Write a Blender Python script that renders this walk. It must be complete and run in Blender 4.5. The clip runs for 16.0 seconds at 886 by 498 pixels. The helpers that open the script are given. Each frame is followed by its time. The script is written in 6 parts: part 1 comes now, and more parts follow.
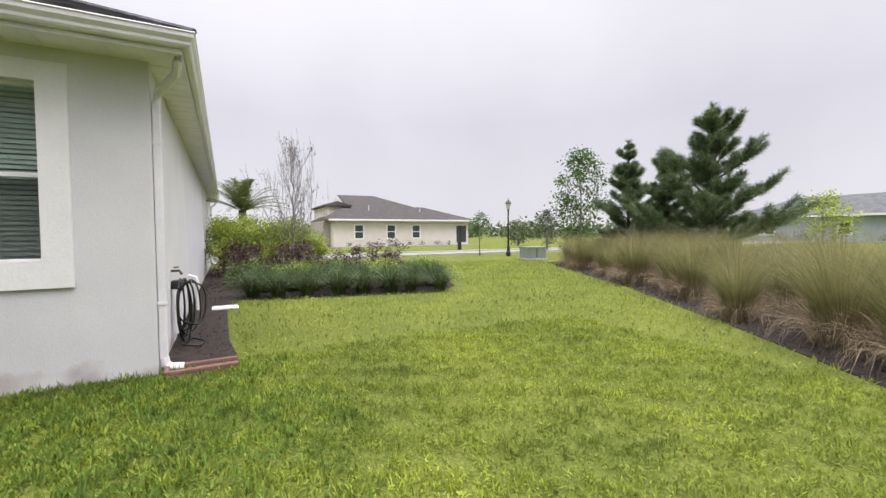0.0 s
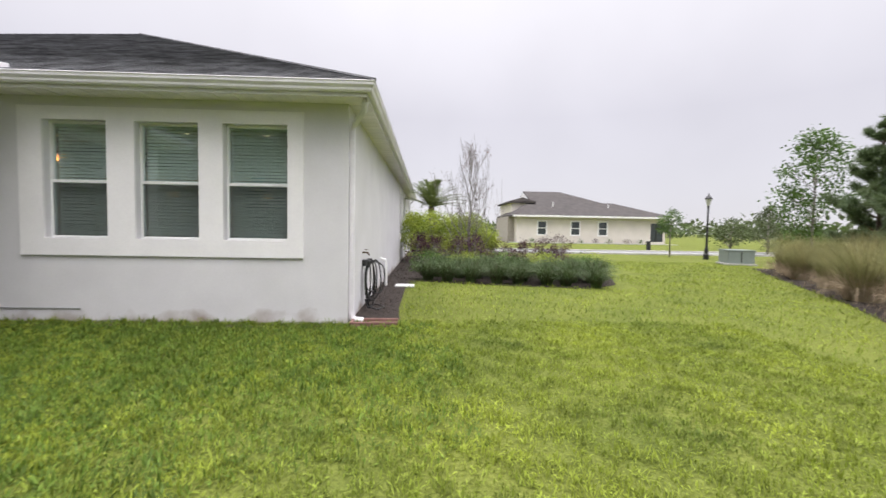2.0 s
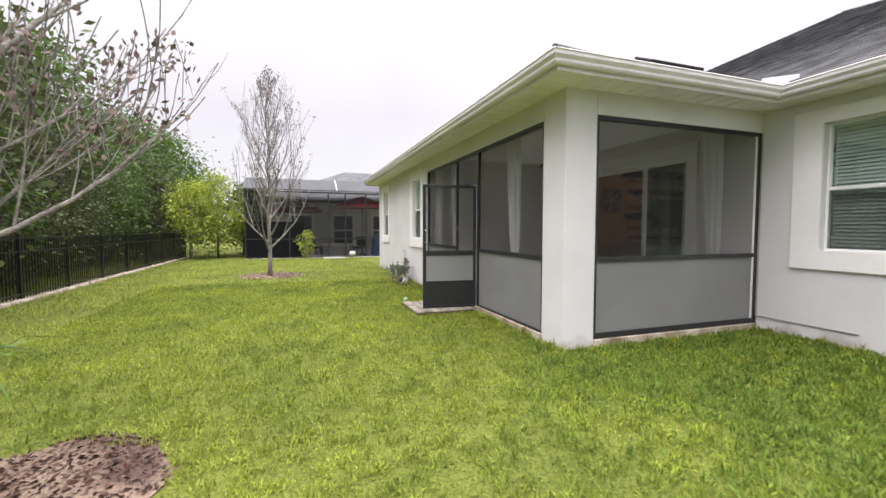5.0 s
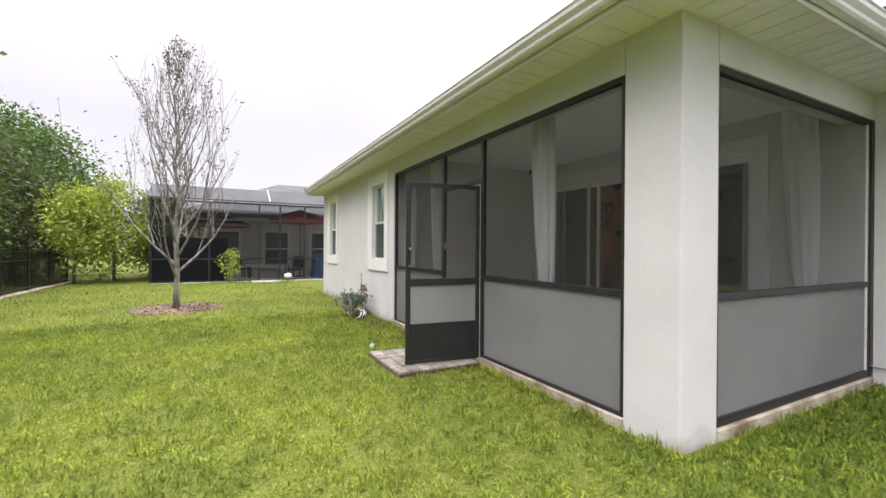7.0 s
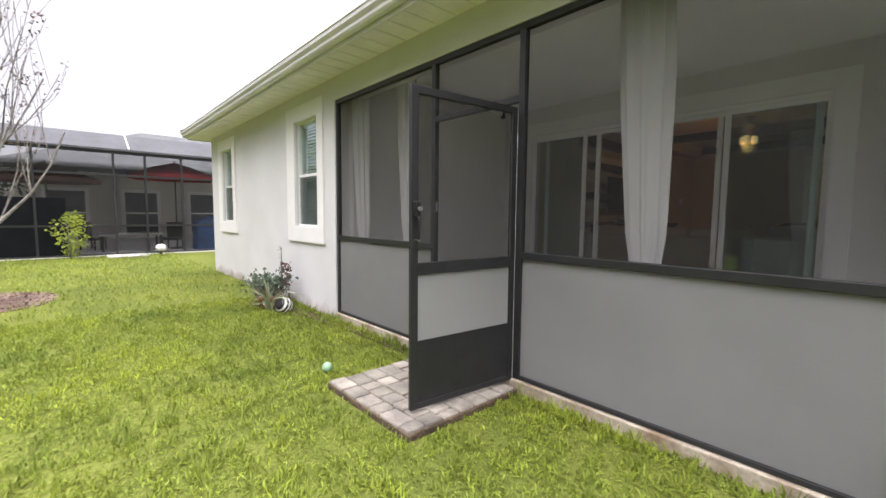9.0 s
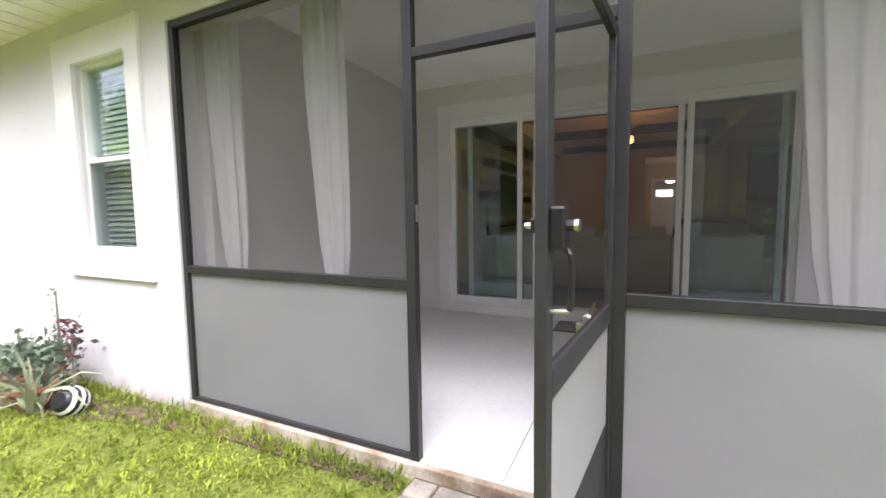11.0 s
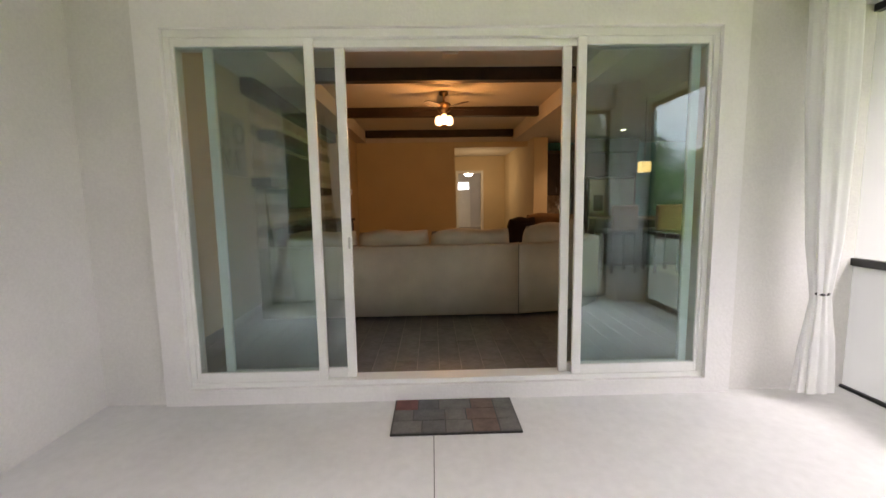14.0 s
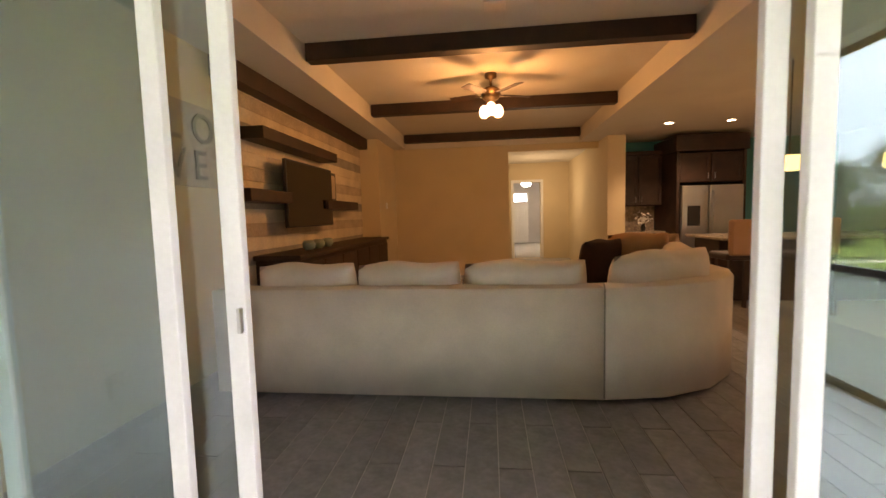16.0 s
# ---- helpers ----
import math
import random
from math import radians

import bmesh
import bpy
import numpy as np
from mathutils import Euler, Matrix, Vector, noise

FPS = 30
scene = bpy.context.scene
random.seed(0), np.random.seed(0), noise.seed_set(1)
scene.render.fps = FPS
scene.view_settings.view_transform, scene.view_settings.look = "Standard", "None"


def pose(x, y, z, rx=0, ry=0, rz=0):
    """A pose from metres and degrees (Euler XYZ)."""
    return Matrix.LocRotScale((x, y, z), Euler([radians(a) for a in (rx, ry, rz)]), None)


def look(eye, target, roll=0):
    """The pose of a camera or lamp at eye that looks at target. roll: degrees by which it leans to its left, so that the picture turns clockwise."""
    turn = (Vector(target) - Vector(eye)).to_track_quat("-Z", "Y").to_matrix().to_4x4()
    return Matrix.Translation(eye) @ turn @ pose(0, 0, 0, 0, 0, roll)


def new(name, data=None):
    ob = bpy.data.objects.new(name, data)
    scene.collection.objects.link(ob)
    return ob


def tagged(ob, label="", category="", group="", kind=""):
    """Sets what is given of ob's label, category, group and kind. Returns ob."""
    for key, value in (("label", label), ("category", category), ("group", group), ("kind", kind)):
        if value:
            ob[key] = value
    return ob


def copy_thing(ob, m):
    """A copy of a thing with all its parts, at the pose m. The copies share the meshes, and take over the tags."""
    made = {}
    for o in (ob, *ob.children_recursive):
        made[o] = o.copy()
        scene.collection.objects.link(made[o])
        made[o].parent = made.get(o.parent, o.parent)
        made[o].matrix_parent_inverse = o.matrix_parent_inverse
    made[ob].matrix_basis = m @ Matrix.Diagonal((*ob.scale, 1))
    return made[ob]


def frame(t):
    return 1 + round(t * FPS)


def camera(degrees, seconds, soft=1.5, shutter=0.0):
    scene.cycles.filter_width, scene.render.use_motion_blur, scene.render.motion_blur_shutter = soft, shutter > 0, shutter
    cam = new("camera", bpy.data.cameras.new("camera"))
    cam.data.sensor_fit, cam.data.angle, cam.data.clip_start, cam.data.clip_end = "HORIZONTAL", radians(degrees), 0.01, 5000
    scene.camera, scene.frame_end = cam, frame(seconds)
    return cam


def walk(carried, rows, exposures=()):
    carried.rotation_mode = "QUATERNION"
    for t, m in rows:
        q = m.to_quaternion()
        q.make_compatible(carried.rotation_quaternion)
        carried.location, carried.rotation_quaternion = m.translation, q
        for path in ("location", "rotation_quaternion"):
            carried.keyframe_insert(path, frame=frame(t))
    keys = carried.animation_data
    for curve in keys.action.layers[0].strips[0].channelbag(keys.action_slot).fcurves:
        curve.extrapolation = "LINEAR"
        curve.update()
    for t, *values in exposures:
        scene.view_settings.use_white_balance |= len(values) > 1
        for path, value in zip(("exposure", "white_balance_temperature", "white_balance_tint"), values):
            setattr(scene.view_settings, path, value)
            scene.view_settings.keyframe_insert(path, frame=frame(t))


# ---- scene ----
cam = camera(93.5, 16.0, shutter=0.2)
PATH = [
    (0, (0.501, 0.012, 1.383), (1.427, 1.784, 1.312), -0.5),
    (0.5, (0.796, -0.126, 1.361), (1.56, 1.722, 1.31), 0.32),
    (1, (0.91, -0.334, 1.377), (1.535, 1.565, 1.314), 0.8),
    (1.5, (0.913, -0.631, 1.373), (1.336, 1.322, 1.293), 0.96),
    (2, (0.997, -0.92, 1.367), (1.071, 1.076, 1.273), 1.0),
    (2.5, (1.024, -1.135, 1.365), (0.602, 0.817, 1.269), 1.4),
    (3, (0.843, -1.251, 1.401), (-0.099, 0.509, 1.286), 1.1),
    (3.5, (0.544, -1.356, 1.396), (-0.842, 0.081, 1.28), 0.8),
    (4, (0.211, -1.352, 1.409), (-1.51, -0.345, 1.266), 0.3),
    (4.5, (-0.257, -1.294, 1.406), (-2.124, -0.586, 1.283), 0.9),
    (5, (-0.803, -1.279, 1.438), (-2.688, -0.618, 1.34), 0.1),
    (5.2, (-1.047, -1.266, 1.438), (-2.915, -0.559, 1.343), -0.2),
    (7.5, (-3.72, -1.048, 1.402), (-5.463, -0.068, 1.37), 1.0),
    (8, (-4.292, -0.971, 1.365), (-5.982, 0.095, 1.269), 1.5),
    (10.5, (-6.95, -0.507, 1.418), (-7.988, 1.195, 1.26), -1.1),
    (11, (-7.352, -0.217, 1.44), (-8.213, 1.58, 1.272), -0.8),
    (11.5, (-7.711, 0.082, 1.463), (-8.247, 1.995, 1.231), -1.6),
    (12, (-7.841, 0.44, 1.428), (-8.153, 2.401, 1.187), -2.2),
    (12.5, (-7.917, 0.803, 1.446), (-8.097, 2.78, 1.201), -2.5),
    (13, (-7.985, 1.166, 1.494), (-8.058, 3.147, 1.233), -2.7),
    (13.5, (-7.967, 1.561, 1.49), (-7.977, 3.541, 1.204), -2.0),
    (14, (-7.941, 2.001, 1.533), (-7.892, 3.987, 1.308), -0.9),
    (14.5, (-7.903, 2.423, 1.529), (-7.824, 4.416, 1.384), -1.7),
    (15, (-7.838, 2.853, 1.552), (-7.836, 4.843, 1.36), -0.9),
    (15.5, (-7.791, 3.3, 1.578), (-7.864, 5.289, 1.383), -1.0),
    (16, (-7.749, 3.711, 1.565), (-7.975, 5.692, 1.407), -1.5),
]
walk(cam, [(t, look(eye, target, roll)) for t, eye, target, roll in PATH],
     exposures=[(0, 0.1, 6450, 15), (3, 0.14, 6450, 15), (5, 0.46, 6550, 16), (8.2, 0.53, 6550, 16), (10.3, 1.2, 6200, 20), (11.5, 1.85, 6400, 20), (12.2, 2.42, 6600, 19), (13.2, 2.5, 6700, 19), (14, 2.58, 6750, 19), (15, 2.93, 6700, 19), (16, 3.5, 6700, 20)])

# ---- world and light ----
world = bpy.data.worlds.new("overcast_sky")
scene.world = world
world.use_nodes = True
wn, wl = world.node_tree.nodes, world.node_tree.links
bg = wn["Background"]
sky = wn.new("ShaderNodeTexSky")
sky.sky_type, sky.sun_disc = "NISHITA", False
sky.sun_elevation, sky.sun_rotation = radians(63), radians(148)
sky_dim = wn.new("ShaderNodeMixRGB")
sky_dim.blend_type, sky_dim.inputs[0].default_value = "MULTIPLY", 1.0
sky_dim.inputs[2].default_value = (0.10, 0.10, 0.10, 1)
wl.new(sky.outputs[0], sky_dim.inputs[1])
geo = wn.new("ShaderNodeTexCoord")
sep = wn.new("ShaderNodeSeparateXYZ")
wl.new(geo.outputs["Generated"], sep.inputs[0])
grad = wn.new("ShaderNodeValToRGB")  # the overcast dome: zenith about three times the horizon
grad.color_ramp.elements[0].position, grad.color_ramp.elements[0].color = 0.0, (0.74, 0.745, 0.77, 1)
grad.color_ramp.elements[1].position, grad.color_ramp.elements[1].color = 1.0, (5.7, 5.7, 5.75, 1)
for pos, c in ((0.25, (0.69, 0.69, 0.73, 1)), (0.55, (0.94, 0.94, 0.96, 1))):
    e = grad.color_ramp.elements.new(pos)
    e.color = c
wl.new(sep.outputs["Z"], grad.inputs[0])
clouds = wn.new("ShaderNodeTexNoise")
clouds.inputs["Scale"].default_value, clouds.inputs["Detail"].default_value = 1.6, 4
wl.new(geo.outputs["Generated"], clouds.inputs["Vector"])
cmap = wn.new("ShaderNodeMapRange")
cmap.inputs[1].default_value, cmap.inputs[2].default_value = 0.3, 0.7
cmap.inputs[3].default_value, cmap.inputs[4].default_value = 0.93, 1.12
wl.new(clouds.outputs[0], cmap.inputs[0])
cm = wn.new("ShaderNodeVectorMath")
cm.operation = "SCALE"
wl.new(grad.outputs[0], cm.inputs[0])
wl.new(cmap.outputs[0], cm.inputs["Scale"])
smix = wn.new("ShaderNodeMixRGB")
smix.inputs[0].default_value = 0.92
wl.new(sky_dim.outputs[0], smix.inputs[1])
wl.new(cm.outputs[0], smix.inputs[2])
wl.new(smix.outputs[0], bg.inputs[0])
bg.inputs[1].default_value = 1.0

sun = new("sun", bpy.data.lights.new("sun", "SUN"))
sun.data.energy, sun.data.angle, sun.data.color = 1.45, radians(40), (1, 0.97, 0.93)
sun.matrix_world = look((0, 0, 30), (-8, 13, 0))


def bulb(name, place, watts, color, radius=0.05):
    lamp = new(name, bpy.data.lights.new(name, "POINT"))
    lamp.data.energy, lamp.data.color, lamp.data.shadow_soft_size = watts, color, radius
    lamp.location = place
    return lamp


def can_light(name, place, watts, color):
    """A lamp that shines down from the ceiling in a wide cone."""
    lamp = new(name, bpy.data.lights.new(name, "SPOT"))
    lamp.data.energy, lamp.data.color, lamp.data.shadow_soft_size = watts, color, 0.06
    lamp.data.spot_size, lamp.data.spot_blend = radians(130), 0.6
    lamp.location = place
    return lamp


WARM = (1.0, 0.46, 0.14)


# ---- materials ----
def mat(name, col, rough=0.6, metal=0.0, var=0.15, scale=3.0, fine=60.0, bump=0.15, col2=None, spec=0.5, island=False, piece=False, dist=0.01, trans=0.0, spread=0.35):
    """A procedural surface: colour varied at two scales, with fine relief."""
    m = bpy.data.materials.new(name)
    m.use_nodes = True
    n, l = m.node_tree.nodes, m.node_tree.links
    p = n["Principled BSDF"]
    p.inputs["Roughness"].default_value, p.inputs["Metallic"].default_value = rough, metal
    p.inputs["Specular IOR Level"].default_value = spec
    tc = n.new("ShaderNodeTexCoord")
    a, b = n.new("ShaderNodeTexNoise"), n.new("ShaderNodeTexNoise")
    a.inputs["Scale"].default_value, a.inputs["Detail"].default_value = scale, 5
    b.inputs["Scale"].default_value, b.inputs["Detail"].default_value = fine, 3
    l.new(tc.outputs["Object"], a.inputs["Vector"])
    l.new(tc.outputs["Object"], b.inputs["Vector"])
    c2 = col2 or tuple(c * (1 - 2 * var) for c in col)
    mix = n.new("ShaderNodeMixRGB")
    mix.inputs[1].default_value, mix.inputs[2].default_value = (*col, 1), (*c2, 1)
    ramp = n.new("ShaderNodeMapRange")
    ramp.inputs[1].default_value, ramp.inputs[2].default_value = 0.35, 0.7
    l.new(a.outputs[0], ramp.inputs[0])
    l.new(ramp.outputs[0], mix.inputs[0])
    val = n.new("ShaderNodeMapRange")
    val.inputs[1].default_value, val.inputs[2].default_value = 0.25, 0.75
    val.inputs[3].default_value, val.inputs[4].default_value = 1 - var, 1 + var
    l.new(b.outputs[0], val.inputs[0])
    sc = n.new("ShaderNodeVectorMath")
    sc.operation = "SCALE"
    l.new(mix.outputs[0], sc.inputs[0])
    l.new(val.outputs[0], sc.inputs["Scale"])
    out = sc.outputs[0]
    if island or piece:
        rnd = n.new("ShaderNodeNewGeometry").outputs["Random Per Island"] if island else n.new("ShaderNodeObjectInfo").outputs["Random"]
        rv = n.new("ShaderNodeMapRange")
        rv.inputs[3].default_value, rv.inputs[4].default_value = 1 - spread, 1 + spread
        l.new(rnd, rv.inputs[0])
        s2 = n.new("ShaderNodeVectorMath")
        s2.operation = "SCALE"
        l.new(out, s2.inputs[0])
        l.new(rv.outputs[0], s2.inputs["Scale"])
        out = s2.outputs[0]
    l.new(out, p.inputs["Base Color"])
    if bump:
        bp = n.new("ShaderNodeBump")
        bp.inputs["Strength"].default_value, bp.inputs["Distance"].default_value = bump, dist
        l.new(b.outputs[0], bp.inputs["Height"])
        l.new(bp.outputs[0], p.inputs["Normal"])
    if trans:
        tr, mx = n.new("ShaderNodeBsdfTranslucent"), n.new("ShaderNodeMixShader")
        l.new(out, tr.inputs["Color"])
        mx.inputs[0].default_value = trans
        l.new(p.outputs[0], mx.inputs[1])
        l.new(tr.outputs[0], mx.inputs[2])
        l.new(mx.outputs[0], n["Material Output"].inputs["Surface"])
    return m


def sheer(name, col, clear, trans=0.0, rough=0.7):
    """A woven mesh: a share of the light passes straight, the rest meets the threads."""
    m = mat(name, col, rough, var=0.05, scale=1.5, fine=200, bump=0, trans=trans)
    n, l = m.node_tree.nodes, m.node_tree.links
    o = n["Material Output"]
    src = o.inputs["Surface"].links[0].from_socket
    tp, mx = n.new("ShaderNodeBsdfTransparent"), n.new("ShaderNodeMixShader")
    mx.inputs[0].default_value = clear
    l.new(src, mx.inputs[1])
    l.new(tp.outputs[0], mx.inputs[2])
    l.new(mx.outputs[0], o.inputs["Surface"])
    return m


def glass(name, tint, base=0.13):
    m = bpy.data.materials.new(name)
    m.use_nodes = True
    n, l = m.node_tree.nodes, m.node_tree.links
    tp, gl, mx, lw = n.new("ShaderNodeBsdfTransparent"), n.new("ShaderNodeBsdfGlossy"), n.new("ShaderNodeMixShader"), n.new("ShaderNodeLayerWeight")
    tp.inputs[0].default_value, gl.inputs["Roughness"].default_value = (*tint, 1), 0.01
    lw.inputs["Blend"].default_value = 0.5
    pw, mr = n.new("ShaderNodeMath"), n.new("ShaderNodeMapRange")
    pw.operation, pw.inputs[1].default_value = "POWER", 3.0
    mr.inputs[3].default_value, mr.inputs[4].default_value = base, 0.44
    gl.inputs["Color"].default_value = (0.88, 0.95, 0.98, 1)
    l.new(lw.outputs["Facing"], pw.inputs[0])
    l.new(pw.outputs[0], mr.inputs[0])
    l.new(mr.outputs[0], mx.inputs[0])
    l.new(tp.outputs[0], mx.inputs[1])
    l.new(gl.outputs[0], mx.inputs[2])
    l.new(mx.outputs[0], n["Material Output"].inputs["Surface"])
    return m


def glow(name, col, strength):
    m = bpy.data.materials.new(name)
    m.use_nodes = True
    p = m.node_tree.nodes["Principled BSDF"]
    p.inputs["Base Color"].default_value = p.inputs["Emission Color"].default_value = (*col, 1)
    p.inputs["Emission Strength"].default_value = strength
    return m


STUCCO = mat("stucco_grey", (0.66, 0.65, 0.665), 0.9, var=0.05, scale=1.2, fine=70, bump=0.35, dist=0.006)
STUCCO_IN = mat("stucco_porch", (0.71, 0.695, 0.68), 0.9, var=0.05, scale=1.2, fine=70, bump=0.3, dist=0.006)
TRIM = mat("white_stucco_trim", (0.80, 0.785, 0.79), 0.75, var=0.03, scale=2, fine=50, bump=0.25)
FASCIA = mat("white_aluminium", (0.76, 0.74, 0.77), 0.4, var=0.05, scale=4, fine=30, bump=0.03)
SOFFIT = mat("vented_soffit", (0.86, 0.825, 0.86), 0.6, var=0.05, scale=4, fine=30, bump=0.05)
WHITE = mat("white_vinyl", (0.82, 0.82, 0.81), 0.35, var=0.03, bump=0.02)
BRONZE = mat("dark_bronze_aluminium", (0.022, 0.0225, 0.025), 0.45, var=0.15, scale=6, fine=40, bump=0.03)
SCREEN = sheer("insect_screen", (0.017, 0.0172, 0.019), 0.775)
HAZE = sheer("grey_privacy_screen", (0.46, 0.465, 0.465), 0.22, trans=0.60)
BLIND = mat("blind_slat", (0.84, 0.84, 0.82), 0.5, var=0.04, bump=0.0, trans=0.2)
WINGLASS = glass("sash_glass", (0.87, 0.94, 0.92), 0.12)
GLASS = glass("window_glass", (0.80, 0.88, 0.87), 0.08)
SHINGLE = mat("asphalt_shingle", (0.155, 0.157, 0.165), 0.95, var=0.35, scale=2.5, fine=7, bump=0.6, dist=0.02)
CONCRETE = mat("painted_concrete", (0.68, 0.67, 0.675), 0.75, var=0.05, scale=1.4, fine=18, bump=0.08)


def splash(m, brown, high):
    """Mud splashed up from the soil in an uneven fringe."""
    n, l = m.node_tree.nodes, m.node_tree.links
    p = n["Principled BSDF"]
    src = p.inputs["Base Color"].links[0].from_socket
    tc, sp, no, sm, mr, mx = n.new("ShaderNodeTexCoord"), n.new("ShaderNodeSeparateXYZ"), n.new("ShaderNodeTexNoise"), n.new("ShaderNodeMath"), n.new("ShaderNodeMapRange"), n.new("ShaderNodeMixRGB")
    no.inputs["Scale"].default_value, no.inputs["Detail"].default_value = 2.6, 6
    l.new(tc.outputs["Object"], sp.inputs[0])
    l.new(tc.outputs["Object"], no.inputs["Vector"])
    sm.operation, sm.inputs[2].default_value = "MULTIPLY_ADD", 0.0
    sm.inputs[1].default_value = -high * 3.2
    l.new(no.outputs[0], sm.inputs[0])
    l.new(sp.outputs["Z"], sm.inputs[2])
    mr.inputs[1].default_value, mr.inputs[2].default_value = -high * 1.9, -high * 0.9
    mr.inputs[3].default_value, mr.inputs[4].default_value = 0.75, 0.0
    l.new(sm.outputs[0], mr.inputs[0])
    l.new(mr.outputs[0], mx.inputs[0])
    l.new(src, mx.inputs[1])
    mx.inputs[2].default_value = (*brown, 1)
    l.new(mx.outputs[0], p.inputs["Base Color"])


splash(STUCCO, (0.22, 0.15, 0.10), 0.20)
SLABEDGE = mat("slab_edge", (0.50, 0.45, 0.37), 0.9, var=0.25, scale=4, fine=40, bump=0.5, col2=(0.20, 0.14, 0.09))
PAVER = mat("grey_paver", (0.15, 0.134, 0.118), 0.9, var=0.18, scale=5, fine=70, bump=0.7, col2=(0.34, 0.31, 0.26), piece=True)
SOIL = mat("bare_soil", (0.13, 0.09, 0.06), 1.0, var=0.3, scale=6, fine=50, bump=0.8, dist=0.03)
LAWN = mat("lawn", (0.15, 0.172, 0.036), 0.95, var=0.32, scale=0.9, fine=35, bump=0.9, col2=(0.10, 0.125, 0.026), dist=0.04, spec=0.1)
BLADE = mat("grass_blade", (0.27, 0.325, 0.042), 0.6, var=0.28, scale=0.8, fine=6, bump=0, col2=(0.125, 0.175, 0.03), island=True, trans=0.35, spec=0.2, spread=0.38)
MULCH = mat("brown_mulch", (0.042, 0.029, 0.022), 1.0, var=0.35, scale=9, fine=45, bump=1.0, dist=0.04, island=True)
ASPHALT = mat("asphalt", (0.22, 0.22, 0.22), 0.9, var=0.1, scale=2, fine=30, bump=0.2)
CURTAIN = mat("white_curtain", (0.92, 0.92, 0.92), 0.9, var=0.03, scale=4, fine=90, bump=0.1, trans=0.42)
CREAM = mat("cream_wall_paint", (0.66, 0.56, 0.38), 0.85, var=0.03, scale=2, fine=60, bump=0.1)
CEIL = mat("ceiling_paint", (0.66, 0.62, 0.55), 0.9, var=0.03, scale=2, fine=60, bump=0.15)
WOODTILE = mat("grey_wood_tile", (0.215, 0.215, 0.225), 0.5, var=0.16, scale=7, fine=30, bump=0.1, piece=True, spread=0.13)
GROUT = mat("tile_grout", (0.42, 0.41, 0.39), 0.9, var=0.1)
DARKWOOD = mat("espresso_wood", (0.034, 0.015, 0.009), 0.55, var=0.3, scale=5, fine=40, bump=0.1)
SOFA = mat("beige_upholstery", (0.70, 0.63, 0.54), 0.95, var=0.06, scale=4, fine=150, bump=0.25, spec=0.2)
BLACK = mat("black_plastic", (0.012, 0.012, 0.013), 0.35, var=0.1, bump=0.02)
STEEL = mat("brushed_steel", (0.55, 0.55, 0.55), 0.28, 1.0, var=0.05, bump=0.03)
BRASS = mat("antique_bronze", (0.11, 0.075, 0.045), 0.4, 0.8, var=0.1, bump=0.02)
BARK = mat("grey_bark", (0.29, 0.27, 0.24), 0.95, var=0.3, scale=9, fine=45, bump=0.8, dist=0.02)
PINEBARK = mat("pine_bark", (0.15, 0.11, 0.085), 0.95, var=0.3, scale=9, fine=45, bump=0.8, dist=0.02)


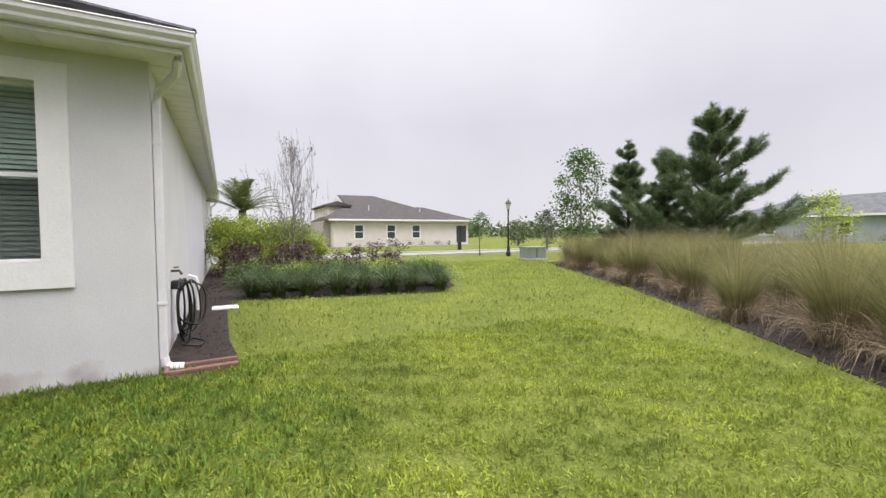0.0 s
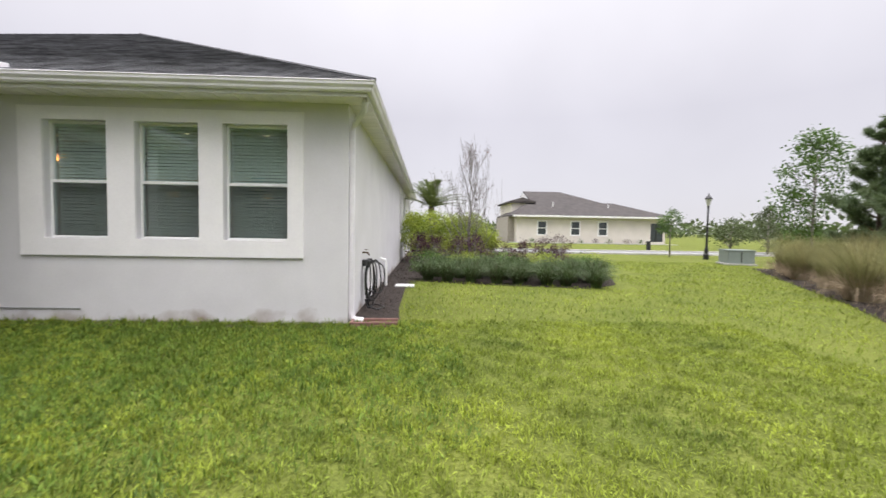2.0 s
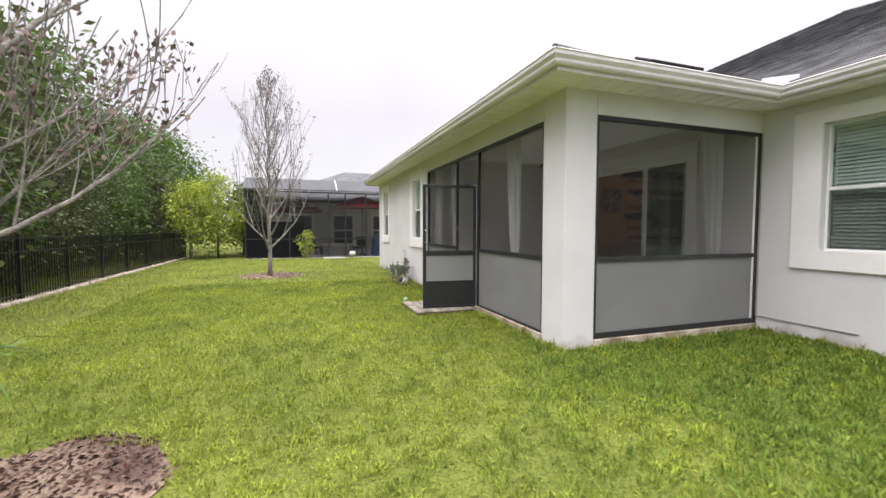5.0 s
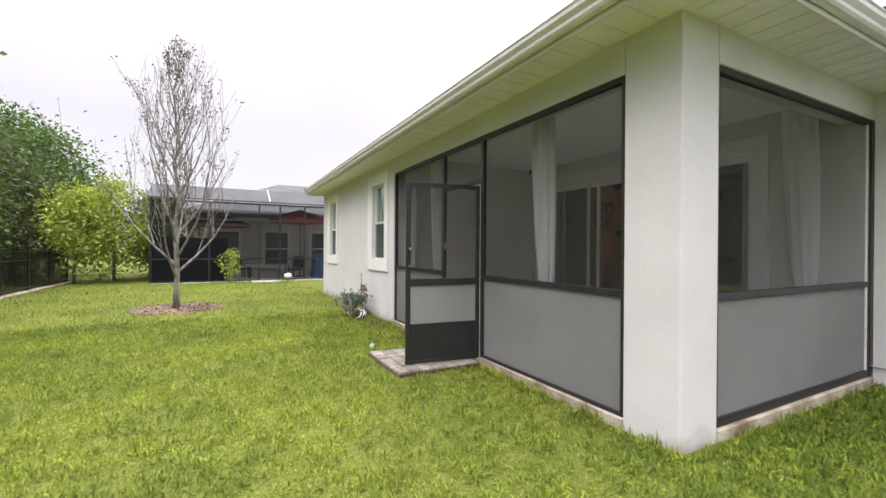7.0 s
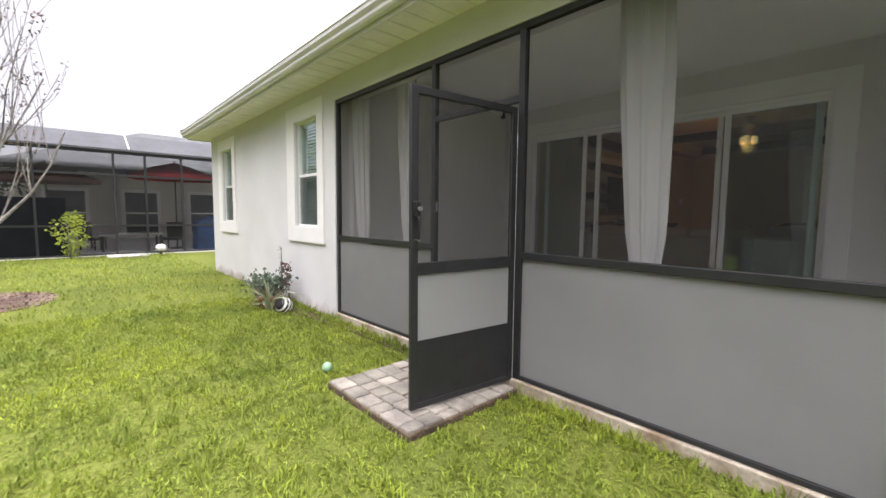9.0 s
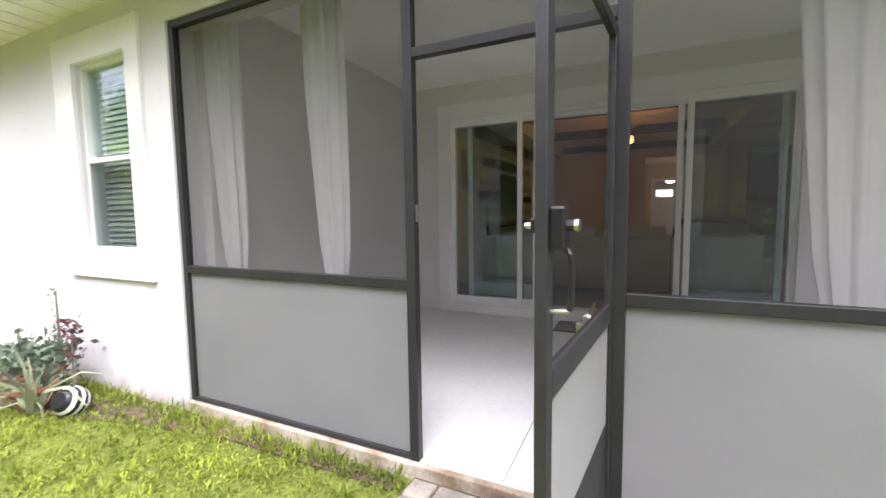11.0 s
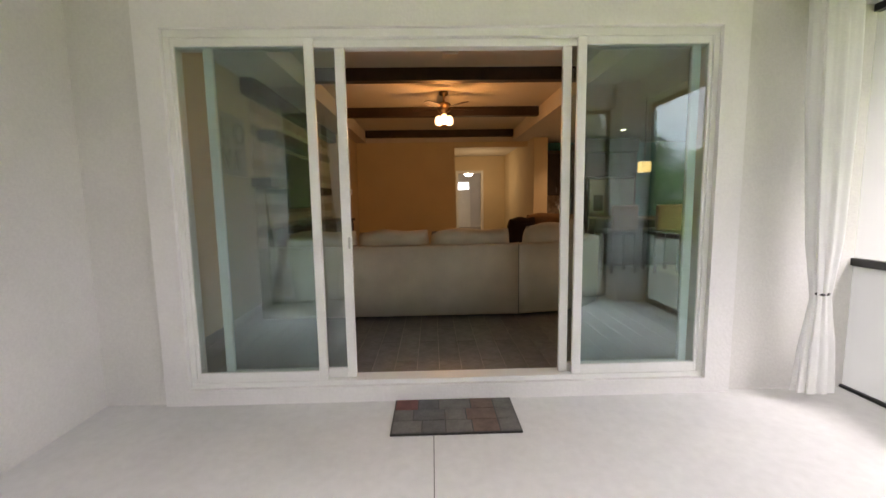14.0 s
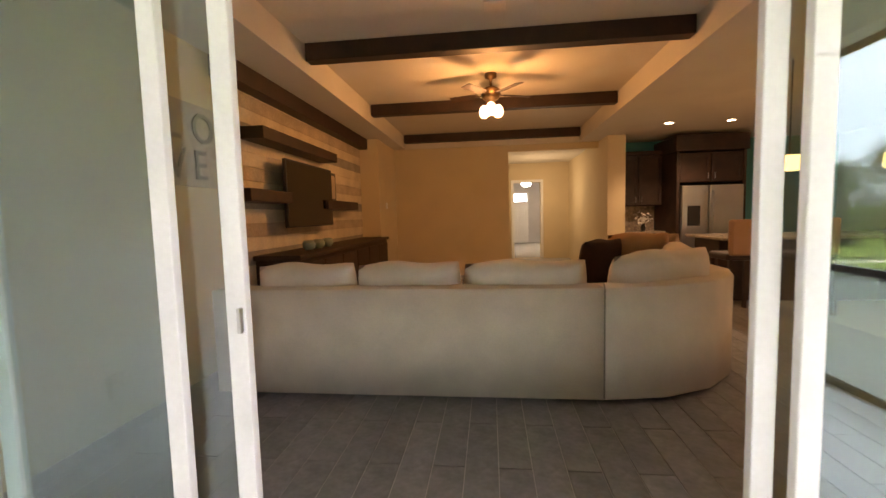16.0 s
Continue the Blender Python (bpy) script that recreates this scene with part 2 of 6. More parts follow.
# ---- mesh helpers ----
class G:
    """Gathers vertices and faces of one mesh."""

    def __init__(s):
        s.v, s.f = [], []

    def add(s, v, f):
        o = len(s.v)
        s.v.extend(tuple(p) for p in v)
        s.f.extend(tuple(i + o for i in q) for q in f)
        return s

    def box(s, a, b, bev=0.0, m=None):
        (x0, y0, z0), (x1, y1, z1) = [min(p, q) for p, q in zip(a, b)], [max(p, q) for p, q in zip(a, b)]
        if bev:
            bm = bmesh.new()
            bmesh.ops.create_cube(bm, size=1, matrix=Matrix.Translation(((x0 + x1) / 2, (y0 + y1) / 2, (z0 + z1) / 2)) @ Matrix.Diagonal((x1 - x0, y1 - y0, z1 - z0, 1)))
            bmesh.ops.bevel(bm, geom=bm.edges[:], offset=bev, segments=2, profile=0.5, affect="EDGES")
            bm.verts.index_update()
            v, f = [p.co.copy() for p in bm.verts], [[p.index for p in q.verts] for q in bm.faces]
            bm.free()
        else:
            v = [Vector(p) for p in ((x0, y0, z0), (x1, y0, z0), (x1, y1, z0), (x0, y1, z0), (x0, y0, z1), (x1, y0, z1), (x1, y1, z1), (x0, y1, z1))]
            f = [(0, 3, 2, 1), (4, 5, 6, 7), (0, 1, 5, 4), (1, 2, 6, 5), (2, 3, 7, 6), (3, 0, 4, 7)]
        return s.add([m @ p for p in v] if m else v, f)

    def tube(s, pts, rad, n=6, cap=True):
        pts = [Vector(p) for p in pts]
        rad = rad if hasattr(rad, "__len__") else [rad] * len(pts)
        v, f = [], []
        for i, p in enumerate(pts):
            d = (pts[min(i + 1, len(pts) - 1)] - pts[max(i - 1, 0)]).normalized()
            a = d.cross(Vector((0, 0, 1)) if abs(d.z) < 0.9 else Vector((1, 0, 0))).normalized()
            b = d.cross(a)
            v += [p + (a * math.cos(k * math.tau / n) + b * math.sin(k * math.tau / n)) * rad[i] for k in range(n)]
        for i in range(len(pts) - 1):
            f += [(i * n + k, i * n + (k + 1) % n, (i + 1) * n + (k + 1) % n, (i + 1) * n + k) for k in range(n)]
        if cap:
            f += [tuple(range(n)), tuple(range((len(pts) - 1) * n, len(pts) * n))]
        return s.add(v, f)

    def lathe(s, prof, c=(0, 0, 0), n=16):
        v = [(c[0] + r * math.cos(k * math.tau / n), c[1] + r * math.sin(k * math.tau / n), c[2] + z) for r, z in prof for k in range(n)]
        f = [(i * n + k, i * n + (k + 1) % n, (i + 1) * n + (k + 1) % n, (i + 1) * n + k) for i in range(len(prof) - 1) for k in range(n)]
        f += [tuple(range(n)), tuple(range((len(prof) - 1) * n, len(prof) * n))]
        return s.add(v, f)

    def sheet(s, fn, nu, nv):
        """A grid surface fn(u, v), u and v from 0 to 1."""
        v = [fn(i / nu, j / nv) for j in range(nv + 1) for i in range(nu + 1)]
        f = [(j * (nu + 1) + i, j * (nu + 1) + i + 1, (j + 1) * (nu + 1) + i + 1, (j + 1) * (nu + 1) + i) for j in range(nv) for i in range(nu)]
        return s.add(v, f)

    def wall(s, axis, at, thick, u0, u1, z0, z1, holes=()):
        """A wall along 'x' or 'y' whose faces lie at 'at' and at + thick, with holes (u0, u1, z0, z1) through it."""
        us = sorted({u0, u1, *[h[0] for h in holes], *[h[1] for h in holes]})
        zs = sorted({z0, z1, *[h[2] for h in holes], *[h[3] for h in holes]})

        def solid(i, j):
            if not (0 <= i < len(us) - 1 and 0 <= j < len(zs) - 1):
                return False
            cu, cz = (us[i] + us[i + 1]) / 2, (zs[j] + zs[j + 1]) / 2
            return not any(h[0] < cu < h[1] and h[2] < cz < h[3] for h in holes)

        def P(u, w, z):
            return (u, w, z) if axis == "x" else (w, u, z)
        A, B = at, at + thick
        for i in range(len(us) - 1):
            for j in range(len(zs) - 1):
                if not solid(i, j):
                    continue
                a, b, c, d = us[i], us[i + 1], zs[j], zs[j + 1]
                for w in (A, B):
                    s.add([P(a, w, c), P(b, w, c), P(b, w, d), P(a, w, d)], [(0, 1, 2, 3)])
                for di, dj, (p, q) in ((-1, 0, ((a, c), (a, d))), (1, 0, ((b, c), (b, d))), (0, -1, ((a, c), (b, c))), (0, 1, ((a, d), (b, d)))):
                    if not solid(i + di, j + dj):
                        s.add([P(p[0], A, p[1]), P(q[0], A, q[1]), P(q[0], B, q[1]), P(p[0], B, p[1])], [(0, 1, 2, 3)])
        return s

    def obj(s, name, material, parent=None, label="", smooth=False, category="", group="", kind="", weld=False):
        me = bpy.data.meshes.new(name)
        me.from_pydata(s.v, [], s.f)
        bm = bmesh.new()
        bm.from_mesh(me)
        if weld:
            bmesh.ops.remove_doubles(bm, verts=bm.verts[:], dist=1e-4)
        if len(s.f) < 60000:
            bmesh.ops.recalc_face_normals(bm, faces=bm.faces[:])
        bm.to_mesh(me)
        bm.free()
        if smooth:
            me.polygons.foreach_set("use_smooth", [True] * len(me.polygons))
        me.materials.append(material)
        ob = new(name, me)
        if parent:
            ob.parent = parent
        return tagged(ob, label, category, group, kind)


def thing(name, label, category, group="", kind=""):
    return tagged(new(name), label, category, group, kind)


def fast_mesh(name, co, quads, material, tri=False):
    """A mesh from numpy arrays of points and of four- or three-cornered faces."""
    me = bpy.data.meshes.new(name)
    k = 3 if tri else 4
    n = len(quads)
    me.vertices.add(len(co))
    me.vertices.foreach_set("co", co.astype(np.float32).ravel())
    me.loops.add(n * k)
    me.loops.foreach_set("vertex_index", quads.astype(np.int32).ravel())
    me.polygons.add(n)
    me.polygons.foreach_set("loop_start", np.arange(0, n * k, k, dtype=np.int32))
    me.update(calc_edges=True)
    me.materials.append(material)
    return me

# ---- the house shell ----
FY, WY, SY, EX, IX, LX, TOP, FLOOR = 1.66, 4.94, 4.85, -0.115, -4.915, -16.4, 3.12, 0.09
RISE = 0.142  # the porch floor falls outward from this height at the door
BACK = 24.0
BW = [(-11.56, -10.815), (-15.47, -14.72)]
BZ0, BZ1 = 1.18, 2.685
TW = [(-4.19, -3.35), (-2.985, -2.135), (-1.81, -0.94)]
WZ0, WZ1 = 1.165, 2.755

g = G().wall("x", FY, 0.2, LX, -10.35, -0.1, TOP, [(a, b, BZ0, BZ1) for a, b in BW])
tagged(g.obj("wall_bedroom", STUCCO, weld=True), "light grey textured stucco house wall", "wall", kind="structure")
g = G().wall("x", FY, 0.25, -10.35, -5.38, 2.79, TOP)
tagged(g.obj("wall_porch_header", STUCCO, weld=True), "light grey stucco beam over the porch screens", "wall", kind="structure")
g = G().box((-5.38, FY, -0.1), (IX, 2.10, TOP), 0.012)
tagged(g.obj("porch_column", STUCCO), "square light grey stucco corner column of the porch", "column", kind="structure")
g = G().wall("y", IX - 0.25, 0.25, 2.10, WY, 2.79, TOP)
tagged(g.obj("wall_porch_side_header", STUCCO, weld=True), "light grey stucco beam over the side screen", "wall", kind="structure")
g = G().wall("x", WY, 0.2, IX + 0.0, EX, -0.1, TOP, [(a, b, WZ0, WZ1) for a, b in TW])
tagged(g.obj("wall_dining", STUCCO, weld=True), "light grey stucco wall with three windows", "wall", kind="structure")
g = G().wall("y", EX - 0.2, 0.2, WY + 0.2, BACK, -0.1, TOP, [(15.4, 16.25, WZ0, WZ1), (17.6, 18.45, WZ0, WZ1)])
tagged(g.obj("wall_side", STUCCO, weld=True), "long light grey stucco side wall", "wall", kind="structure")
tagged(G().wall("y", LX, 0.2, FY + 0.2, BACK, -0.1, TOP).obj("wall_west", STUCCO, weld=True), "light grey stucco side wall", "wall", kind="structure")
tagged(G().wall("x", BACK, 0.2, LX, EX, -0.1, TOP, [(-6.78, -5.99, 2.15, 2.52)]).obj("wall_front", STUCCO, weld=True), "light grey stucco wall closing the house", "wall", kind="structure")
tagged(G().wall("y", -10.45, 0.2, FY + 0.2, SY, -0.1, TOP).obj("wall_porch_west", STUCCO_IN, weld=True), "grey stucco inner wall of the porch", "wall", kind="structure")
S0, S1, SZ0, SZ1 = -9.65, -6.01, 0.25, 2.655
g = G().wall("x", SY, 0.2, -10.45, IX - 0.03, -0.1, TOP, [(S0, S1, SZ0, SZ1)])
tagged(g.obj("wall_slider", STUCCO_IN, weld=True), "grey stucco porch wall round the sliding door", "wall", kind="structure")

# window trim bands, proud of the stucco
def band(name, axis, face, out, u0, u1, z0, z1, holes, label):
    ob = G().wall(axis, face + out, -out, u0, u1, z0, z1, holes).obj(name, TRIM, weld=True)
    return tagged(ob, label, "trim", kind="structure")


band("trim_dining", "x", WY, -0.03, -4.505, -0.725, 0.93, 2.93, [(a, b, WZ0, WZ1) for a, b in TW], "wide white stucco band round three windows")
for i, (a, b) in enumerate(BW):
    band("trim_bedroom_%d" % (i + 1), "x", FY, -0.03, a - 0.29, b + 0.175, 0.96, 2.90, [(a, b, BZ0, BZ1)], "wide white stucco band round a window")
band("trim_slider", "x", SY, -0.035, -9.815, -5.83, RISE - 0.01, 2.84, [(S0, S1, SZ0, SZ1)], "wide white band round the sliding glass door")
for i, y0 in enumerate((15.4, 17.6)):
    band("trim_side_%d" % (i + 1), "y", EX, 0.03, y0 - 0.2, y0 + 1.05, 0.95, 2.95, [(y0, y0 + 0.85, WZ0, WZ1)], "white stucco band round a side window")

# porch slab and ceiling
g = G().box((-10.35, FY - 0.012, -0.2), (-5.38, FY + 0.03, FLOOR - 0.004), 0.006).box((IX - 0.03, 2.10, -0.2), (IX + 0.012, WY, FLOOR - 0.004), 0.006)
tagged(g.obj("slab_edge", SLABEDGE), "weathered concrete edge of the porch slab", "slab edge", kind="structure")
def sloped(gg, xa, xb, ya, yb, lift=0.0, low=-0.2):
    """A slab whose top follows the fall of the porch floor."""
    def top(y):
        return FLOOR + (RISE - FLOOR) * (y - FY) / (SY - FY) + lift
    v = [(x, y, z) for z0 in (0, 1) for x, y in ((xa, ya), (xb, ya), (xb, yb), (xa, yb)) for z in (top(y) if z0 else (low if low < 0 else top(y) - low),)]
    return gg.add(v, [(0, 3, 2, 1), (4, 5, 6, 7), (0, 1, 5, 4), (1, 2, 6, 5), (2, 3, 7, 6), (3, 0, 4, 7)])


g = sloped(sloped(G(), -10.25, -5.38, FY + 0.03, SY), -5.38, IX - 0.03, 2.10, SY)
tagged(g.obj("porch_floor", CONCRETE), "smooth light grey painted concrete porch floor", "floor", kind="structure")
g = sloped(G(), -7.958, -7.952, FY + 0.04, 4.43, 0.0018, 0.001)
tagged(g.obj("floor_joint", mat("joint_line", (0.22, 0.22, 0.22), 0.9, var=0.1)), "thin sawn joint in the porch slab", "joint", kind="structure")
g = G().box((-10.25, FY + 0.25, 3.095), (IX - 0.25, SY, 3.12))
tagged(g.obj("porch_ceiling", mat("porch_ceiling_paint", (0.86, 0.86, 0.84), 0.9, var=0.03, bump=0.2)), "white textured porch ceiling", "ceiling", kind="structure")

# eaves: soffit, gutter, roof
EAVE = [(-16.75, 24.45), (-16.75, 1.25), (-4.50, 1.25), (-4.50, 4.55), (0.18, 4.55), (0.18, 24.45)]
OUT = [(-1, 1), (-1, -1), (1, -1), (1, -1), (1, -1), (1, 1)]


def sweep(profile, name, material, label, category):
    gg = G()
    n = len(profile)
    for (x, y), (ox, oy) in zip(EAVE, OUT):
        gg.v.extend((x + ox * o, y + oy * o, z) for o, z in profile)
    for i in range(len(EAVE) - 1):
        gg.f.extend((i * n + k, i * n + k + 1, (i + 1) * n + k + 1, (i + 1) * n + k) for k in range(n - 1))
    return gg.obj(name, material, label=label, category=category, kind="structure")


sweep([(0.0, 3.07), (0.0, 3.22), (0.02, 3.088), (0.07, 3.092), (0.085, 3.112), (0.088, 3.138), (0.115, 3.172), (0.118, 3.205), (0.128, 3.215), (0.125, 3.225), (0.105, 3.225), (0.105, 3.21), (0.0, 3.18)], "gutter", FASCIA, "white aluminium gutter along the eaves", "gutter")
sweep([(0.0, 3.066), (-0.5, 3.066), (-0.5, 3.10), (0.0, 3.10)], "soffit", SOFFIT, "white vented aluminium soffit under the eaves", "soffit")
sweep([(0.0, 3.045), (0.014, 3.045), (0.014, 3.086), (0.0, 3.086)], "fascia_lip", FASCIA, "white aluminium fascia edge", "fascia")


g = G()
for k in range(52):
    x = -16.6 + k * 0.235
    g.box((x, 1.26, 3.061), (x + 0.012, FY, 3.067))
for k in range(19):
    x = -4.40 + k * 0.235
    g.box((x, 4.56, 3.061), (x + 0.012, WY, 3.067))
for k in range(80):
    y = 5.0 + k * 0.235
    g.box((EX, y, 3.061), (0.18, y + 0.012, 3.067))
for k in range(13):
    y = 1.75 + k * 0.235
    g.box((IX, y, 3.061), (-4.51, y + 0.012, 3.067))
tagged(g.obj("soffit_ribs", FASCIA), "narrow ribs between the soffit panels", "soffit", kind="structure")


def courses(gg, e0, e1, t0, t1, step=0.14):
    """Lapped shingle courses from the eave e0-e1 up to t0-t1."""
    e0, e1, t0, t1 = map(Vector, (e0, e1, t0, t1))
    n = max(2, int((t0 - e0).length / step * 0.8))
    nor = (e1 - e0).cross(t0 - e0).normalized()
    nor = nor if nor.z > 0 else -nor
    for k in range(n):
        a, b = k / n, (k + 1) / n
        p, q, r, w = e0.lerp(t0, a), e1.lerp(t1, a), e1.lerp(t1, b), e0.lerp(t0, b)
        u = nor * 0.012
        gg.add([p, q, q + u, p + u, r, w], [(0, 1, 2, 3), (3, 2, 4, 5)])


SL = 0.49
x0, x1, y0, y1, z0 = -16.86, 0.30, 4.44, 24.55, 3.215
hw = (x1 - x0) / 2
A, B = ((x0 + x1) / 2, y0 + hw, z0 + SL * hw), ((x0 + x1) / 2, y1 - hw, z0 + SL * hw)
g = G()
courses(g, (x0, y0, z0), (x1, y0, z0), A, A)
courses(g, (x1, y0, z0), (x1, y1, z0), A, B)
courses(g, (x0, y1, z0), (x0, y0, z0), B, A)
courses(g, (x1, y1, z0), (x0, y1, z0), B, B)
X1, Y0 = -4.39, 1.14
hh = (X1 - x0) / 2
C, D = ((x0 + X1) / 2, Y0 + hh, z0 + SL * hh), ((x0 + X1) / 2, 15.0, z0 + SL * hh)
courses(g, (x0, Y0, z0), (X1, Y0, z0), C, C)
courses(g, (X1, Y0, z0), (X1, 8.6, z0), C, (C[0], 8.6, C[2]))
courses(g, (x0, 15.0, z0), (x0, Y0, z0), D, C)
roof = tagged(g.obj("roof", SHINGLE), "dark grey asphalt shingle hip roof", "roof", kind="structure")
for p, q in (((x1, y0, z0), A), (A, B), ((X1, Y0, z0), C), ((x0, Y0, z0), C), (C, (C[0], 9.2, C[2]))):
    G().tube([Vector(p) + Vector((0, 0, 0.015)), Vector(q) + Vector((0, 0, 0.005))], 0.028, 6).obj("ridge_cap", SHINGLE, roof)
G().box((-0.25, -0.7, 0), (0.25, 0.7, 0.09), 0.02, pose(X1 - 3.15, 6.0, z0 + SL * 3.15 + 0.02, 0, math.degrees(math.atan(SL)), 0)).obj("roof_vent", BLACK, roof, "low black metal roof vent")
g = G().box((-0.19, -0.012, 0), (0.19, 0.0, 0.17), 0.004, pose(-4.45, 4.50, 3.19, 0, 0, 45)).box((-0.19, -0.0, 0), (-0.175, 0.12, 0.14), 0.004, pose(-4.45, 4.50, 3.19, 0, 0, 45))
tagged(g.obj("valley_diverter", FASCIA), "white metal splash guard on the gutter corner", "splash guard", kind="structure")


# windows: built once at a width, then set in their openings
def window(name, w, h, at, turn=0.0, label="white single-hung window with closed blinds"):
    win = tagged(thing(name, label, "window"), kind="structure")
    fr = G()
    for a, b in (((0, 0, 0), (w, 0.07, 0.028)), ((0, 0, h - 0.028), (w, 0.07, h)), ((0, 0, 0.028), (0.024, 0.07, h - 0.028)), ((w - 0.024, 0, 0.028), (w, 0.07, h - 0.028))):
        fr.box(a, b, 0.004)
    fr.obj("window_frame", WHITE, win)
    m = h * 0.49
    G().box((0.024, 0.005, m - 0.02), (w - 0.024, 0.06, m + 0.02), 0.004).obj("meeting_rail", WHITE, win)
    p = G().box((0.024, 0.045, m + 0.02), (w - 0.024, 0.05, h - 0.028)).obj("pane", WINGLASS, win)
    p.visible_shadow = False
    p = G().box((0.024, 0.03, 0.028), (w - 0.024, 0.035, m - 0.02)).obj("pane", WINGLASS, win)
    p.visible_shadow = False
    G().box((0.026, 0.012, 0.03), (w - 0.026, 0.013, m - 0.022)).obj("insect_screen", SCREEN, win)
    s = G()
    k, zz = 0, 0.03
    while zz < h - 0.05:
        s.box((0.02, -0.022, -0.0012), (w - 0.02, 0.022, 0.0012), 0, pose(0, 0.115, zz, 64 + 4 * math.sin(k * 1.7), 0.15 * math.sin(k * 2.3), 0))
        zz += 0.046
        k += 1
    s.obj("blind_slats", BLIND, win, "white horizontal blind slats")
    G().box((0.01, 0.09, h - 0.06), (w - 0.01, 0.14, h - 0.01), 0.005).obj("blind_headrail", BLIND, win)
    win.matrix_world = pose(*at, 0, 0, turn)
    return win


for i, (a, b) in enumerate(TW):
    window("window_%d" % (i + 1), b - a, WZ1 - WZ0, (a, WY + 0.09, WZ0))
for i, (a, b) in enumerate(BW):
    window("window_%d" % (i + 4), b - a, BZ1 - BZ0, (a, FY + 0.03, BZ0))
for i, y in enumerate((15.4, 17.6)):
    window("window_%d" % (i + 6), 0.85, WZ1 - WZ0, (EX - 0.05, y, WZ0), 90)

# ---- porch screens ----
screens = tagged(thing("porch_screens", "dark bronze framed insect screens with grey lower panels", "screen"), kind="structure")
PX = [-10.35, -8.45, -7.435, -5.38]
RZ = 1.074


def bar(a, b, name="post"):
    return G().box(a, b, 0.004).obj(name, BRONZE, screens)


YS = 1.70
for x in PX[1:3]:
    bar((x - 0.028, YS - 0.025, FLOOR), (x + 0.028, YS + 0.025, 2.76))
bar((PX[0], YS - 0.025, FLOOR), (PX[0] + 0.05, YS + 0.025, 2.76))
bar((PX[3] - 0.04, YS - 0.025, FLOOR), (PX[3], YS + 0.025, 2.76))
bar((PX[0], YS - 0.025, 2.74), (PX[3], YS + 0.025, 2.79), "top_rail")
for a, b in ((PX[0] + 0.05, PX[1] - 0.028), (PX[2] + 0.028, PX[3] - 0.04)):
    bar((a, YS - 0.022, RZ - 0.035), (b, YS + 0.022, RZ + 0.02), "chair_rail")
    bar((a, YS - 0.022, FLOOR), (b, YS + 0.022, FLOOR + 0.03), "bottom_rail")
    G().box((a, YS, RZ + 0.02), (b, YS + 0.002, 2.74)).obj("screen_panel", SCREEN, screens)
    G().box((a, YS, FLOOR + 0.03), (b, YS + 0.002, RZ - 0.035)).obj("lower_panel", HAZE, screens, "grey privacy screen")
bar((PX[1] + 0.028, YS - 0.025, 2.225), (PX[2] - 0.028, YS + 0.025, 2.275), "door_header")
G().box((PX[1] + 0.028, YS, 2.275), (PX[2] - 0.028, YS + 0.002, 2.74)).obj("screen_panel", SCREEN, screens)
XS = IX - 0.045
for y in (2.10, 4.88):
    bar((XS - 0.025, y, FLOOR), (XS + 0.025, y + 0.06 if y > 3 else y + 0.045, 2.76))
bar((XS - 0.025, 2.10, 2.74), (XS + 0.025, 4.94, 2.79), "top_rail")
bar((XS - 0.022, 2.145, RZ - 0.035), (XS + 0.022, 4.88, RZ + 0.02), "chair_rail")
bar((XS - 0.022, 2.145, FLOOR), (XS + 0.022, 4.88, RISE + 0.02), "bottom_rail")
G().box((XS, 2.145, RZ + 0.02), (XS + 0.002, 4.88, 2.74)).obj("screen_panel", SCREEN, screens)
G().box((XS, 2.145, RISE + 0.02), (XS + 0.002, 4.88, RZ - 0.035)).obj("lower_panel", HAZE, screens, "grey privacy screen")

# the open screen door, hinged on the post
sd = tagged(thing("screen_door", "open dark bronze screen door with a grey lower panel", "door"), kind="structure")
DW, DZ = 0.94, 2.10
for a, b, n in (((0, -0.015, 0), (0.05, 0.015, DZ), "stile"), ((DW - 0.055, -0.015, 0), (DW, 0.015, DZ), "stile"), ((0.05, -0.014, DZ - 0.05), (DW - 0.055, 0.014, DZ), "top_rail"),
                ((0.05, -0.014, 0.90), (DW - 0.055, 0.014, 0.98), "mid_rail"), ((0.05, -0.014, 0), (DW - 0.055, 0.014, 0.04), "bottom_rail")):
    G().box(a, b, 0.004).obj(n, BRONZE, sd)
G().box((0.05, -0.001, 0.98), (DW - 0.055, 0.001, DZ - 0.05)).obj("screen_panel", SCREEN, sd)
G().box((0.05, -0.001, 0.46), (DW - 0.055, 0.001, 0.90)).obj("lower_panel", HAZE, sd, "grey privacy screen")
G().box((0.05, -0.004, 0.04), (DW - 0.055, 0.004, 0.46)).obj("kick_plate", BRONZE, sd)
hb = G().box((DW - 0.050, 0.015, 1.275), (DW - 0.010, 0.052, 1.375), 0.007).obj("latch", BLACK, sd, "black latch with pull handle")
G().tube([(DW - 0.03, 0.046, 1.28), (DW - 0.03, 0.060, 1.265), (DW - 0.03, 0.064, 1.24), (DW - 0.03, 0.064, 1.15), (DW - 0.03, 0.058, 1.135)], 0.007, 8).obj("pull_handle", BLACK, hb)
G().tube([(DW - 0.03, 0.060, 1.134), (DW - 0.03, 0.014, 1.130)], 0.007, 8).obj("handle_foot", STEEL, hb, "bright worn handle foot")
G().tube([(DW - 0.03, 0.050, 1.330), (DW - 0.03, 0.070, 1.330)], 0.013, 10).obj("thumb_boss", BLACK, hb)
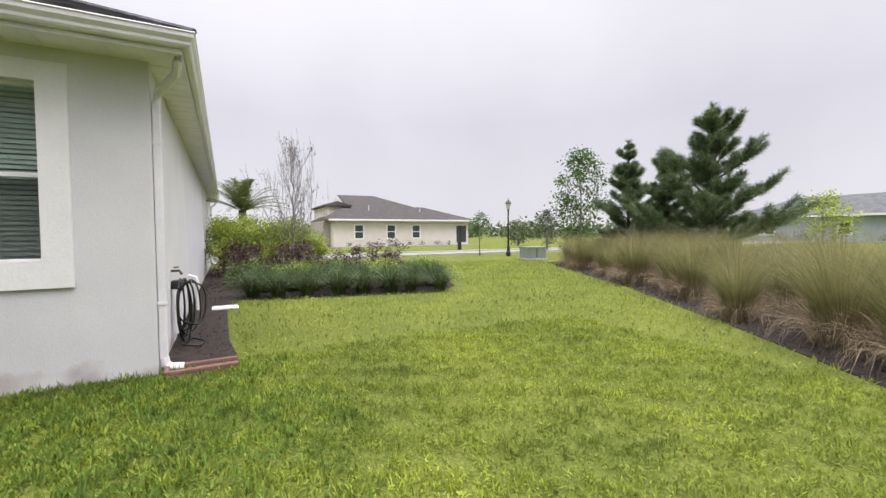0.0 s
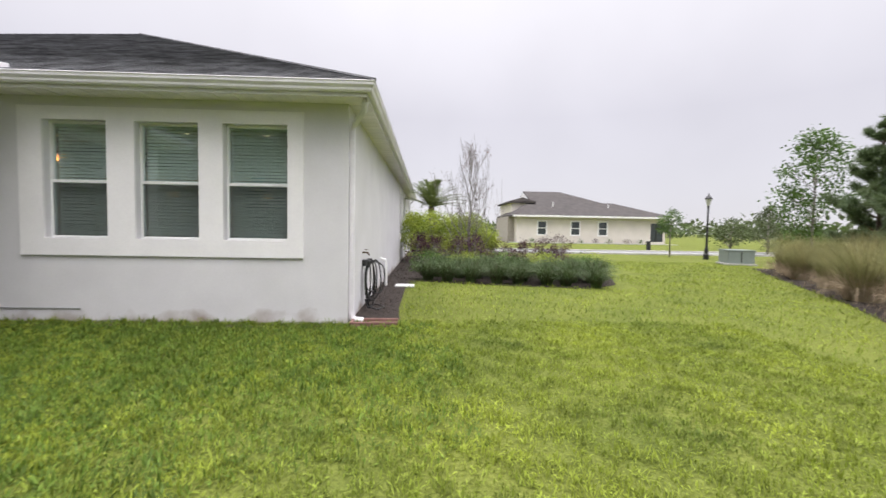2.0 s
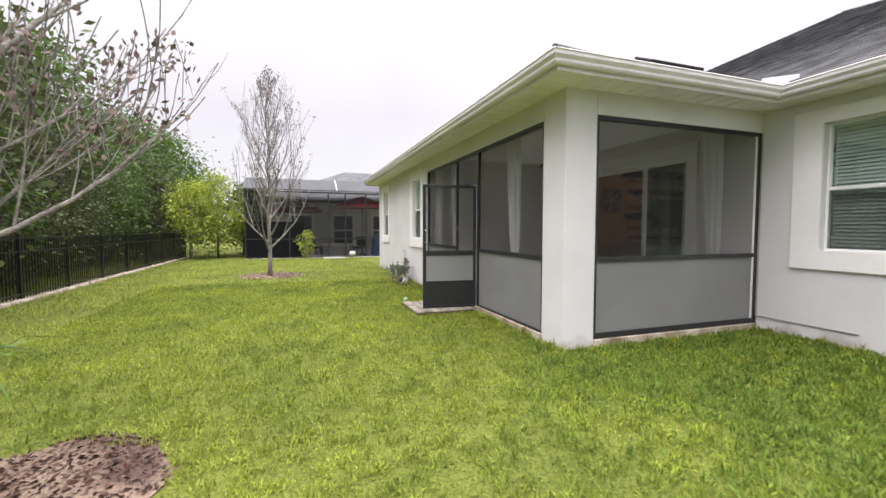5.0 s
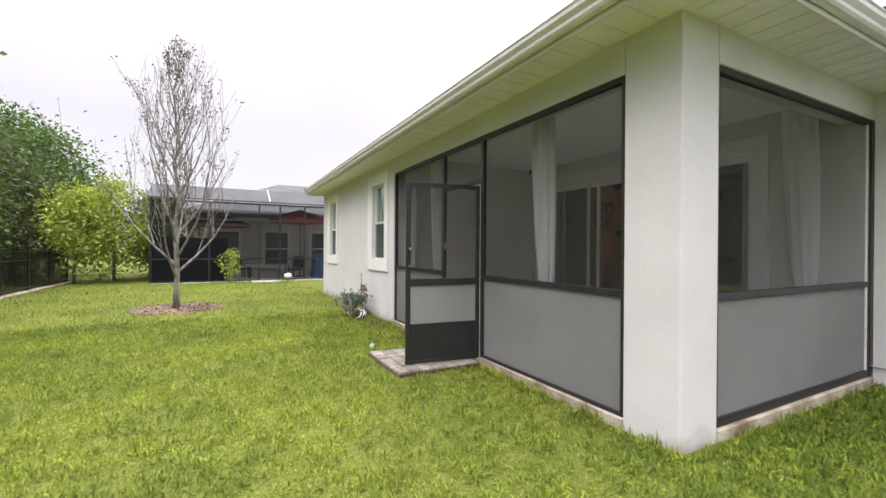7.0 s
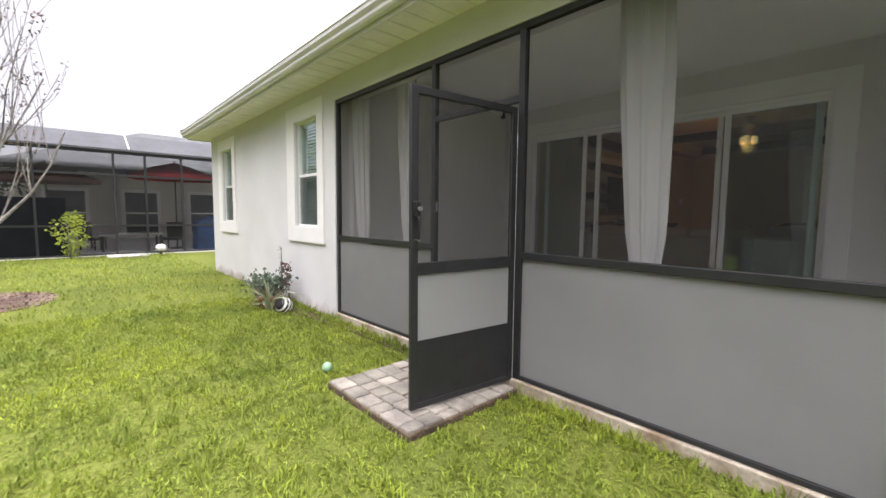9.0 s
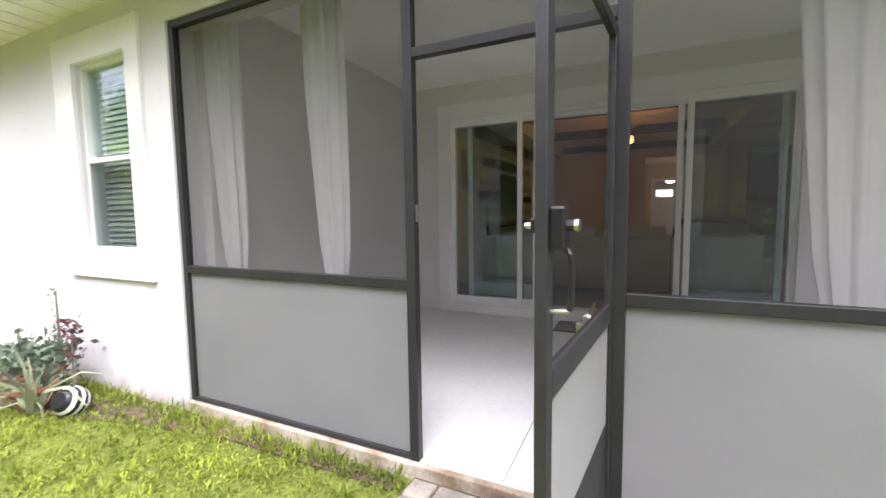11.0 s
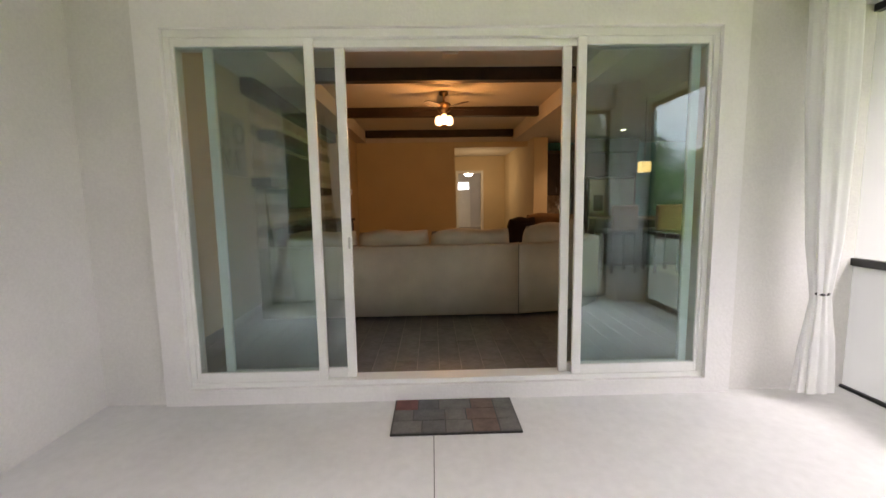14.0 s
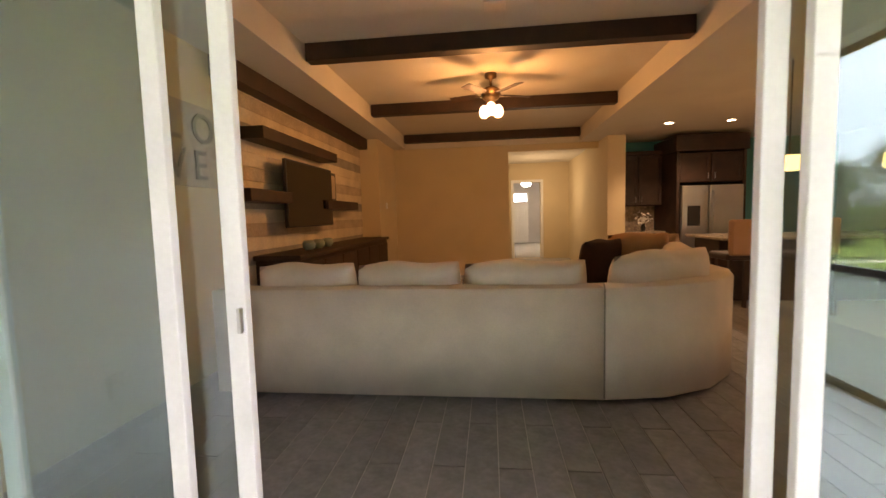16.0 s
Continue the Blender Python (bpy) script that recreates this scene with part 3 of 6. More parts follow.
G().tube([(DW - 0.03, 0.070, 1.330), (DW - 0.03, 0.080, 1.330)], 0.015, 10).obj("thumb_button", STEEL, hb, "chrome thumb button")
hi = G().box((DW - 0.044, -0.030, 1.312), (DW - 0.012, -0.015, 1.348), 0.005).obj("inner_latch", BLACK, sd, "black inner latch")
G().tube([(DW - 0.026, -0.030, 1.33), (DW - 0.026, -0.042, 1.33), (DW - 0.036, -0.045, 1.33)], 0.008, 8).obj("lever", STEEL, hi, "chrome lever")
for z in (0.25, 1.05, 1.85):
    G().tube([(-0.012, 0, z - 0.05), (-0.012, 0, z + 0.05)], 0.010, 8).obj("hinge", STEEL, sd, "bright steel hinge")
# added pale strip: stands for bright background showing through the hinge gap
G().box((-0.012, -0.006, 0.02), (-0.003, 0.006, DZ - 0.02)).obj("hinge_strip", FASCIA, sd, "pale strip standing for the bright gap at the hinges")
cl = G().tube([(0.06, -0.05, 0.94), (0.34, -0.035, 0.955)], 0.020, 12).obj("door_closer", STEEL, sd, "steel pneumatic door closer")
G().tube([(0.335, -0.035, 0.955), (0.37, -0.034, 0.956)], 0.0215, 12).obj("end_cap", STEEL, cl)
G().tube([(0.24, -0.0403, 0.9496), (0.29, -0.0377, 0.9523)], 0.0206, 12, cap=False).obj("label_band", WHITE, cl, "white printed label")
G().box((0.36, -0.045, 0.925), (0.40, -0.014, 0.975), 0.004).obj("bracket", STEEL, cl)
G().tube([(0.07, -0.05, 0.94), (-0.04, -0.075, 0.94), (-0.12, -0.085, 0.94)], 0.007, 6).obj("closer_rod", STEEL, cl)
sd.matrix_world = pose(-7.47, 1.665, FLOOR - 0.01, 0, 0, -95.5)

sk = thing("strike_plate", "small chrome strike plate on the door post", "door hardware")
G().box((PX[1] + 0.0282, YS - 0.012, 1.40), (PX[1] + 0.0312, YS + 0.012, 1.49), 0.002).obj("plate", STEEL, sk)
G().box((PX[1] + 0.0312, YS - 0.007, 1.43), (PX[1] + 0.038, YS + 0.007, 1.46), 0.002).obj("keeper", STEEL, sk)

# ---- sliding glass door ----
sl = tagged(thing("sliding_door", "wide white sliding glass door, slid half open", "door"), kind="structure")
ym = SY + 0.05
for a, b in (((S0, SY, SZ0), (S1, SY + 0.14, SZ0 + 0.035)), ((S0, SY, SZ1 - 0.05), (S1, SY + 0.14, SZ1)), ((S0, SY, SZ0 + 0.035), (S0 + 0.04, SY + 0.14, SZ1 - 0.05)), ((S1 - 0.04, SY, SZ0 + 0.035), (S1, SY + 0.14, SZ1 - 0.05))):
    G().box(a, b, 0.004).obj("door_frame", WHITE, sl)
G().box((S0 + 0.04, SY + 0.045, SZ1 - 0.10), (S1 - 0.04, SY + 0.13, SZ1 - 0.05), 0.004).obj("head_track", WHITE, sl)


def leaf(x0, x1, y, first, second):
    z0, z1 = SZ0 + 0.035, SZ1 - 0.05
    pn = G().box((x0 + first, y + 0.014, z0 + 0.07), (x1 - second, y + 0.019, z1 - 0.05)).obj("glass_pane", GLASS, sl)
    pn.visible_shadow = False
    for a, b, n in (((x0, y, z0), (x0 + first, y + 0.034, z1), "stile"), ((x1 - second, y, z0), (x1, y + 0.034, z1), "stile"),
                    ((x0 + first, y, z0), (x1 - second, y + 0.034, z0 + 0.07), "bottom_rail"), ((x0 + first, y, z1 - 0.05), (x1 - second, y + 0.034, z1), "top_rail")):
        G().box(a, b, 0.004).obj(n, WHITE, pn)


leaf(S0 + 0.04, -8.70, SY + 0.01, 0.02, 0.06)
leaf(-9.43, -8.505, SY + 0.055, 0.06, 0.065)
leaf(-6.955, S1 - 0.04, SY + 0.01, 0.06, 0.02)
leaf(-7.04, -6.10, SY + 0.055, 0.06, 0.06)
G().box((-8.525, SY + 0.035, 1.22), (-8.512, SY + 0.055, 1.30), 0.004).obj("pull", STEEL, sl, "small steel door pull")

before_room = set(bpy.data.objects)
# ---- living room shell ----
KL, KR, FARY = -10.32, -0.995, 12.70
g = G().wall("y", KL - 0.12, 0.12, 5.012, FARY, 0, 3.4)
tagged(g.obj("wall_living_west", CREAM, weld=True), "cream painted living room wall", "wall", kind="structure")
g = G().box((KL, 11.33, 0), (-9.96, FARY, 3.0))
tagged(g.obj("wall_niche_return", CREAM), "cream wall beside the media niche", "wall", kind="structure")
g = G().box((KL - 0.1, FARY, 0), (-7.54, FARY + 0.12, 2.92))
tagged(g.obj("wall_living_far", CREAM), "cream painted far wall", "wall", kind="structure")
g = G().wall("x", 16.0, 0.12, -9.0, -5.5, 0, 2.92, [(-7.25, -6.50, 0.17, 2.34)])
tagged(g.obj("wall_hall", CREAM, weld=True), "cream hall wall with a lit doorway", "wall", kind="structure")
g = G().box((-5.715, 12.04, 0), (-5.39, 16.0, 2.92))
tagged(g.obj("wall_kitchen_end", CREAM), "cream wall end beside the kitchen", "wall", kind="structure")
TEAL = mat("teal_paint", (0.11, 0.36, 0.38), 0.85, var=0.04, bump=0.1)
g = G().box((-5.39, 13.05, 0), (KR, 13.17, 2.92))
tagged(g.obj("wall_kitchen", TEAL), "teal painted kitchen wall", "wall", kind="structure")
tagged(G().box((-7.54, FARY + 0.001, 2.76), (-5.715, FARY + 0.12, 2.92)).obj("wall_hall_header", CREAM), "cream header over the hall opening", "wall", kind="structure")
tagged(G().box((-7.66, FARY + 0.12, 0), (-7.54, 16.0, 2.92)).obj("wall_hall_west", CREAM), "cream hall side wall", "wall", kind="structure")
for n, a, b in (("wall_far_room_west", (-8.1, 16.12, 0), (-8.0, 22.8, 2.92)), ("wall_far_room_east", (-5.5, 16.12, 0), (-5.4, 22.8, 2.92))):
    tagged(G().box(a, b).obj(n, CREAM), "cream wall of the far room", "wall", kind="structure")
TX0, TX1, TY0, TY1, CZ, TZ = -9.715, -6.105, 5.85, 12.64, 2.885, 3.155
g = G()
g.box((KL, 5.012, CZ), (TX0, 22.8, CZ + 0.05)).box((TX1, 5.012, CZ), (KR, 22.8, CZ + 0.05)).box((TX0, 5.012, CZ), (TX1, TY0, CZ + 0.05)).box((TX0, TY1, CZ), (TX1, 22.8, CZ + 0.05))
g.box((TX0 - 0.05, TY0 - 0.05, CZ + 0.05), (TX0, TY1 + 0.05, TZ)).box((TX1, TY0 - 0.05, CZ + 0.05), (TX1 + 0.05, TY1 + 0.05, TZ)).box((TX0, TY0 - 0.05, CZ + 0.05), (TX1, TY0, TZ)).box((TX0, TY1, CZ + 0.05), (TX1, TY1 + 0.05, TZ))
g.box((TX0 - 0.05, TY0 - 0.05, TZ), (TX1 + 0.05, TY1 + 0.05, TZ + 0.05))
tagged(g.obj("ceiling", CEIL), "cream ceiling with a raised tray", "ceiling", kind="structure")
beam = None
for y in (7.77, 10.046, 12.48):
    m = G().box((-9.70, -0.0, -0.165), (-6.118, 0.14, 0), 0.006)
    if beam is None:
        beam = tagged(m.obj("ceiling_beam", DARKWOOD), "dark-stained wooden beam across the ceiling tray", "beam", "ceiling beams")
        beam.location = (0, y, TZ)
    else:
        copy_thing(beam, pose(0, y, TZ))
tagged(G().box((KL - 0.1, 5.031, 0.0), (KR, 22.8, 0.163)).box((-9.734, 4.852, 0.0), (-6.287, 5.031, 0.163)).obj("floor", GROUT), "grey wood-look plank tile floor", "floor", kind="structure")

room_shell = [o for o in bpy.data.objects if o not in before_room]

# ---- ground ----
g = G()
R = 900
g.add([(-R, -R, 0), (R, -R, 0), (R, R, 0), (-R, R, 0)], [(0, 1, 2, 3)])
lawn = tagged(g.obj("ground", LAWN), "mown green lawn with yellowish patches", "lawn", kind="structure")

# ---- plants: makers ----
rng = np.random.default_rng(7)


def leaf_mesh(name, centres, dirs, length, width, material, droop=0.0):
    """Kite-shaped leaves at the centres, pointing along dirs, as one mesh."""
    n = len(centres)
    dirs = dirs / (np.linalg.norm(dirs, axis=1, keepdims=True) + 1e-9)
    side = np.cross(dirs, rng.normal(size=(n, 3)))
    side /= np.linalg.norm(side, axis=1, keepdims=True) + 1e-9
    ln = (length * rng.uniform(0.6, 1.3, n))[:, None]
    wd = (width * rng.uniform(0.6, 1.3, n))[:, None]
    dz = np.zeros((n, 3))
    dz[:, 2] = -droop
    co = np.stack([centres, centres + dirs * ln * 0.5 + side * wd * 0.5 + dz * ln * 0.3, centres + dirs * ln + dz * ln, centres + dirs * ln * 0.5 - side * wd * 0.5 + dz * ln * 0.3], 1).reshape(-1, 3)
    return fast_mesh(name, co, np.arange(4 * n).reshape(-1, 4), material)


def grow(g, tips, p, d, r, L, depth, spread, rise, kids, rnd, taper=0.62, n=6):
    """A limb from p along d, with its side limbs; tips gathers (place, direction) of the twigs."""
    pts, rad = [p.copy()], [r]
    q, dd = p.copy(), d.normalized()
    for k in range(4):
        dd = (dd + Vector((rnd.uniform(-1, 1), rnd.uniform(-1, 1), rnd.uniform(-1, 1))) * 0.10 + Vector((0, 0, rise))).normalized()
        q = q + dd * L / 4
        pts.append(q.copy())
        rad.append(max(0.0035, r * (1 - (1 - taper * 0.6) * (k + 1) / 4)))
    g.tube(pts, rad, max(3, n), cap=False)
    if depth == 0:
        tips.extend((pts[i], dd) for i in (1, 2, 3, 4))
        return
    for k in range(kids):
        i = 1 + int((k + rnd.random()) / kids * 3.4)
        i = min(i, 4)
        a = rnd.uniform(0, math.tau)
        u = dd.orthogonal().normalized()
        u.rotate(Matrix.Rotation(a, 3, dd))
        grow(g, tips, pts[i], (dd + u * spread * rnd.uniform(0.6, 1.3)), rad[i] * rnd.uniform(0.45, 0.65), L * rnd.uniform(0.5, 0.72), depth - 1, spread, rise, kids, rnd, taper, n - 1)


def bare_tree(name, label, at, height, r, seed, reach=0.30, first=0.14, limbs=17, leaves=40, leafmat=None, rise=0.16, low=()):
    """A leafless young tree: a wavering leader, limbs that sweep out and then up, fine twigs, a few clusters of dry leaves."""
    rnd = random.Random(seed)
    t = thing(name, label, "tree")
    g, tips = G(), []
    lead = [Vector((0, 0, -0.05))]
    n = 14
    for k in range(1, n + 1):
        lead.append(Vector((rnd.uniform(-1, 1) * 0.022 * height * (k / n), rnd.uniform(-1, 1) * 0.022 * height * (k / n), height * k / n)))
    rads = [r * (1 - 0.93 * (k / n) ** 0.8) * (1.25 if k == 0 else 1) for k in range(n + 1)]
    g.tube(lead, rads, 9)
    for k in range(limbs):
        f = first + (0.93 - first) * (k / (limbs - 1)) ** 1.1
        i = f * n
        p = lead[int(i)].lerp(lead[min(int(i) + 1, n)], i % 1)
        a = k * 2.4 + rnd.uniform(-0.5, 0.5)
        out = 1.25 - 0.95 * f
        d = Vector((math.cos(a) * out, math.sin(a) * out, 0.65 + 0.6 * f))
        L = height * reach * (1.08 - f) * rnd.uniform(0.8, 1.2) + 0.25
        grow(g, tips, p, d, max(0.008, r * (0.50 - 0.36 * f)), L, 2, 0.55, rise, 4, rnd)
    for z, d, rr, L in low:  # long low limbs
        i = z / height * n
        p = lead[int(i)].lerp(lead[int(i) + 1], i % 1)
        grow(g, tips, p, Vector(d), rr, L, 2, 0.5, 0.13, 6, rnd)
    g.obj("trunk", BARK, t, smooth=True)
    cs, ds = [], []
    for k in range(leaves):
        p, d = tips[rnd.randrange(len(tips))]
        m = rnd.randrange(4, 10)
        cs.append(np.array(p) + rng.normal(size=(m, 3)) * 0.05)
        ds.append(np.array(d) + rng.normal(size=(m, 3)) * 0.9)
    me = leaf_mesh("leaves", np.concatenate(cs), np.concatenate(ds), 0.055, 0.03, leafmat)
    new("leaves", me).parent = t
    t.location = at
    return t


def leafy_tree(name, label, at, height, width, r, seed, leafmat, count=5000, size=0.10, base=0.25, bark=None, category="tree", clumps=60, taper=1.0, group=""):
    """A trunk with limbs and a crown of leaf clumps in an uneven egg, with gaps."""
    rnd = random.Random(seed)
    t = thing(name, label, category, group)
    g = G()
    g.tube([(0, 0, -0.05), (rnd.uniform(-0.05, 0.05), 0, height * 0.45), (rnd.uniform(-0.1, 0.1), rnd.uniform(-0.1, 0.1), height * 0.9)], [r, r * 0.7, r * 0.15], 8)
    cs, ds = [], []
    for k in range(clumps):
        h = base + (1 - base) * rnd.random() ** 0.85
        f = (h - base) / (1 - base)
        rad = width / 2 * (math.sin(math.pi * (0.12 + 0.88 * f) ** taper) ** 0.7 * 0.95 + 0.05) * math.sqrt(rnd.uniform(0.15, 1.1))
        a = rnd.uniform(0, math.tau)
        c = Vector((rad * math.cos(a), rad * math.sin(a), h * height))
        s = Vector((0, 0, max(0.1, c.z - rad * 0.8)))
        g.tube([s, s.lerp(c, 0.5) + Vector((0, 0, 0.05)), c], [r * 0.28, r * 0.16, r * 0.05], 4, cap=False)
        m = count // clumps
        sp = width * 0.085 * rnd.uniform(0.7, 1.4)
        o = rng.normal(size=(m, 3)) * sp * np.array([1, 1, 0.75])
        cs.append(o + np.array(c))
        ds.append(o / sp + rng.normal(size=(m, 3)) * 0.7 + np.array([c.x, c.y, 0.3 * width]) * 0.6 / width)
    g.obj("trunk", bark or BARK, t, smooth=True)
    me = leaf_mesh("crown", np.concatenate(cs), np.concatenate(ds), size, size * 0.55, leafmat, droop=0.15)
    new("crown", me).parent = t
    t.location = at
    return t


def pine(name, label, at, height, width, r, seed, needle, whorls=11, crown=0.12):
    rnd = random.Random(seed)
    t = thing(name, label, "tree")
    g = G()
    g.tube([(0, 0, -0.05), (0.03, 0.02, height * 0.5), (0, 0, height)], [r, r * 0.6, 0.02], 8)
    cs, ds = [], []

    def brush(p, d, L):
        m = int(L * 440)
        u = rng.random((m, 1)) ** 0.7
        c = np.array(p) + np.array(d) * L * u
        v = rng.normal(size=(m, 3))
        v /= np.linalg.norm(v, axis=1, keepdims=True)
        cs.append(c)
        ds.append(v + np.array(d) * 0.9 + np.array([0, 0, 0.25]))
    brush((0, 0, height * 0.9), (0, 0, 1), height * 0.12)
    for w in range(whorls):
        f = w / (whorls - 1)
        z = height * (crown + (0.95 - crown) * f)
        L = width / 2 * (1 - f ** 1.7) ** 0.8 * rnd.uniform(0.75, 1.1) + 0.2
        for k in range(5):
            a = w * 0.9 + k * math.tau / 5 + rnd.uniform(-0.3, 0.3)
            ll = L * rnd.uniform(0.45, 1.15)
            d = Vector((math.cos(a), math.sin(a), 0.3 + 0.75 * f + rnd.uniform(-0.2, 0.3))).normalized()
            p = Vector((0, 0, z))
            q = p + d * ll * 0.6
            e = q + (d + Vector((0, 0, 0.5))).normalized() * ll * 0.45
            g.tube([p, q, e], [r * 0.3 * (1 - 0.6 * f), r * 0.16, 0.008], 4, cap=False)
            for s in (0.25, 0.42, 0.6, 0.78):
                b = p.lerp(q, s / 0.6 if s < 0.6 else 1.0)
                for sg in (-1, 1):
                    dv = (d + Vector((-d.y, d.x, 0)) * sg * rnd.uniform(0.5, 1.0) + Vector((0, 0, 0.5))).normalized()
                    brush(b, dv, ll * rnd.uniform(0.25, 0.5))
            brush(q, (e - q).normalized(), (e - q).length * 1.1)
    g.obj("trunk", PINEBARK, t, smooth=True)
    me = leaf_mesh("needles", np.concatenate(cs), np.concatenate(ds), 0.21, 0.011, needle, droop=0.12)
    new("needles", me).parent = t
    t.location = at
    return t


def tuft_mesh(name, n, height, radius, width, lean, material, seed, dry=0.0):
    """Arching grass blades from one root, each a strip that tapers."""
    r = np.random.default_rng(seed)
    a = r.uniform(0, math.tau, n)
    L = height * r.uniform(0.6, 1.2, n)
    rr = radius * 0.35 * np.sqrt(r.random(n))
    base = np.stack([rr * np.cos(a), rr * np.sin(a), np.zeros(n)], 1)
    out = np.stack([np.cos(a), np.sin(a), np.zeros(n)], 1)
    tilt = lean * r.uniform(0.1, 1.4, n)
    side = np.stack([-np.sin(a), np.cos(a), np.zeros(n)], 1) + r.normal(size=(n, 3)) * 0.5
    rows = []
    for k, s in enumerate((0, 0.4, 0.75, 1.0)):
        bend = tilt * (0.45 * s + 0.95 * s * s)
        pos = base + out * (L * s * np.sin(np.minimum(bend, 2.2)))[:, None] + np.array([0, 0, 1.0]) * (L * s * np.cos(np.minimum(bend * 0.8, 1.9)))[:, None]
        pos[:, 2] = np.maximum(pos[:, 2], 0.01)
        w = width * (1 - 0.85 * s)
        rows += [pos - side * w, pos + side * w]
    co = np.stack(rows, 1)
    idx = np.arange(n)[:, None] * 8
    quads = np.concatenate([idx + np.array([[2 * k, 2 * k + 1, 2 * k + 3, 2 * k + 2]]) for k in range(3)], 0)
    return fast_mesh(name, co.reshape(-1, 3), quads, material)


LEAF_DARK = mat("oak_leaf", (0.105, 0.14, 0.05), 0.55, var=0.25, scale=1.2, fine=20, bump=0, island=True, trans=0.35)
LEAF_MID = mat("green_leaf", (0.10, 0.185, 0.035), 0.55, var=0.25, scale=1.2, fine=20, bump=0, island=True, trans=0.4)
LEAF_YEL = mat("yellow_green_leaf", (0.38, 0.44, 0.06), 0.5, var=0.25, scale=1.5, fine=20, bump=0, col2=(0.19, 0.27, 0.04), island=True, trans=0.4)
LEAF_PUR = mat("purple_leaf", (0.075, 0.022, 0.034), 0.6, var=0.3, scale=3, fine=20, bump=0, island=True, trans=0.2)
LEAF_DRY = mat("dry_brown_leaf", (0.23, 0.16, 0.14), 0.8, var=0.3, scale=3, fine=20, bump=0, island=True)
NEEDLE = mat("pine_needle", (0.12, 0.175, 0.085), 0.5, var=0.2, scale=1.0, fine=15, bump=0, col2=(0.12, 0.16, 0.06), island=True, trans=0.25)
MUHLY = mat("muhly_blade", (0.27, 0.245, 0.105), 0.7, var=0.2, scale=1.0, fine=12, bump=0, col2=(0.15, 0.165, 0.06), island=True, trans=0.4)
MUHLY_DRY = mat("dry_grass_blade", (0.40, 0.31, 0.20), 0.8, var=0.2, scale=3, fine=12, bump=0, island=True, trans=0.3)
TUFT = mat("dark_grass_blade", (0.085, 0.135, 0.045), 0.6, var=0.2, scale=2, fine=12, bump=0, island=True, trans=0.3)
TUFT_BASE = mat("brown_grass_base", (0.10, 0.078, 0.045), 0.9, var=0.2, scale=3, fine=12, bump=0, island=True)
FROND = mat("palm_frond", (0.13, 0.17, 0.045), 0.5, var=0.15, scale=2, fine=12, bump=0, island=True, trans=0.3)


def bed(name, outline, label, z=0.012, material=None, chips=0, seed=1):
    """A flat bed of mulch with loose chips on it, inside the outline."""
    b = tagged(thing(name, label, "mulch bed"), kind="structure")
    gg = G()
    n = len(outline)
    gg.add([(x, y, -0.02) for x, y in outline] + [(x, y, z) for x, y in outline], [(i, (i + 1) % n, n + (i + 1) % n, n + i) for i in range(n)] + [tuple(range(n, 2 * n))])
    gg.obj("mulch_layer", material or MULCH, b)
    if chips:
        r = np.random.default_rng(seed)
        pts = np.array(outline)
        lo, hi = pts.min(0), pts.max(0)
        c = r.uniform(lo, hi, (chips * 3, 2))
        inside = np.zeros(len(c), bool)
        for i in range(n):
            (ax, ay), (bx, by) = outline[i], outline[(i + 1) % n]
            cross = ((ay > c[:, 1]) != (by > c[:, 1])) & (c[:, 0] < (bx - ax) * (c[:, 1] - ay) / ((by - ay) or 1e-9) + ax)
            inside ^= cross
        c = c[inside][:chips]
        m = len(c)
        d = r.normal(size=(m, 3)) * np.array([1, 1, 0.25])
        me = leaf_mesh("chips", np.column_stack([c, np.full(m, z + 0.004)]), d, 0.05 if material is None else 0.042, 0.02, CHIP if material is not None and material is not SOIL else material or MULCH)
        o = new("loose_chips", me)
        o.parent = b
        tagged(o, kind="stuff")
    return b


# ---- planting beds ----
bed("mulch_bed_side", [(EX, 4.95), (0.62, 5.02), (0.52, 6.2), (0.50, 8.9), (0.8, 10.0), (1.9, 9.55), (3.4, 9.2), (4.9, 8.85), (5.9, 9.7), (6.6, 11.5), (6.9, 14), (9.2, 17.4), (8.6, 19.5), (3, 20), (EX, 20)], "dark brown mulch bed beside the house", chips=4500, seed=3)
bed("mulch_bed_grasses", [(4.0, -3.5), (5.0, 0.0), (5.58, 1.39), (6.92, 3.25), (9.53, 7.23), (12.0, 11.8), (13.97, 15.2), (15.6, 15.6), (14.8, 12), (13.0, 6.5), (10.6, 1.5), (8.0, -3.5)], "dark brown mulch bed under ornamental grasses", chips=9000, seed=4)
CHIP = mat("red_brown_chip", (0.10, 0.052, 0.038), 1.0, var=0.35, scale=6, fine=40, bump=0.5, island=True, spread=0.7)
SOILMULCH = mat("reddish_mulch", (0.075, 0.045, 0.034), 1.0, var=0.4, scale=1.6, fine=40, bump=1.0, dist=0.03, island=True, col2=(0.27, 0.20, 0.145), spread=0.6)
bed("mulch_ring_near", [(-3.40 + 0.80 * math.cos(a) * (1 + 0.12 * math.sin(3 * a) + 0.06 * math.sin(9 * a)), -2.75 + 0.82 * math.sin(a) * (1 + 0.1 * math.cos(2 * a) + 0.06 * math.cos(7 * a))) for a in [k * math.tau / 44 for k in range(44)]], "round bed of reddish mulch and sand", material=SOILMULCH, chips=2600, seed=5)
bed("mulch_ring_far", [(-14.4 + 1.0 * math.cos(a), -2.0 + 0.95 * math.sin(a)) for a in [k * math.tau / 20 for k in range(20)]], "round bed of reddish mulch round a young tree", material=SOILMULCH, chips=900, seed=6)
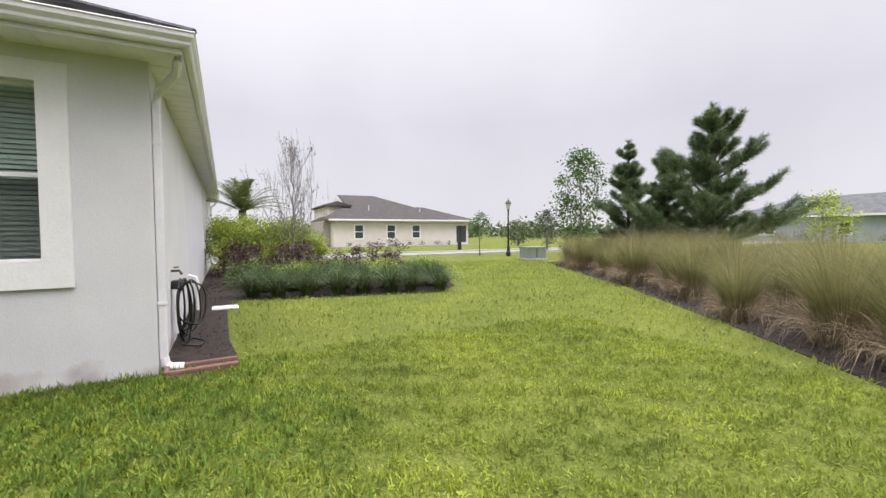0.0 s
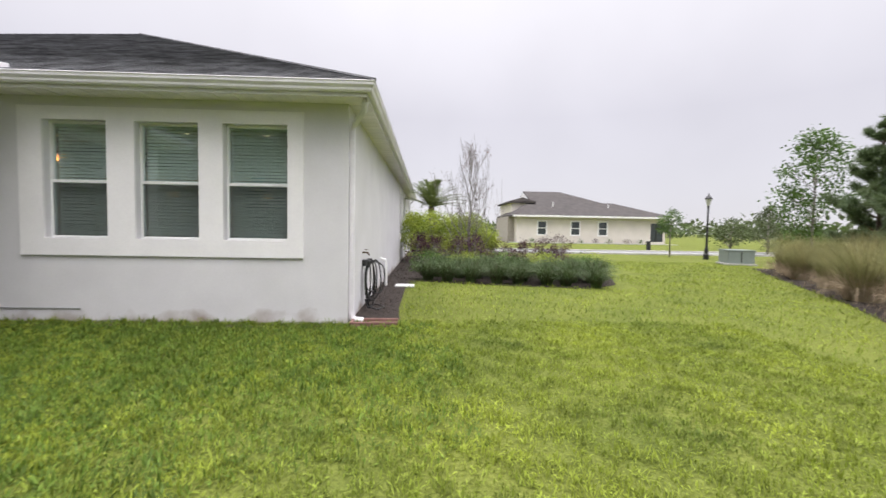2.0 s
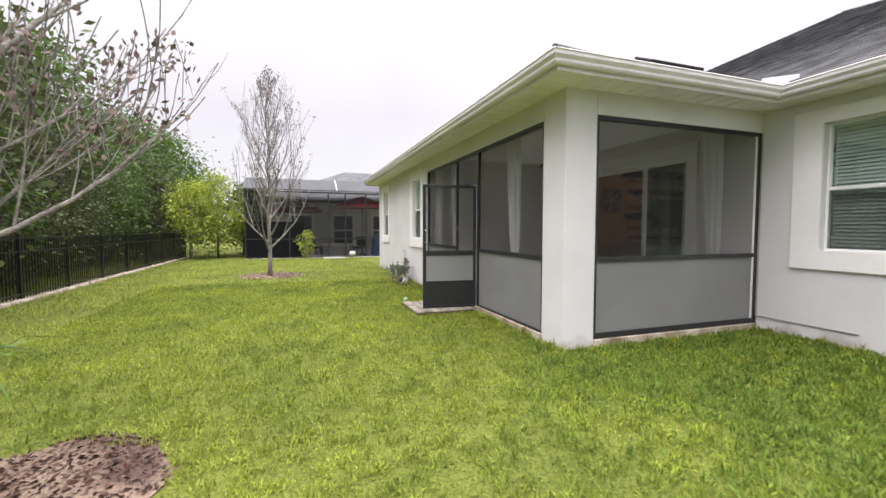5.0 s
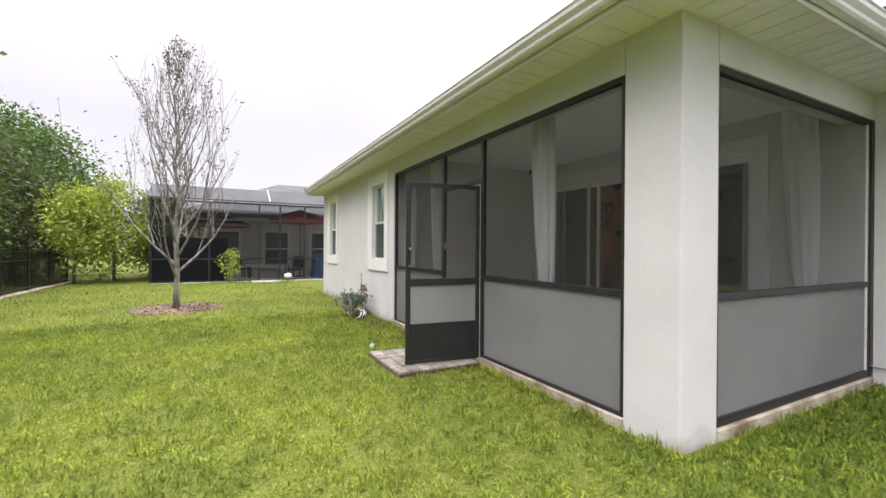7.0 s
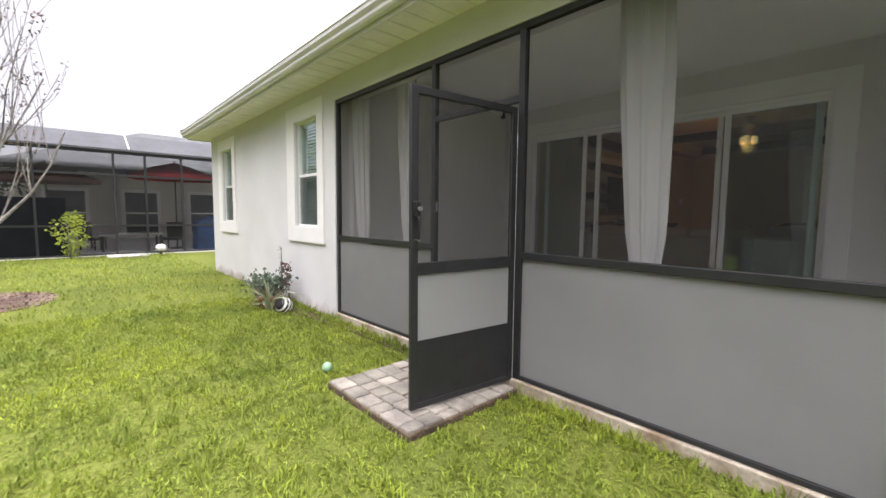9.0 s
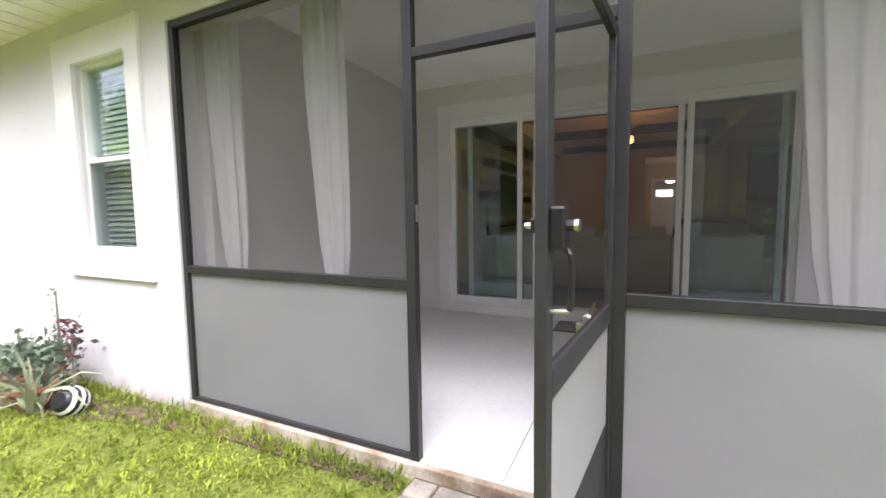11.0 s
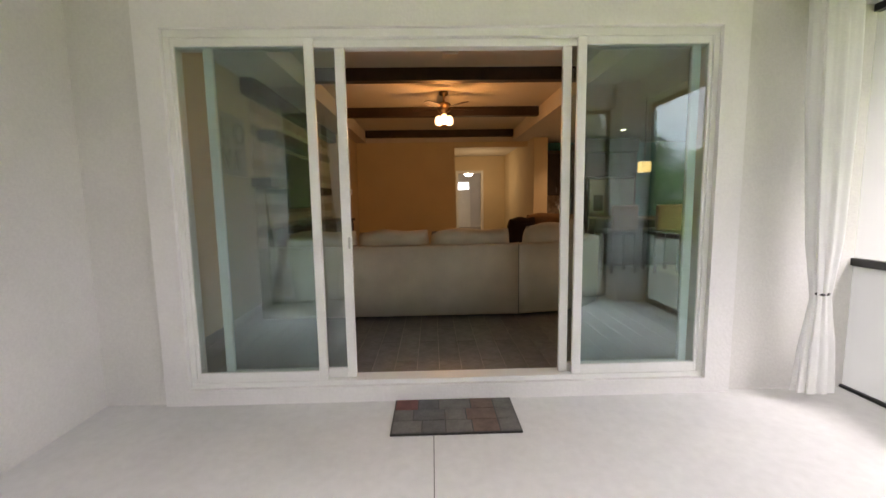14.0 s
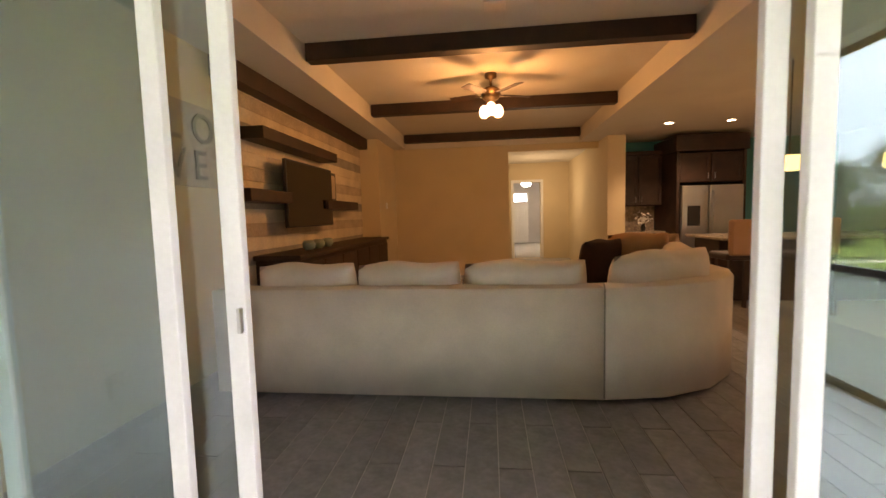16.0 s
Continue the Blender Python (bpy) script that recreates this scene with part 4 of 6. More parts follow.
bed("bare_soil_strip", [(-12.3, 1.64), (-12.2, 1.05), (-11.2, 1.2), (-10.5, 1.38), (-9.8, 1.5), (-8.5, 1.52), (-8.5, 1.60), (-10.4, 1.64)], "bare brown soil beside the wall", material=SOIL, chips=200, seed=8)
bed("soil_strip_dining", [(-4.95, 4.93), (-4.95, 4.78), (-3.4, 4.72), (-2.2, 4.66), (-1.0, 4.76), (EX, 4.82), (EX, 4.93)], "thin strip of bare soil under the wall", material=SOIL, chips=200, seed=9)

# edging tufts in front of the shrubs
ta, tb = tuft_mesh("tuft_blades", 620, 0.58, 0.36, 0.006, 0.75, TUFT, 11), tuft_mesh("tuft_base", 300, 0.46, 0.34, 0.007, 0.55, TUFT_BASE, 12)
first = thing("ornamental_grass", "dark green mounded ornamental grass with brown base", "grass clump", "border grasses")
new("blades", ta).parent = first
new("dry_base", tb).parent = first
spots = []
for row in range(4):
    for k in range(8):
        u = k / 7
        spots.append((0.95 + 4.15 * u + row * 0.28 + random.uniform(-0.1, 0.1), 10.15 - 1.05 * u + row * 0.75 + random.uniform(-0.12, 0.12)))
first.matrix_world = pose(*spots[0], 0)
for i, (x, y) in enumerate(spots[1:]):
    c = copy_thing(first, pose(x, y, 0, 0, 0, i * 77))
    c.scale = [random.uniform(0.85, 1.1)] * 3

# tall muhly grasses
mg = thing("muhly_grass", "tall straw-green feathery ornamental grass clump", "grass clump", "muhly grasses")
new("blades", tuft_mesh("muhly_blades", 1500, 1.28, 0.7, 0.0034, 0.42, MUHLY, 21)).parent = mg
new("dry_skirt", tuft_mesh("muhly_skirt", 700, 0.70, 0.85, 0.0045, 1.15, MUHLY_DRY, 22)).parent = mg
edge = [(4.7, -2.5), (5.58, 1.0), (6.92, 3.25), (9.53, 7.23), (11.75, 11.2), (13.97, 15.2)]
spots = []
for (ax, ay), (bx, by) in zip(edge[:-1], edge[1:]):
    ln = math.hypot(bx - ax, by - ay)
    nx, ny = (by - ay) / ln, -(bx - ax) / ln
    for k in range(int(ln / 1.15)):
        f = (k + 0.5) * 1.15 / ln
        for row in range(3):
            spots.append((ax + (bx - ax) * f + nx * (0.62 + row * 0.95) + random.uniform(-0.2, 0.2), ay + (by - ay) * f + ny * (0.62 + row * 0.95) + random.uniform(-0.25, 0.25)))
mg.matrix_world = pose(*spots[0], 0)
for i, (x, y) in enumerate(spots[1:]):
    c = copy_thing(mg, pose(x, y, 0, 0, 0, i * 61))
    c.scale = [random.uniform(0.72, 1.1)] * 3

# shrubs and trees beyond the house
for i, (x, y, h, w) in enumerate(((0.70, 13.6, 1.12, 1.0), (1.25, 13.5, 1.1, 0.9), (2.05, 13.6, 1.12, 0.8), (2.65, 13.5, 1.15, 0.9), (3.5, 13.4, 0.95, 1.0), (4.3, 13.4, 0.92, 1.0), (5.05, 13.4, 1.05, 0.9), (5.55, 13.3, 1.18, 0.95))):
    leafy_tree("purple_shrub", "low dark purple-leaved shrub", (x, y, 0), h, w, 0.03, 31 + i, LEAF_PUR, 1500, 0.06, 0.12, category="shrub", clumps=26, group="purple shrubs")
for i, (x, y, h, w) in enumerate(((0.45, 16.6, 1.95, 1.6), (1.15, 16.4, 2.05, 1.7), (2.0, 16.2, 1.85, 1.6), (2.7, 16.2, 1.95, 1.5), (3.2, 16.0, 1.6, 1.2))):
    leafy_tree("yellow_green_shrub", "tall yellow-green leafy shrub", (x, y, 0), h, w, 0.06, 41 + i, LEAF_YEL, 4200, 0.085, 0.2, category="shrub", clumps=50, group="yellow-green shrubs")
for i, (x, y) in enumerate(((1.1, 12.6), (2.2, 12.4), (3.4, 12.1), (4.6, 11.9), (5.6, 11.6), (6.2, 12.3))):
    leafy_tree("low_hedge_shrub", "low rounded yellow-green hedge shrub", (x, y - 0.3, 0), 0.62, 1.1, 0.02, 51 + i, LEAF_YEL if i % 2 else LEAF_MID, 1300, 0.06, 0.1, category="shrub", clumps=26, group="low hedge shrubs")
bare_tree("crepe_myrtle", "nearly bare grey multi-stem tree", (2.62, 15.3, 0), 4.2, 0.05, 61, 0.44, 0.05, 22, 130, LEAF_DRY, 0.30)

palm = thing("palm_tree", "short palm with arching green fronds", "palm")
G().tube([(0, 0, -0.05), (0.02, 0, 0.9), (0, 0.02, 2.4)], [0.22, 0.17, 0.15], 10).obj("trunk", PINEBARK, palm)
rnd = random.Random(5)
for k in range(46):
    a, up = k * 2.4, rnd.uniform(0.45, 1.45)
    L = 2.3
    spine = [Vector((math.cos(a) * L * s * math.cos(up) , math.sin(a) * L * s * math.cos(up), 2.35 + L * (s * math.sin(up) - 0.42 * s * s))) for s in [i / 9 for i in range(10)]]
    gg = G().tube(spine, [0.018 - 0.0015 * i for i in range(10)], 4)
    for i in range(2, 10):
        for sg in (-1, 1):
            for e in (0, 0.5):
                b = spine[i - 1].lerp(spine[i], e)
                d = (spine[i] - spine[i - 1]).normalized()
                sd2 = d.cross(Vector((0, 0, 1))).normalized() * sg
                tip = b + (sd2 * 0.8 + d * 0.75 + Vector((0, 0, -0.12))).normalized() * 0.50 * (1.1 - i / 14)
                gg.add([b - d * 0.024, b + d * 0.024, tip], [(0, 1, 2)])
    gg.obj("frond", FROND, palm)
palm.location = (1.15, 18.8, 0)
leafy_tree("young_street_tree", "young leafy street tree with thin trunk", (14.9, 22.5, 0), 2.7, 1.4, 0.045, 71, LEAF_MID, 1500, 0.11, 0.35, clumps=28)
leafy_tree("round_tree", "small round dense green tree", (24.4, 26.9, 0), 3.2, 2.0, 0.07, 72, LEAF_DARK, 2500, 0.14, 0.12, clumps=40)
leafy_tree("round_tree", "distant round green tree", (30.0, 38.0, 0), 2.6, 3.0, 0.1, 73, LEAF_DARK, 1500, 0.2, 0.2, clumps=30)
leafy_tree("maple_tree", "slender tree with sparse yellowish green leaves", (18.6, 17.6, 0), 5.9, 2.5, 0.07, 74, LEAF_MID, 4200, 0.17, 0.10, clumps=42, taper=1.35)
pine("pine_tree", "young pine with open dark green crown", (14.6, 11.2, 0), 4.84, 2.60, 0.09, 81, NEEDLE, 10)
pine("pine_tree", "large bushy young pine with dark green needles", (13.85, 7.6, 0), 5.15, 4.50, 0.13, 82, NEEDLE, 10, 0.08)
pine("pine_tree", "small pine behind the grasses", (14.5, 9.6, 0), 4.05, 2.30, 0.08, 83, NEEDLE, 10)

# ---- street and far houses ----
g = G().box((-60, 24.9, -0.3), (160, 28.6, 0.02))
tagged(g.obj("road", ASPHALT), "pale grey residential street", "road", kind="structure")
KERB = mat("concrete_kerb", (0.42, 0.41, 0.39), 0.9, var=0.12, scale=2, fine=30, bump=0.3)
for y in (24.65, 28.6):
    tagged(G().box((-60, y, -0.2), (160, y + 0.25, 0.10), 0.02).obj("kerb", KERB), "light concrete kerb along the street", "kerb", kind="structure")
ROOF_BROWN = mat("brown_shingle", (0.066, 0.058, 0.055), 0.95, var=0.2, scale=1.5, fine=8, bump=0.5)
ROOF_GREY = mat("grey_shingle", (0.12, 0.125, 0.13), 0.95, var=0.2, scale=1.5, fine=8, bump=0.5)
BEIGE = mat("beige_stucco", (0.70, 0.65, 0.60), 0.9, var=0.05, scale=1, fine=30, bump=0.3)
BLUEGREY = mat("pale_blue_stucco", (0.42, 0.48, 0.53), 0.9, var=0.05, scale=1, fine=30, bump=0.3)
DARKGLASS = mat("dark_window_glass", (0.05, 0.06, 0.07), 0.08, var=0.1, bump=0)


def hip(x0, x1, y0, y1, z0, z1, inset, far=None):
    """A closed hip roof with a fascia edge."""
    ym = (y0 + y1) / 2
    xm = (x0 + x1) / 2
    wide = far is not None or x1 - x0 >= y1 - y0
    ridge = [(x0 + inset, ym, z1), (x1 - (inset if far is None else far), ym, z1)] if wide else [(xm, y0 + inset, z1), (xm, y1 - inset, z1)]
    b = [(x0, y0, z0), (x1, y0, z0), (x1, y1, z0), (x0, y1, z0)]
    lo = [(x, y, z0 - 0.2) for x, y, z in b]
    v = lo + b + ridge
    if wide:
        top = [(4, 5, 9, 8), (5, 6, 9), (6, 7, 8, 9), (7, 4, 8)]
    else:
        top = [(4, 5, 8), (5, 6, 9, 8), (6, 7, 9), (7, 4, 8, 9)]
    return G().add(v, [(0, 3, 2, 1)] + [(i, (i + 1) % 4, 4 + (i + 1) % 4, 4 + i) for i in range(4)] + top)


def far_window(parent, a, b, axis, at, z0=1.0, z1=2.5):
    """A window on a far wall that faces the lawn: frame, pane and meeting rail."""
    def bx(gg, u0, u1, d0, d1, q0, q1):
        return gg.box((u0, at + d0, q0), (u1, at + d1, q1)) if axis == "x" else gg.box((at + d0, u0, q0), (at + d1, u1, q1))
    w = new("window")
    w.parent = parent
    fr = G()
    for u0, u1, q0, q1 in ((a - 0.15, a, z0 - 0.15, z1 + 0.15), (b, b + 0.15, z0 - 0.15, z1 + 0.15), (a, b, z1, z1 + 0.15), (a, b, z0 - 0.15, z0), (a, b, (z0 + z1) / 2 - 0.04, (z0 + z1) / 2 + 0.04)):
        bx(fr, u0, u1, -0.06, 0.02, q0, q1)
    fr.obj("frame", WHITE, w)
    bx(G(), a, b, -0.02, 0.01, z0, z1).obj("pane", DARKGLASS, w)


nh = thing("neighbour_house", "low beige stucco house with brown shingle roof", "house")
G().wall("x", 48, 0.3, 11.5, 29.4, -0.1, 3.1, [(27.6, 29.1, 0.3, 2.5)]).box((11.5, 48.3, -0.1), (11.8, 58, 3.1)).box((29.1, 48.3, -0.1), (29.4, 58, 3.1)).obj("wall", BEIGE, nh)
# the recess's shade is put into this darker stucco colour
G().box((10.7, 49.6, -0.1), (11.49, 58, 3.1)).obj("entry_wall", mat("entry_shade_stucco", (0.40, 0.36, 0.33), 0.9, var=0.08), nh, "recessed entry wall with shade in its taupe colour")
G().box((27.6, 48.12, 0.3), (29.1, 48.16, 2.5)).obj("porch_screen", DARKGLASS, nh)
for x in (27.62, 28.3, 29.02):
    G().box((x, 48.05, 0.3), (x + 0.06, 48.11, 2.5)).obj("screen_post", BRONZE, nh)
for x in (14.0, 18.0, 21.3):
    far_window(nh, x, x + 0.95, "x", 48)
hip(10.8, 30.1, 47.3, 57.8, 3.25, 5.1, 3.1, 5.2).obj("roof", ROOF_BROWN, nh)
hip(14.4, 25, 51.5, 64.5, 4.6, 6.95, 0.0, 5.4).obj("upper_roof", ROOF_BROWN, nh)
hip(11.2, 14.6, 51.5, 60.5, 5.1, 5.6, 0.2).obj("entry_roof", ROOF_BROWN, nh)
G().add([(14.36, 52.2, 4.7), (14.36, 63.8, 4.7), (14.36, 58, 6.8), (14.39, 52.2, 4.7), (14.39, 63.8, 4.7), (14.39, 58, 6.8)], [(0, 1, 2), (3, 5, 4), (0, 3, 4, 1), (1, 4, 5, 2), (2, 5, 3, 0)]).obj("gable_end", WHITE, nh)
G().box((11.6, 51.9, 3.0), (14.3, 60, 5.0)).obj("gable_wall", BEIGE, nh)
G().box((10.8, 47.22, 3.02), (30.1, 47.30, 3.22), 0.01).obj("gutter", WHITE, nh)
for x, y, z in ((16.5, 50.6, 4.75), (23.5, 50.6, 4.6)):
    G().tube([(x, y, z - 0.4), (x, y, z + 0.25)], 0.05, 8).obj("vent_pipe", WHITE, nh)
tagged(G().box((10, 46.3, 0), (30, 47.2, 0.05), 0.01).obj("pavement", KERB), "pale concrete walk beside the far house", "pavement", kind="structure")
for i, x in enumerate((13.2, 15.6, 18.9, 20.8, 22.4, 24.6, 26.2)):
    leafy_tree("foundation_shrub", "small dark shrub along a house wall", (x, 47.6, 0), 0.5, 0.7 + 0.3 * (i % 2), 0.02, 200 + i, LEAF_PUR if i % 2 else LEAF_MID, 200, 0.09, 0.1, category="shrub", clumps=12, group="foundation shrubs")

rh = thing("neighbour_house", "pale blue-grey stucco house with grey hip roof", "house")
G().wall("y", 68, 0.3, 10, 36, -0.1, 3.2).box((68.3, 10, -0.1), (80, 10.3, 3.2)).box((68.3, 35.7, -0.1), (80, 36, 3.2)).obj("wall", BLUEGREY, rh)
hip(67, 82, 9.2, 36.8, 3.3, 6.2, 7.0).obj("roof", ROOF_GREY, rh)
G().box((66.9, 9.2, 3.15), (67, 36.8, 3.4)).obj("gutter", WHITE, rh)
for y in (14, 22, 30, 31.6):
    far_window(rh, y, y + 1.1, "y", 68)
leafy_tree("round_tree", "bright green round tree before a house", (50.9, 18.4, 0), 4.6, 4.2, 0.12, 91, LEAF_YEL, 1800, 0.26, 0.15, clumps=40)
for i, y in enumerate((12, 15, 18, 26, 29)):
    leafy_tree("foundation_shrub", "clipped green shrub before a house", (66.5, y, 0), 1.1, 2.0, 0.03, 210 + i, LEAF_DARK, 300, 0.16, 0.1, category="shrub", clumps=14, group="foundation shrubs")
rc = np.random.default_rng(12)
cs = []
for k in range(150):
    a = rc.uniform(-0.15, 1.75)
    d = rc.uniform(130, 260)
    h = rc.uniform(3, 7)
    cs.append(np.array([d * math.sin(a), d * math.cos(a), h * 0.45]) + rc.normal(size=(110, 3)) * np.array([4, 4, h * 0.28]))
cs = np.concatenate(cs)
cs[:, 2] = np.maximum(cs[:, 2], 0.2)
tagged(new("far_woods", leaf_mesh("far_woods", cs, rc.normal(size=cs.shape), 1.6, 1.0, LEAF_DARK)), "distant low tree line", "woods", kind="stuff")

lp = thing("street_lamp", "black street lamp post with lantern head", "street lamp")
G().lathe([(0.14, 0), (0.14, 0.25), (0.10, 0.32), (0.085, 0.6), (0.055, 0.7), (0.045, 2.75), (0.07, 2.8), (0.05, 2.86)], n=14).obj("post", BLACK, lp)
ln = G().lathe([(0.06, 2.86), (0.09, 2.9), (0.17, 3.2), (0.18, 3.22)], n=6).obj("lantern_glass", mat("frosted_lantern", (0.5, 0.5, 0.48), 0.3, var=0.1), lp, "frosted lantern glass")
G().lathe([(0.20, 3.22), (0.20, 3.25), (0.10, 3.38), (0.03, 3.42), (0.025, 3.5), (0.005, 3.55)], n=6).obj("lantern_cap", BLACK, lp)
lp.location = (15.85, 20.75, 0)
UTIL = mat("grey_green_steel", (0.20, 0.235, 0.22), 0.5, var=0.06, bump=0.05)
ub = thing("utility_box", "grey-green metal transformer box on a pad", "utility box")
G().box((-0.75, -0.75, 0), (0.75, 0.75, 0.1), 0.02).obj("pad", KERB, ub)
G().box((-0.65, -0.65, 0.1), (0.65, 0.65, 0.78), 0.02).obj("cabinet", UTIL, ub)
G().box((-0.68, -0.68, 0.78), (0.68, 0.68, 0.86), 0.02).obj("lid", UTIL, ub)
G().box((-0.02, -0.665, 0.15), (0.02, -0.645, 0.75)).obj("door_seam", BLACK, ub)
ub.matrix_world = pose(14.95, 17.4, 0, 0, 0, -15) @ Matrix.Scale(0.8, 4)
for x, y in ((17.2, 26.5 + 2.6), (26, 24)):
    bn = thing("utility_pedestal", "small dark pedestal beside the street", "utility box")
    G().box((-0.12, -0.12, 0), (0.12, 0.12, 0.7), 0.02).obj("body", BLACK, bn)
    G().box((-0.14, -0.14, 0.7), (0.14, 0.14, 0.76), 0.02).obj("lid", BLACK, bn)
    bn.location = (x, y, 0)

# ---- back fence and woods ----
fe = thing("fence", "black aluminium picket fence along the woods", "fence")
fm = G().box((-0.03, -0.03, 0), (0.03, 0.03, 1.32), 0.006)
post = None
x = -24.0
while x <= 4.0:
    if post is None:
        post = fm.obj("post", BLACK, fe)
        post.location = (x, -6.4, 0)
    else:
        o = new("post", post.data)
        o.parent = fe
        o.location = (x, -6.4, 0)
    x += 1.83
for z in (0.12, 0.95, 1.22):
    G().box((-24, -6.415, z), (3.5, -6.385, z + 0.035)).obj("rail", BLACK, fe)
pk = None
x = -23.9
while x < 3.4:
    if pk is None:
        pk = G().box((-0.009, -0.009, 0.05), (0.009, 0.009, 1.25)).obj("picket", BLACK, fe)
        pk.location = (x, -6.4, 0)
    else:
        o = new("picket", pk.data)
        o.parent = fe
        o.location = (x, -6.4, 0)
    x += 0.105
tagged(G().box((-24, -6.55, -0.1), (4, -6.25, 0.05), 0.03).obj("fence_edging", SLABEDGE), "low concrete strip under the fence", "edging", kind="structure")
base = [leafy_tree("forest_tree", "dense green tree of the woods behind the fence", (-13, -11, 0), 8.5, 6.5, 0.16, 101, LEAF_DARK, 9000, 0.22, 0.08, clumps=110, group="woodland trees"),
        leafy_tree("forest_tree", "tall green tree of the woods behind the fence", (-18.5, -9.8, 0), 7.5, 5.5, 0.14, 102, LEAF_MID, 8000, 0.22, 0.06, clumps=100, group="woodland trees"),
        leafy_tree("forest_tree", "brownish green tree of the woods behind the fence", (-8.5, -10.2, 0), 8.0, 6.0, 0.15, 103, mat("olive_leaf", (0.105, 0.115, 0.045), 0.6, var=0.25, scale=1, fine=20, bump=0, island=True, trans=0.3), 8000, 0.22, 0.05, clumps=100, group="woodland trees")]
for i, (x, y, b, s) in enumerate(((-7.2, -9.6, 2, 1.08), (-5.0, -9.2, 0, 1.0), (-10.2, -10.0, 0, 1.05), (-9.0, -8.0, 2, 0.6), (-17.0, -8.2, 0, 0.5), (-13.2, -8.0, 2, 0.5), (-23.5, -9.5, 0, 0.78), (-28, -8, 1, 0.85), (-15.5, -14, 2, 1.15), (-21, -14, 0, 1.0), (-27, -13, 2, 1.0), (-10.5, -14.5, 1, 1.2), (-4, -11, 0, 0.95), (0.5, -13, 2, 0.6), (4.0, -15, 0, 0.55), (7.5, -16, 1, 0.55), (11.5, -16.5, 2, 0.55), (16, -17, 0, 0.55), (20.5, -16.5, 1, 0.6), (26, -14, 2, 0.6), (2.5, -11.5, 1, 0.4), (6, -12, 2, 0.4), (10, -12.5, 0, 0.4), (-6, -15, 1, 1.1), (-33, -11, 1, 1.1), (-15, -8.6, 2, 0.55), (-11.3, -8.2, 1, 0.6), (-20.5, -8.4, 1, 0.55), (-24, -7.9, 2, 0.5), (-6.5, -8.4, 0, 0.5), (-2, -8.3, 2, 0.55))):
    c = copy_thing(base[b], pose(x, y, 0, 0, 0, i * 83))
    c.scale = (s, s, s)
for i, (x, y, h) in enumerate(((-24.2, -5.0, 4.0), (-25.6, -4.0, 3.6), (-23.2, -6.0, 3.4), (-27.5, -3.6, 3.8))):
    leafy_tree("bright_shrub_tree", "bright green leafy tree beside the lawn", (x, y, 0), h, 2.6, 0.06, 111 + i, LEAF_MID if i % 2 else LEAF_YEL, 3600, 0.16, 0.12, clumps=60, group="bright shrub trees")

# young bare trees on the lawn
bare_tree("pear_tree", "nearly bare young tree in a mulch ring", (-14.4, -2.06, 0), 5.75, 0.068, 121, 0.38, 0.12, 26, 380, LEAF_DRY, 0.22)
bare_tree("pear_tree", "nearly bare young tree with spreading lichen-grey limbs", (-3.35, -2.85, 0), 5.4, 0.075, 127, 0.22, 0.34, 15, 190, LEAF_DRY, 0.10,
          ((1.30, (-1.10, 0.86, 0.55), 0.018, 1.2), (1.36, (-1.2, 0.55, 0.75), 0.014, 1.0), (1.65, (-0.95, 0.85, 0.75), 0.014, 0.9), (1.5, (-0.2, -1.0, 0.7), 0.02, 1.3)))
st = thing("tree_strap", "black tree tie wound round a trunk", "tree tie")
for z in (0.55, 0.63, 0.72, 0.80):
    G().tube([(0.085 * math.cos(a), 0.085 * math.sin(a), z + 0.03 * math.sin(a)) for a in [k * math.tau / 14 for k in range(15)]], 0.016, 6).obj("strap_loop", BLACK, st)
G().tube([(0.08, 0.02, 0.8), (0.10, 0.03, 0.5), (0.11, 0.05, 0.25), (0.09, 0.06, 0.02)], 0.013, 6).obj("strap_tail", BLACK, st)
st.location = (-3.35, -2.85, 0)
ep = thing("trunk_orchid", "strappy green plant tied to a tree trunk", "plant")
new("leaves", tuft_mesh("trunk_leaves", 26, 0.42, 0.12, 0.012, 1.2, LEAF_MID, 77)).parent = ep
ep.location = (-3.28, -2.80, 0.62)

# ---- neighbour's pool cage ----
cage = thing("pool_enclosure", "dark bronze screened pool enclosure", "enclosure")
CX, CY0, CY1, CZ1 = -21.9, -3.5, 8.5, 3.2
for y in (CY0, -1.6, 0.2, 1.0, 2.0, 4.0, 6.2, CY1):
    G().box((CX - 0.05, y - 0.03, 0), (CX + 0.05, y + 0.03, CZ1), 0.005).obj("post", BRONZE, cage)
for z in (0.02, 0.9, 2.45, CZ1 - 0.06):
    G().box((CX - 0.04, CY0, z), (CX + 0.04, CY1, z + 0.06)).obj("beam", BRONZE, cage)
DENSE = sheer("dense_screen", (0.014, 0.014, 0.016), 0.72)
G().box((CX, CY0, 0), (CX + 0.004, CY1, CZ1)).obj("screen_panel", DENSE, cage)
G().box((CX - 9, CY0, 0), (CX, CY0 + 0.004, CZ1)).obj("screen_panel", DENSE, cage)
for x in (CX - 3, CX - 6, CX - 9):
    G().box((x, CY0 - 0.03, 0), (x + 0.08, CY0 + 0.03, CZ1)).obj("post", BRONZE, cage)
G().box((CX + 0.02, CY0, 0), (CX + 0.03, -0.95, 1.75)).obj("privacy_panel", mat("black_privacy_cloth", (0.010, 0.011, 0.013), 0.95, var=0.15, bump=0.1, spec=0.1), cage, "black privacy screen")
SLATE = mat("grey_roof_panel", (0.11, 0.112, 0.12), 0.95, var=0.1, scale=1, fine=10, bump=0.05, spec=0.1)
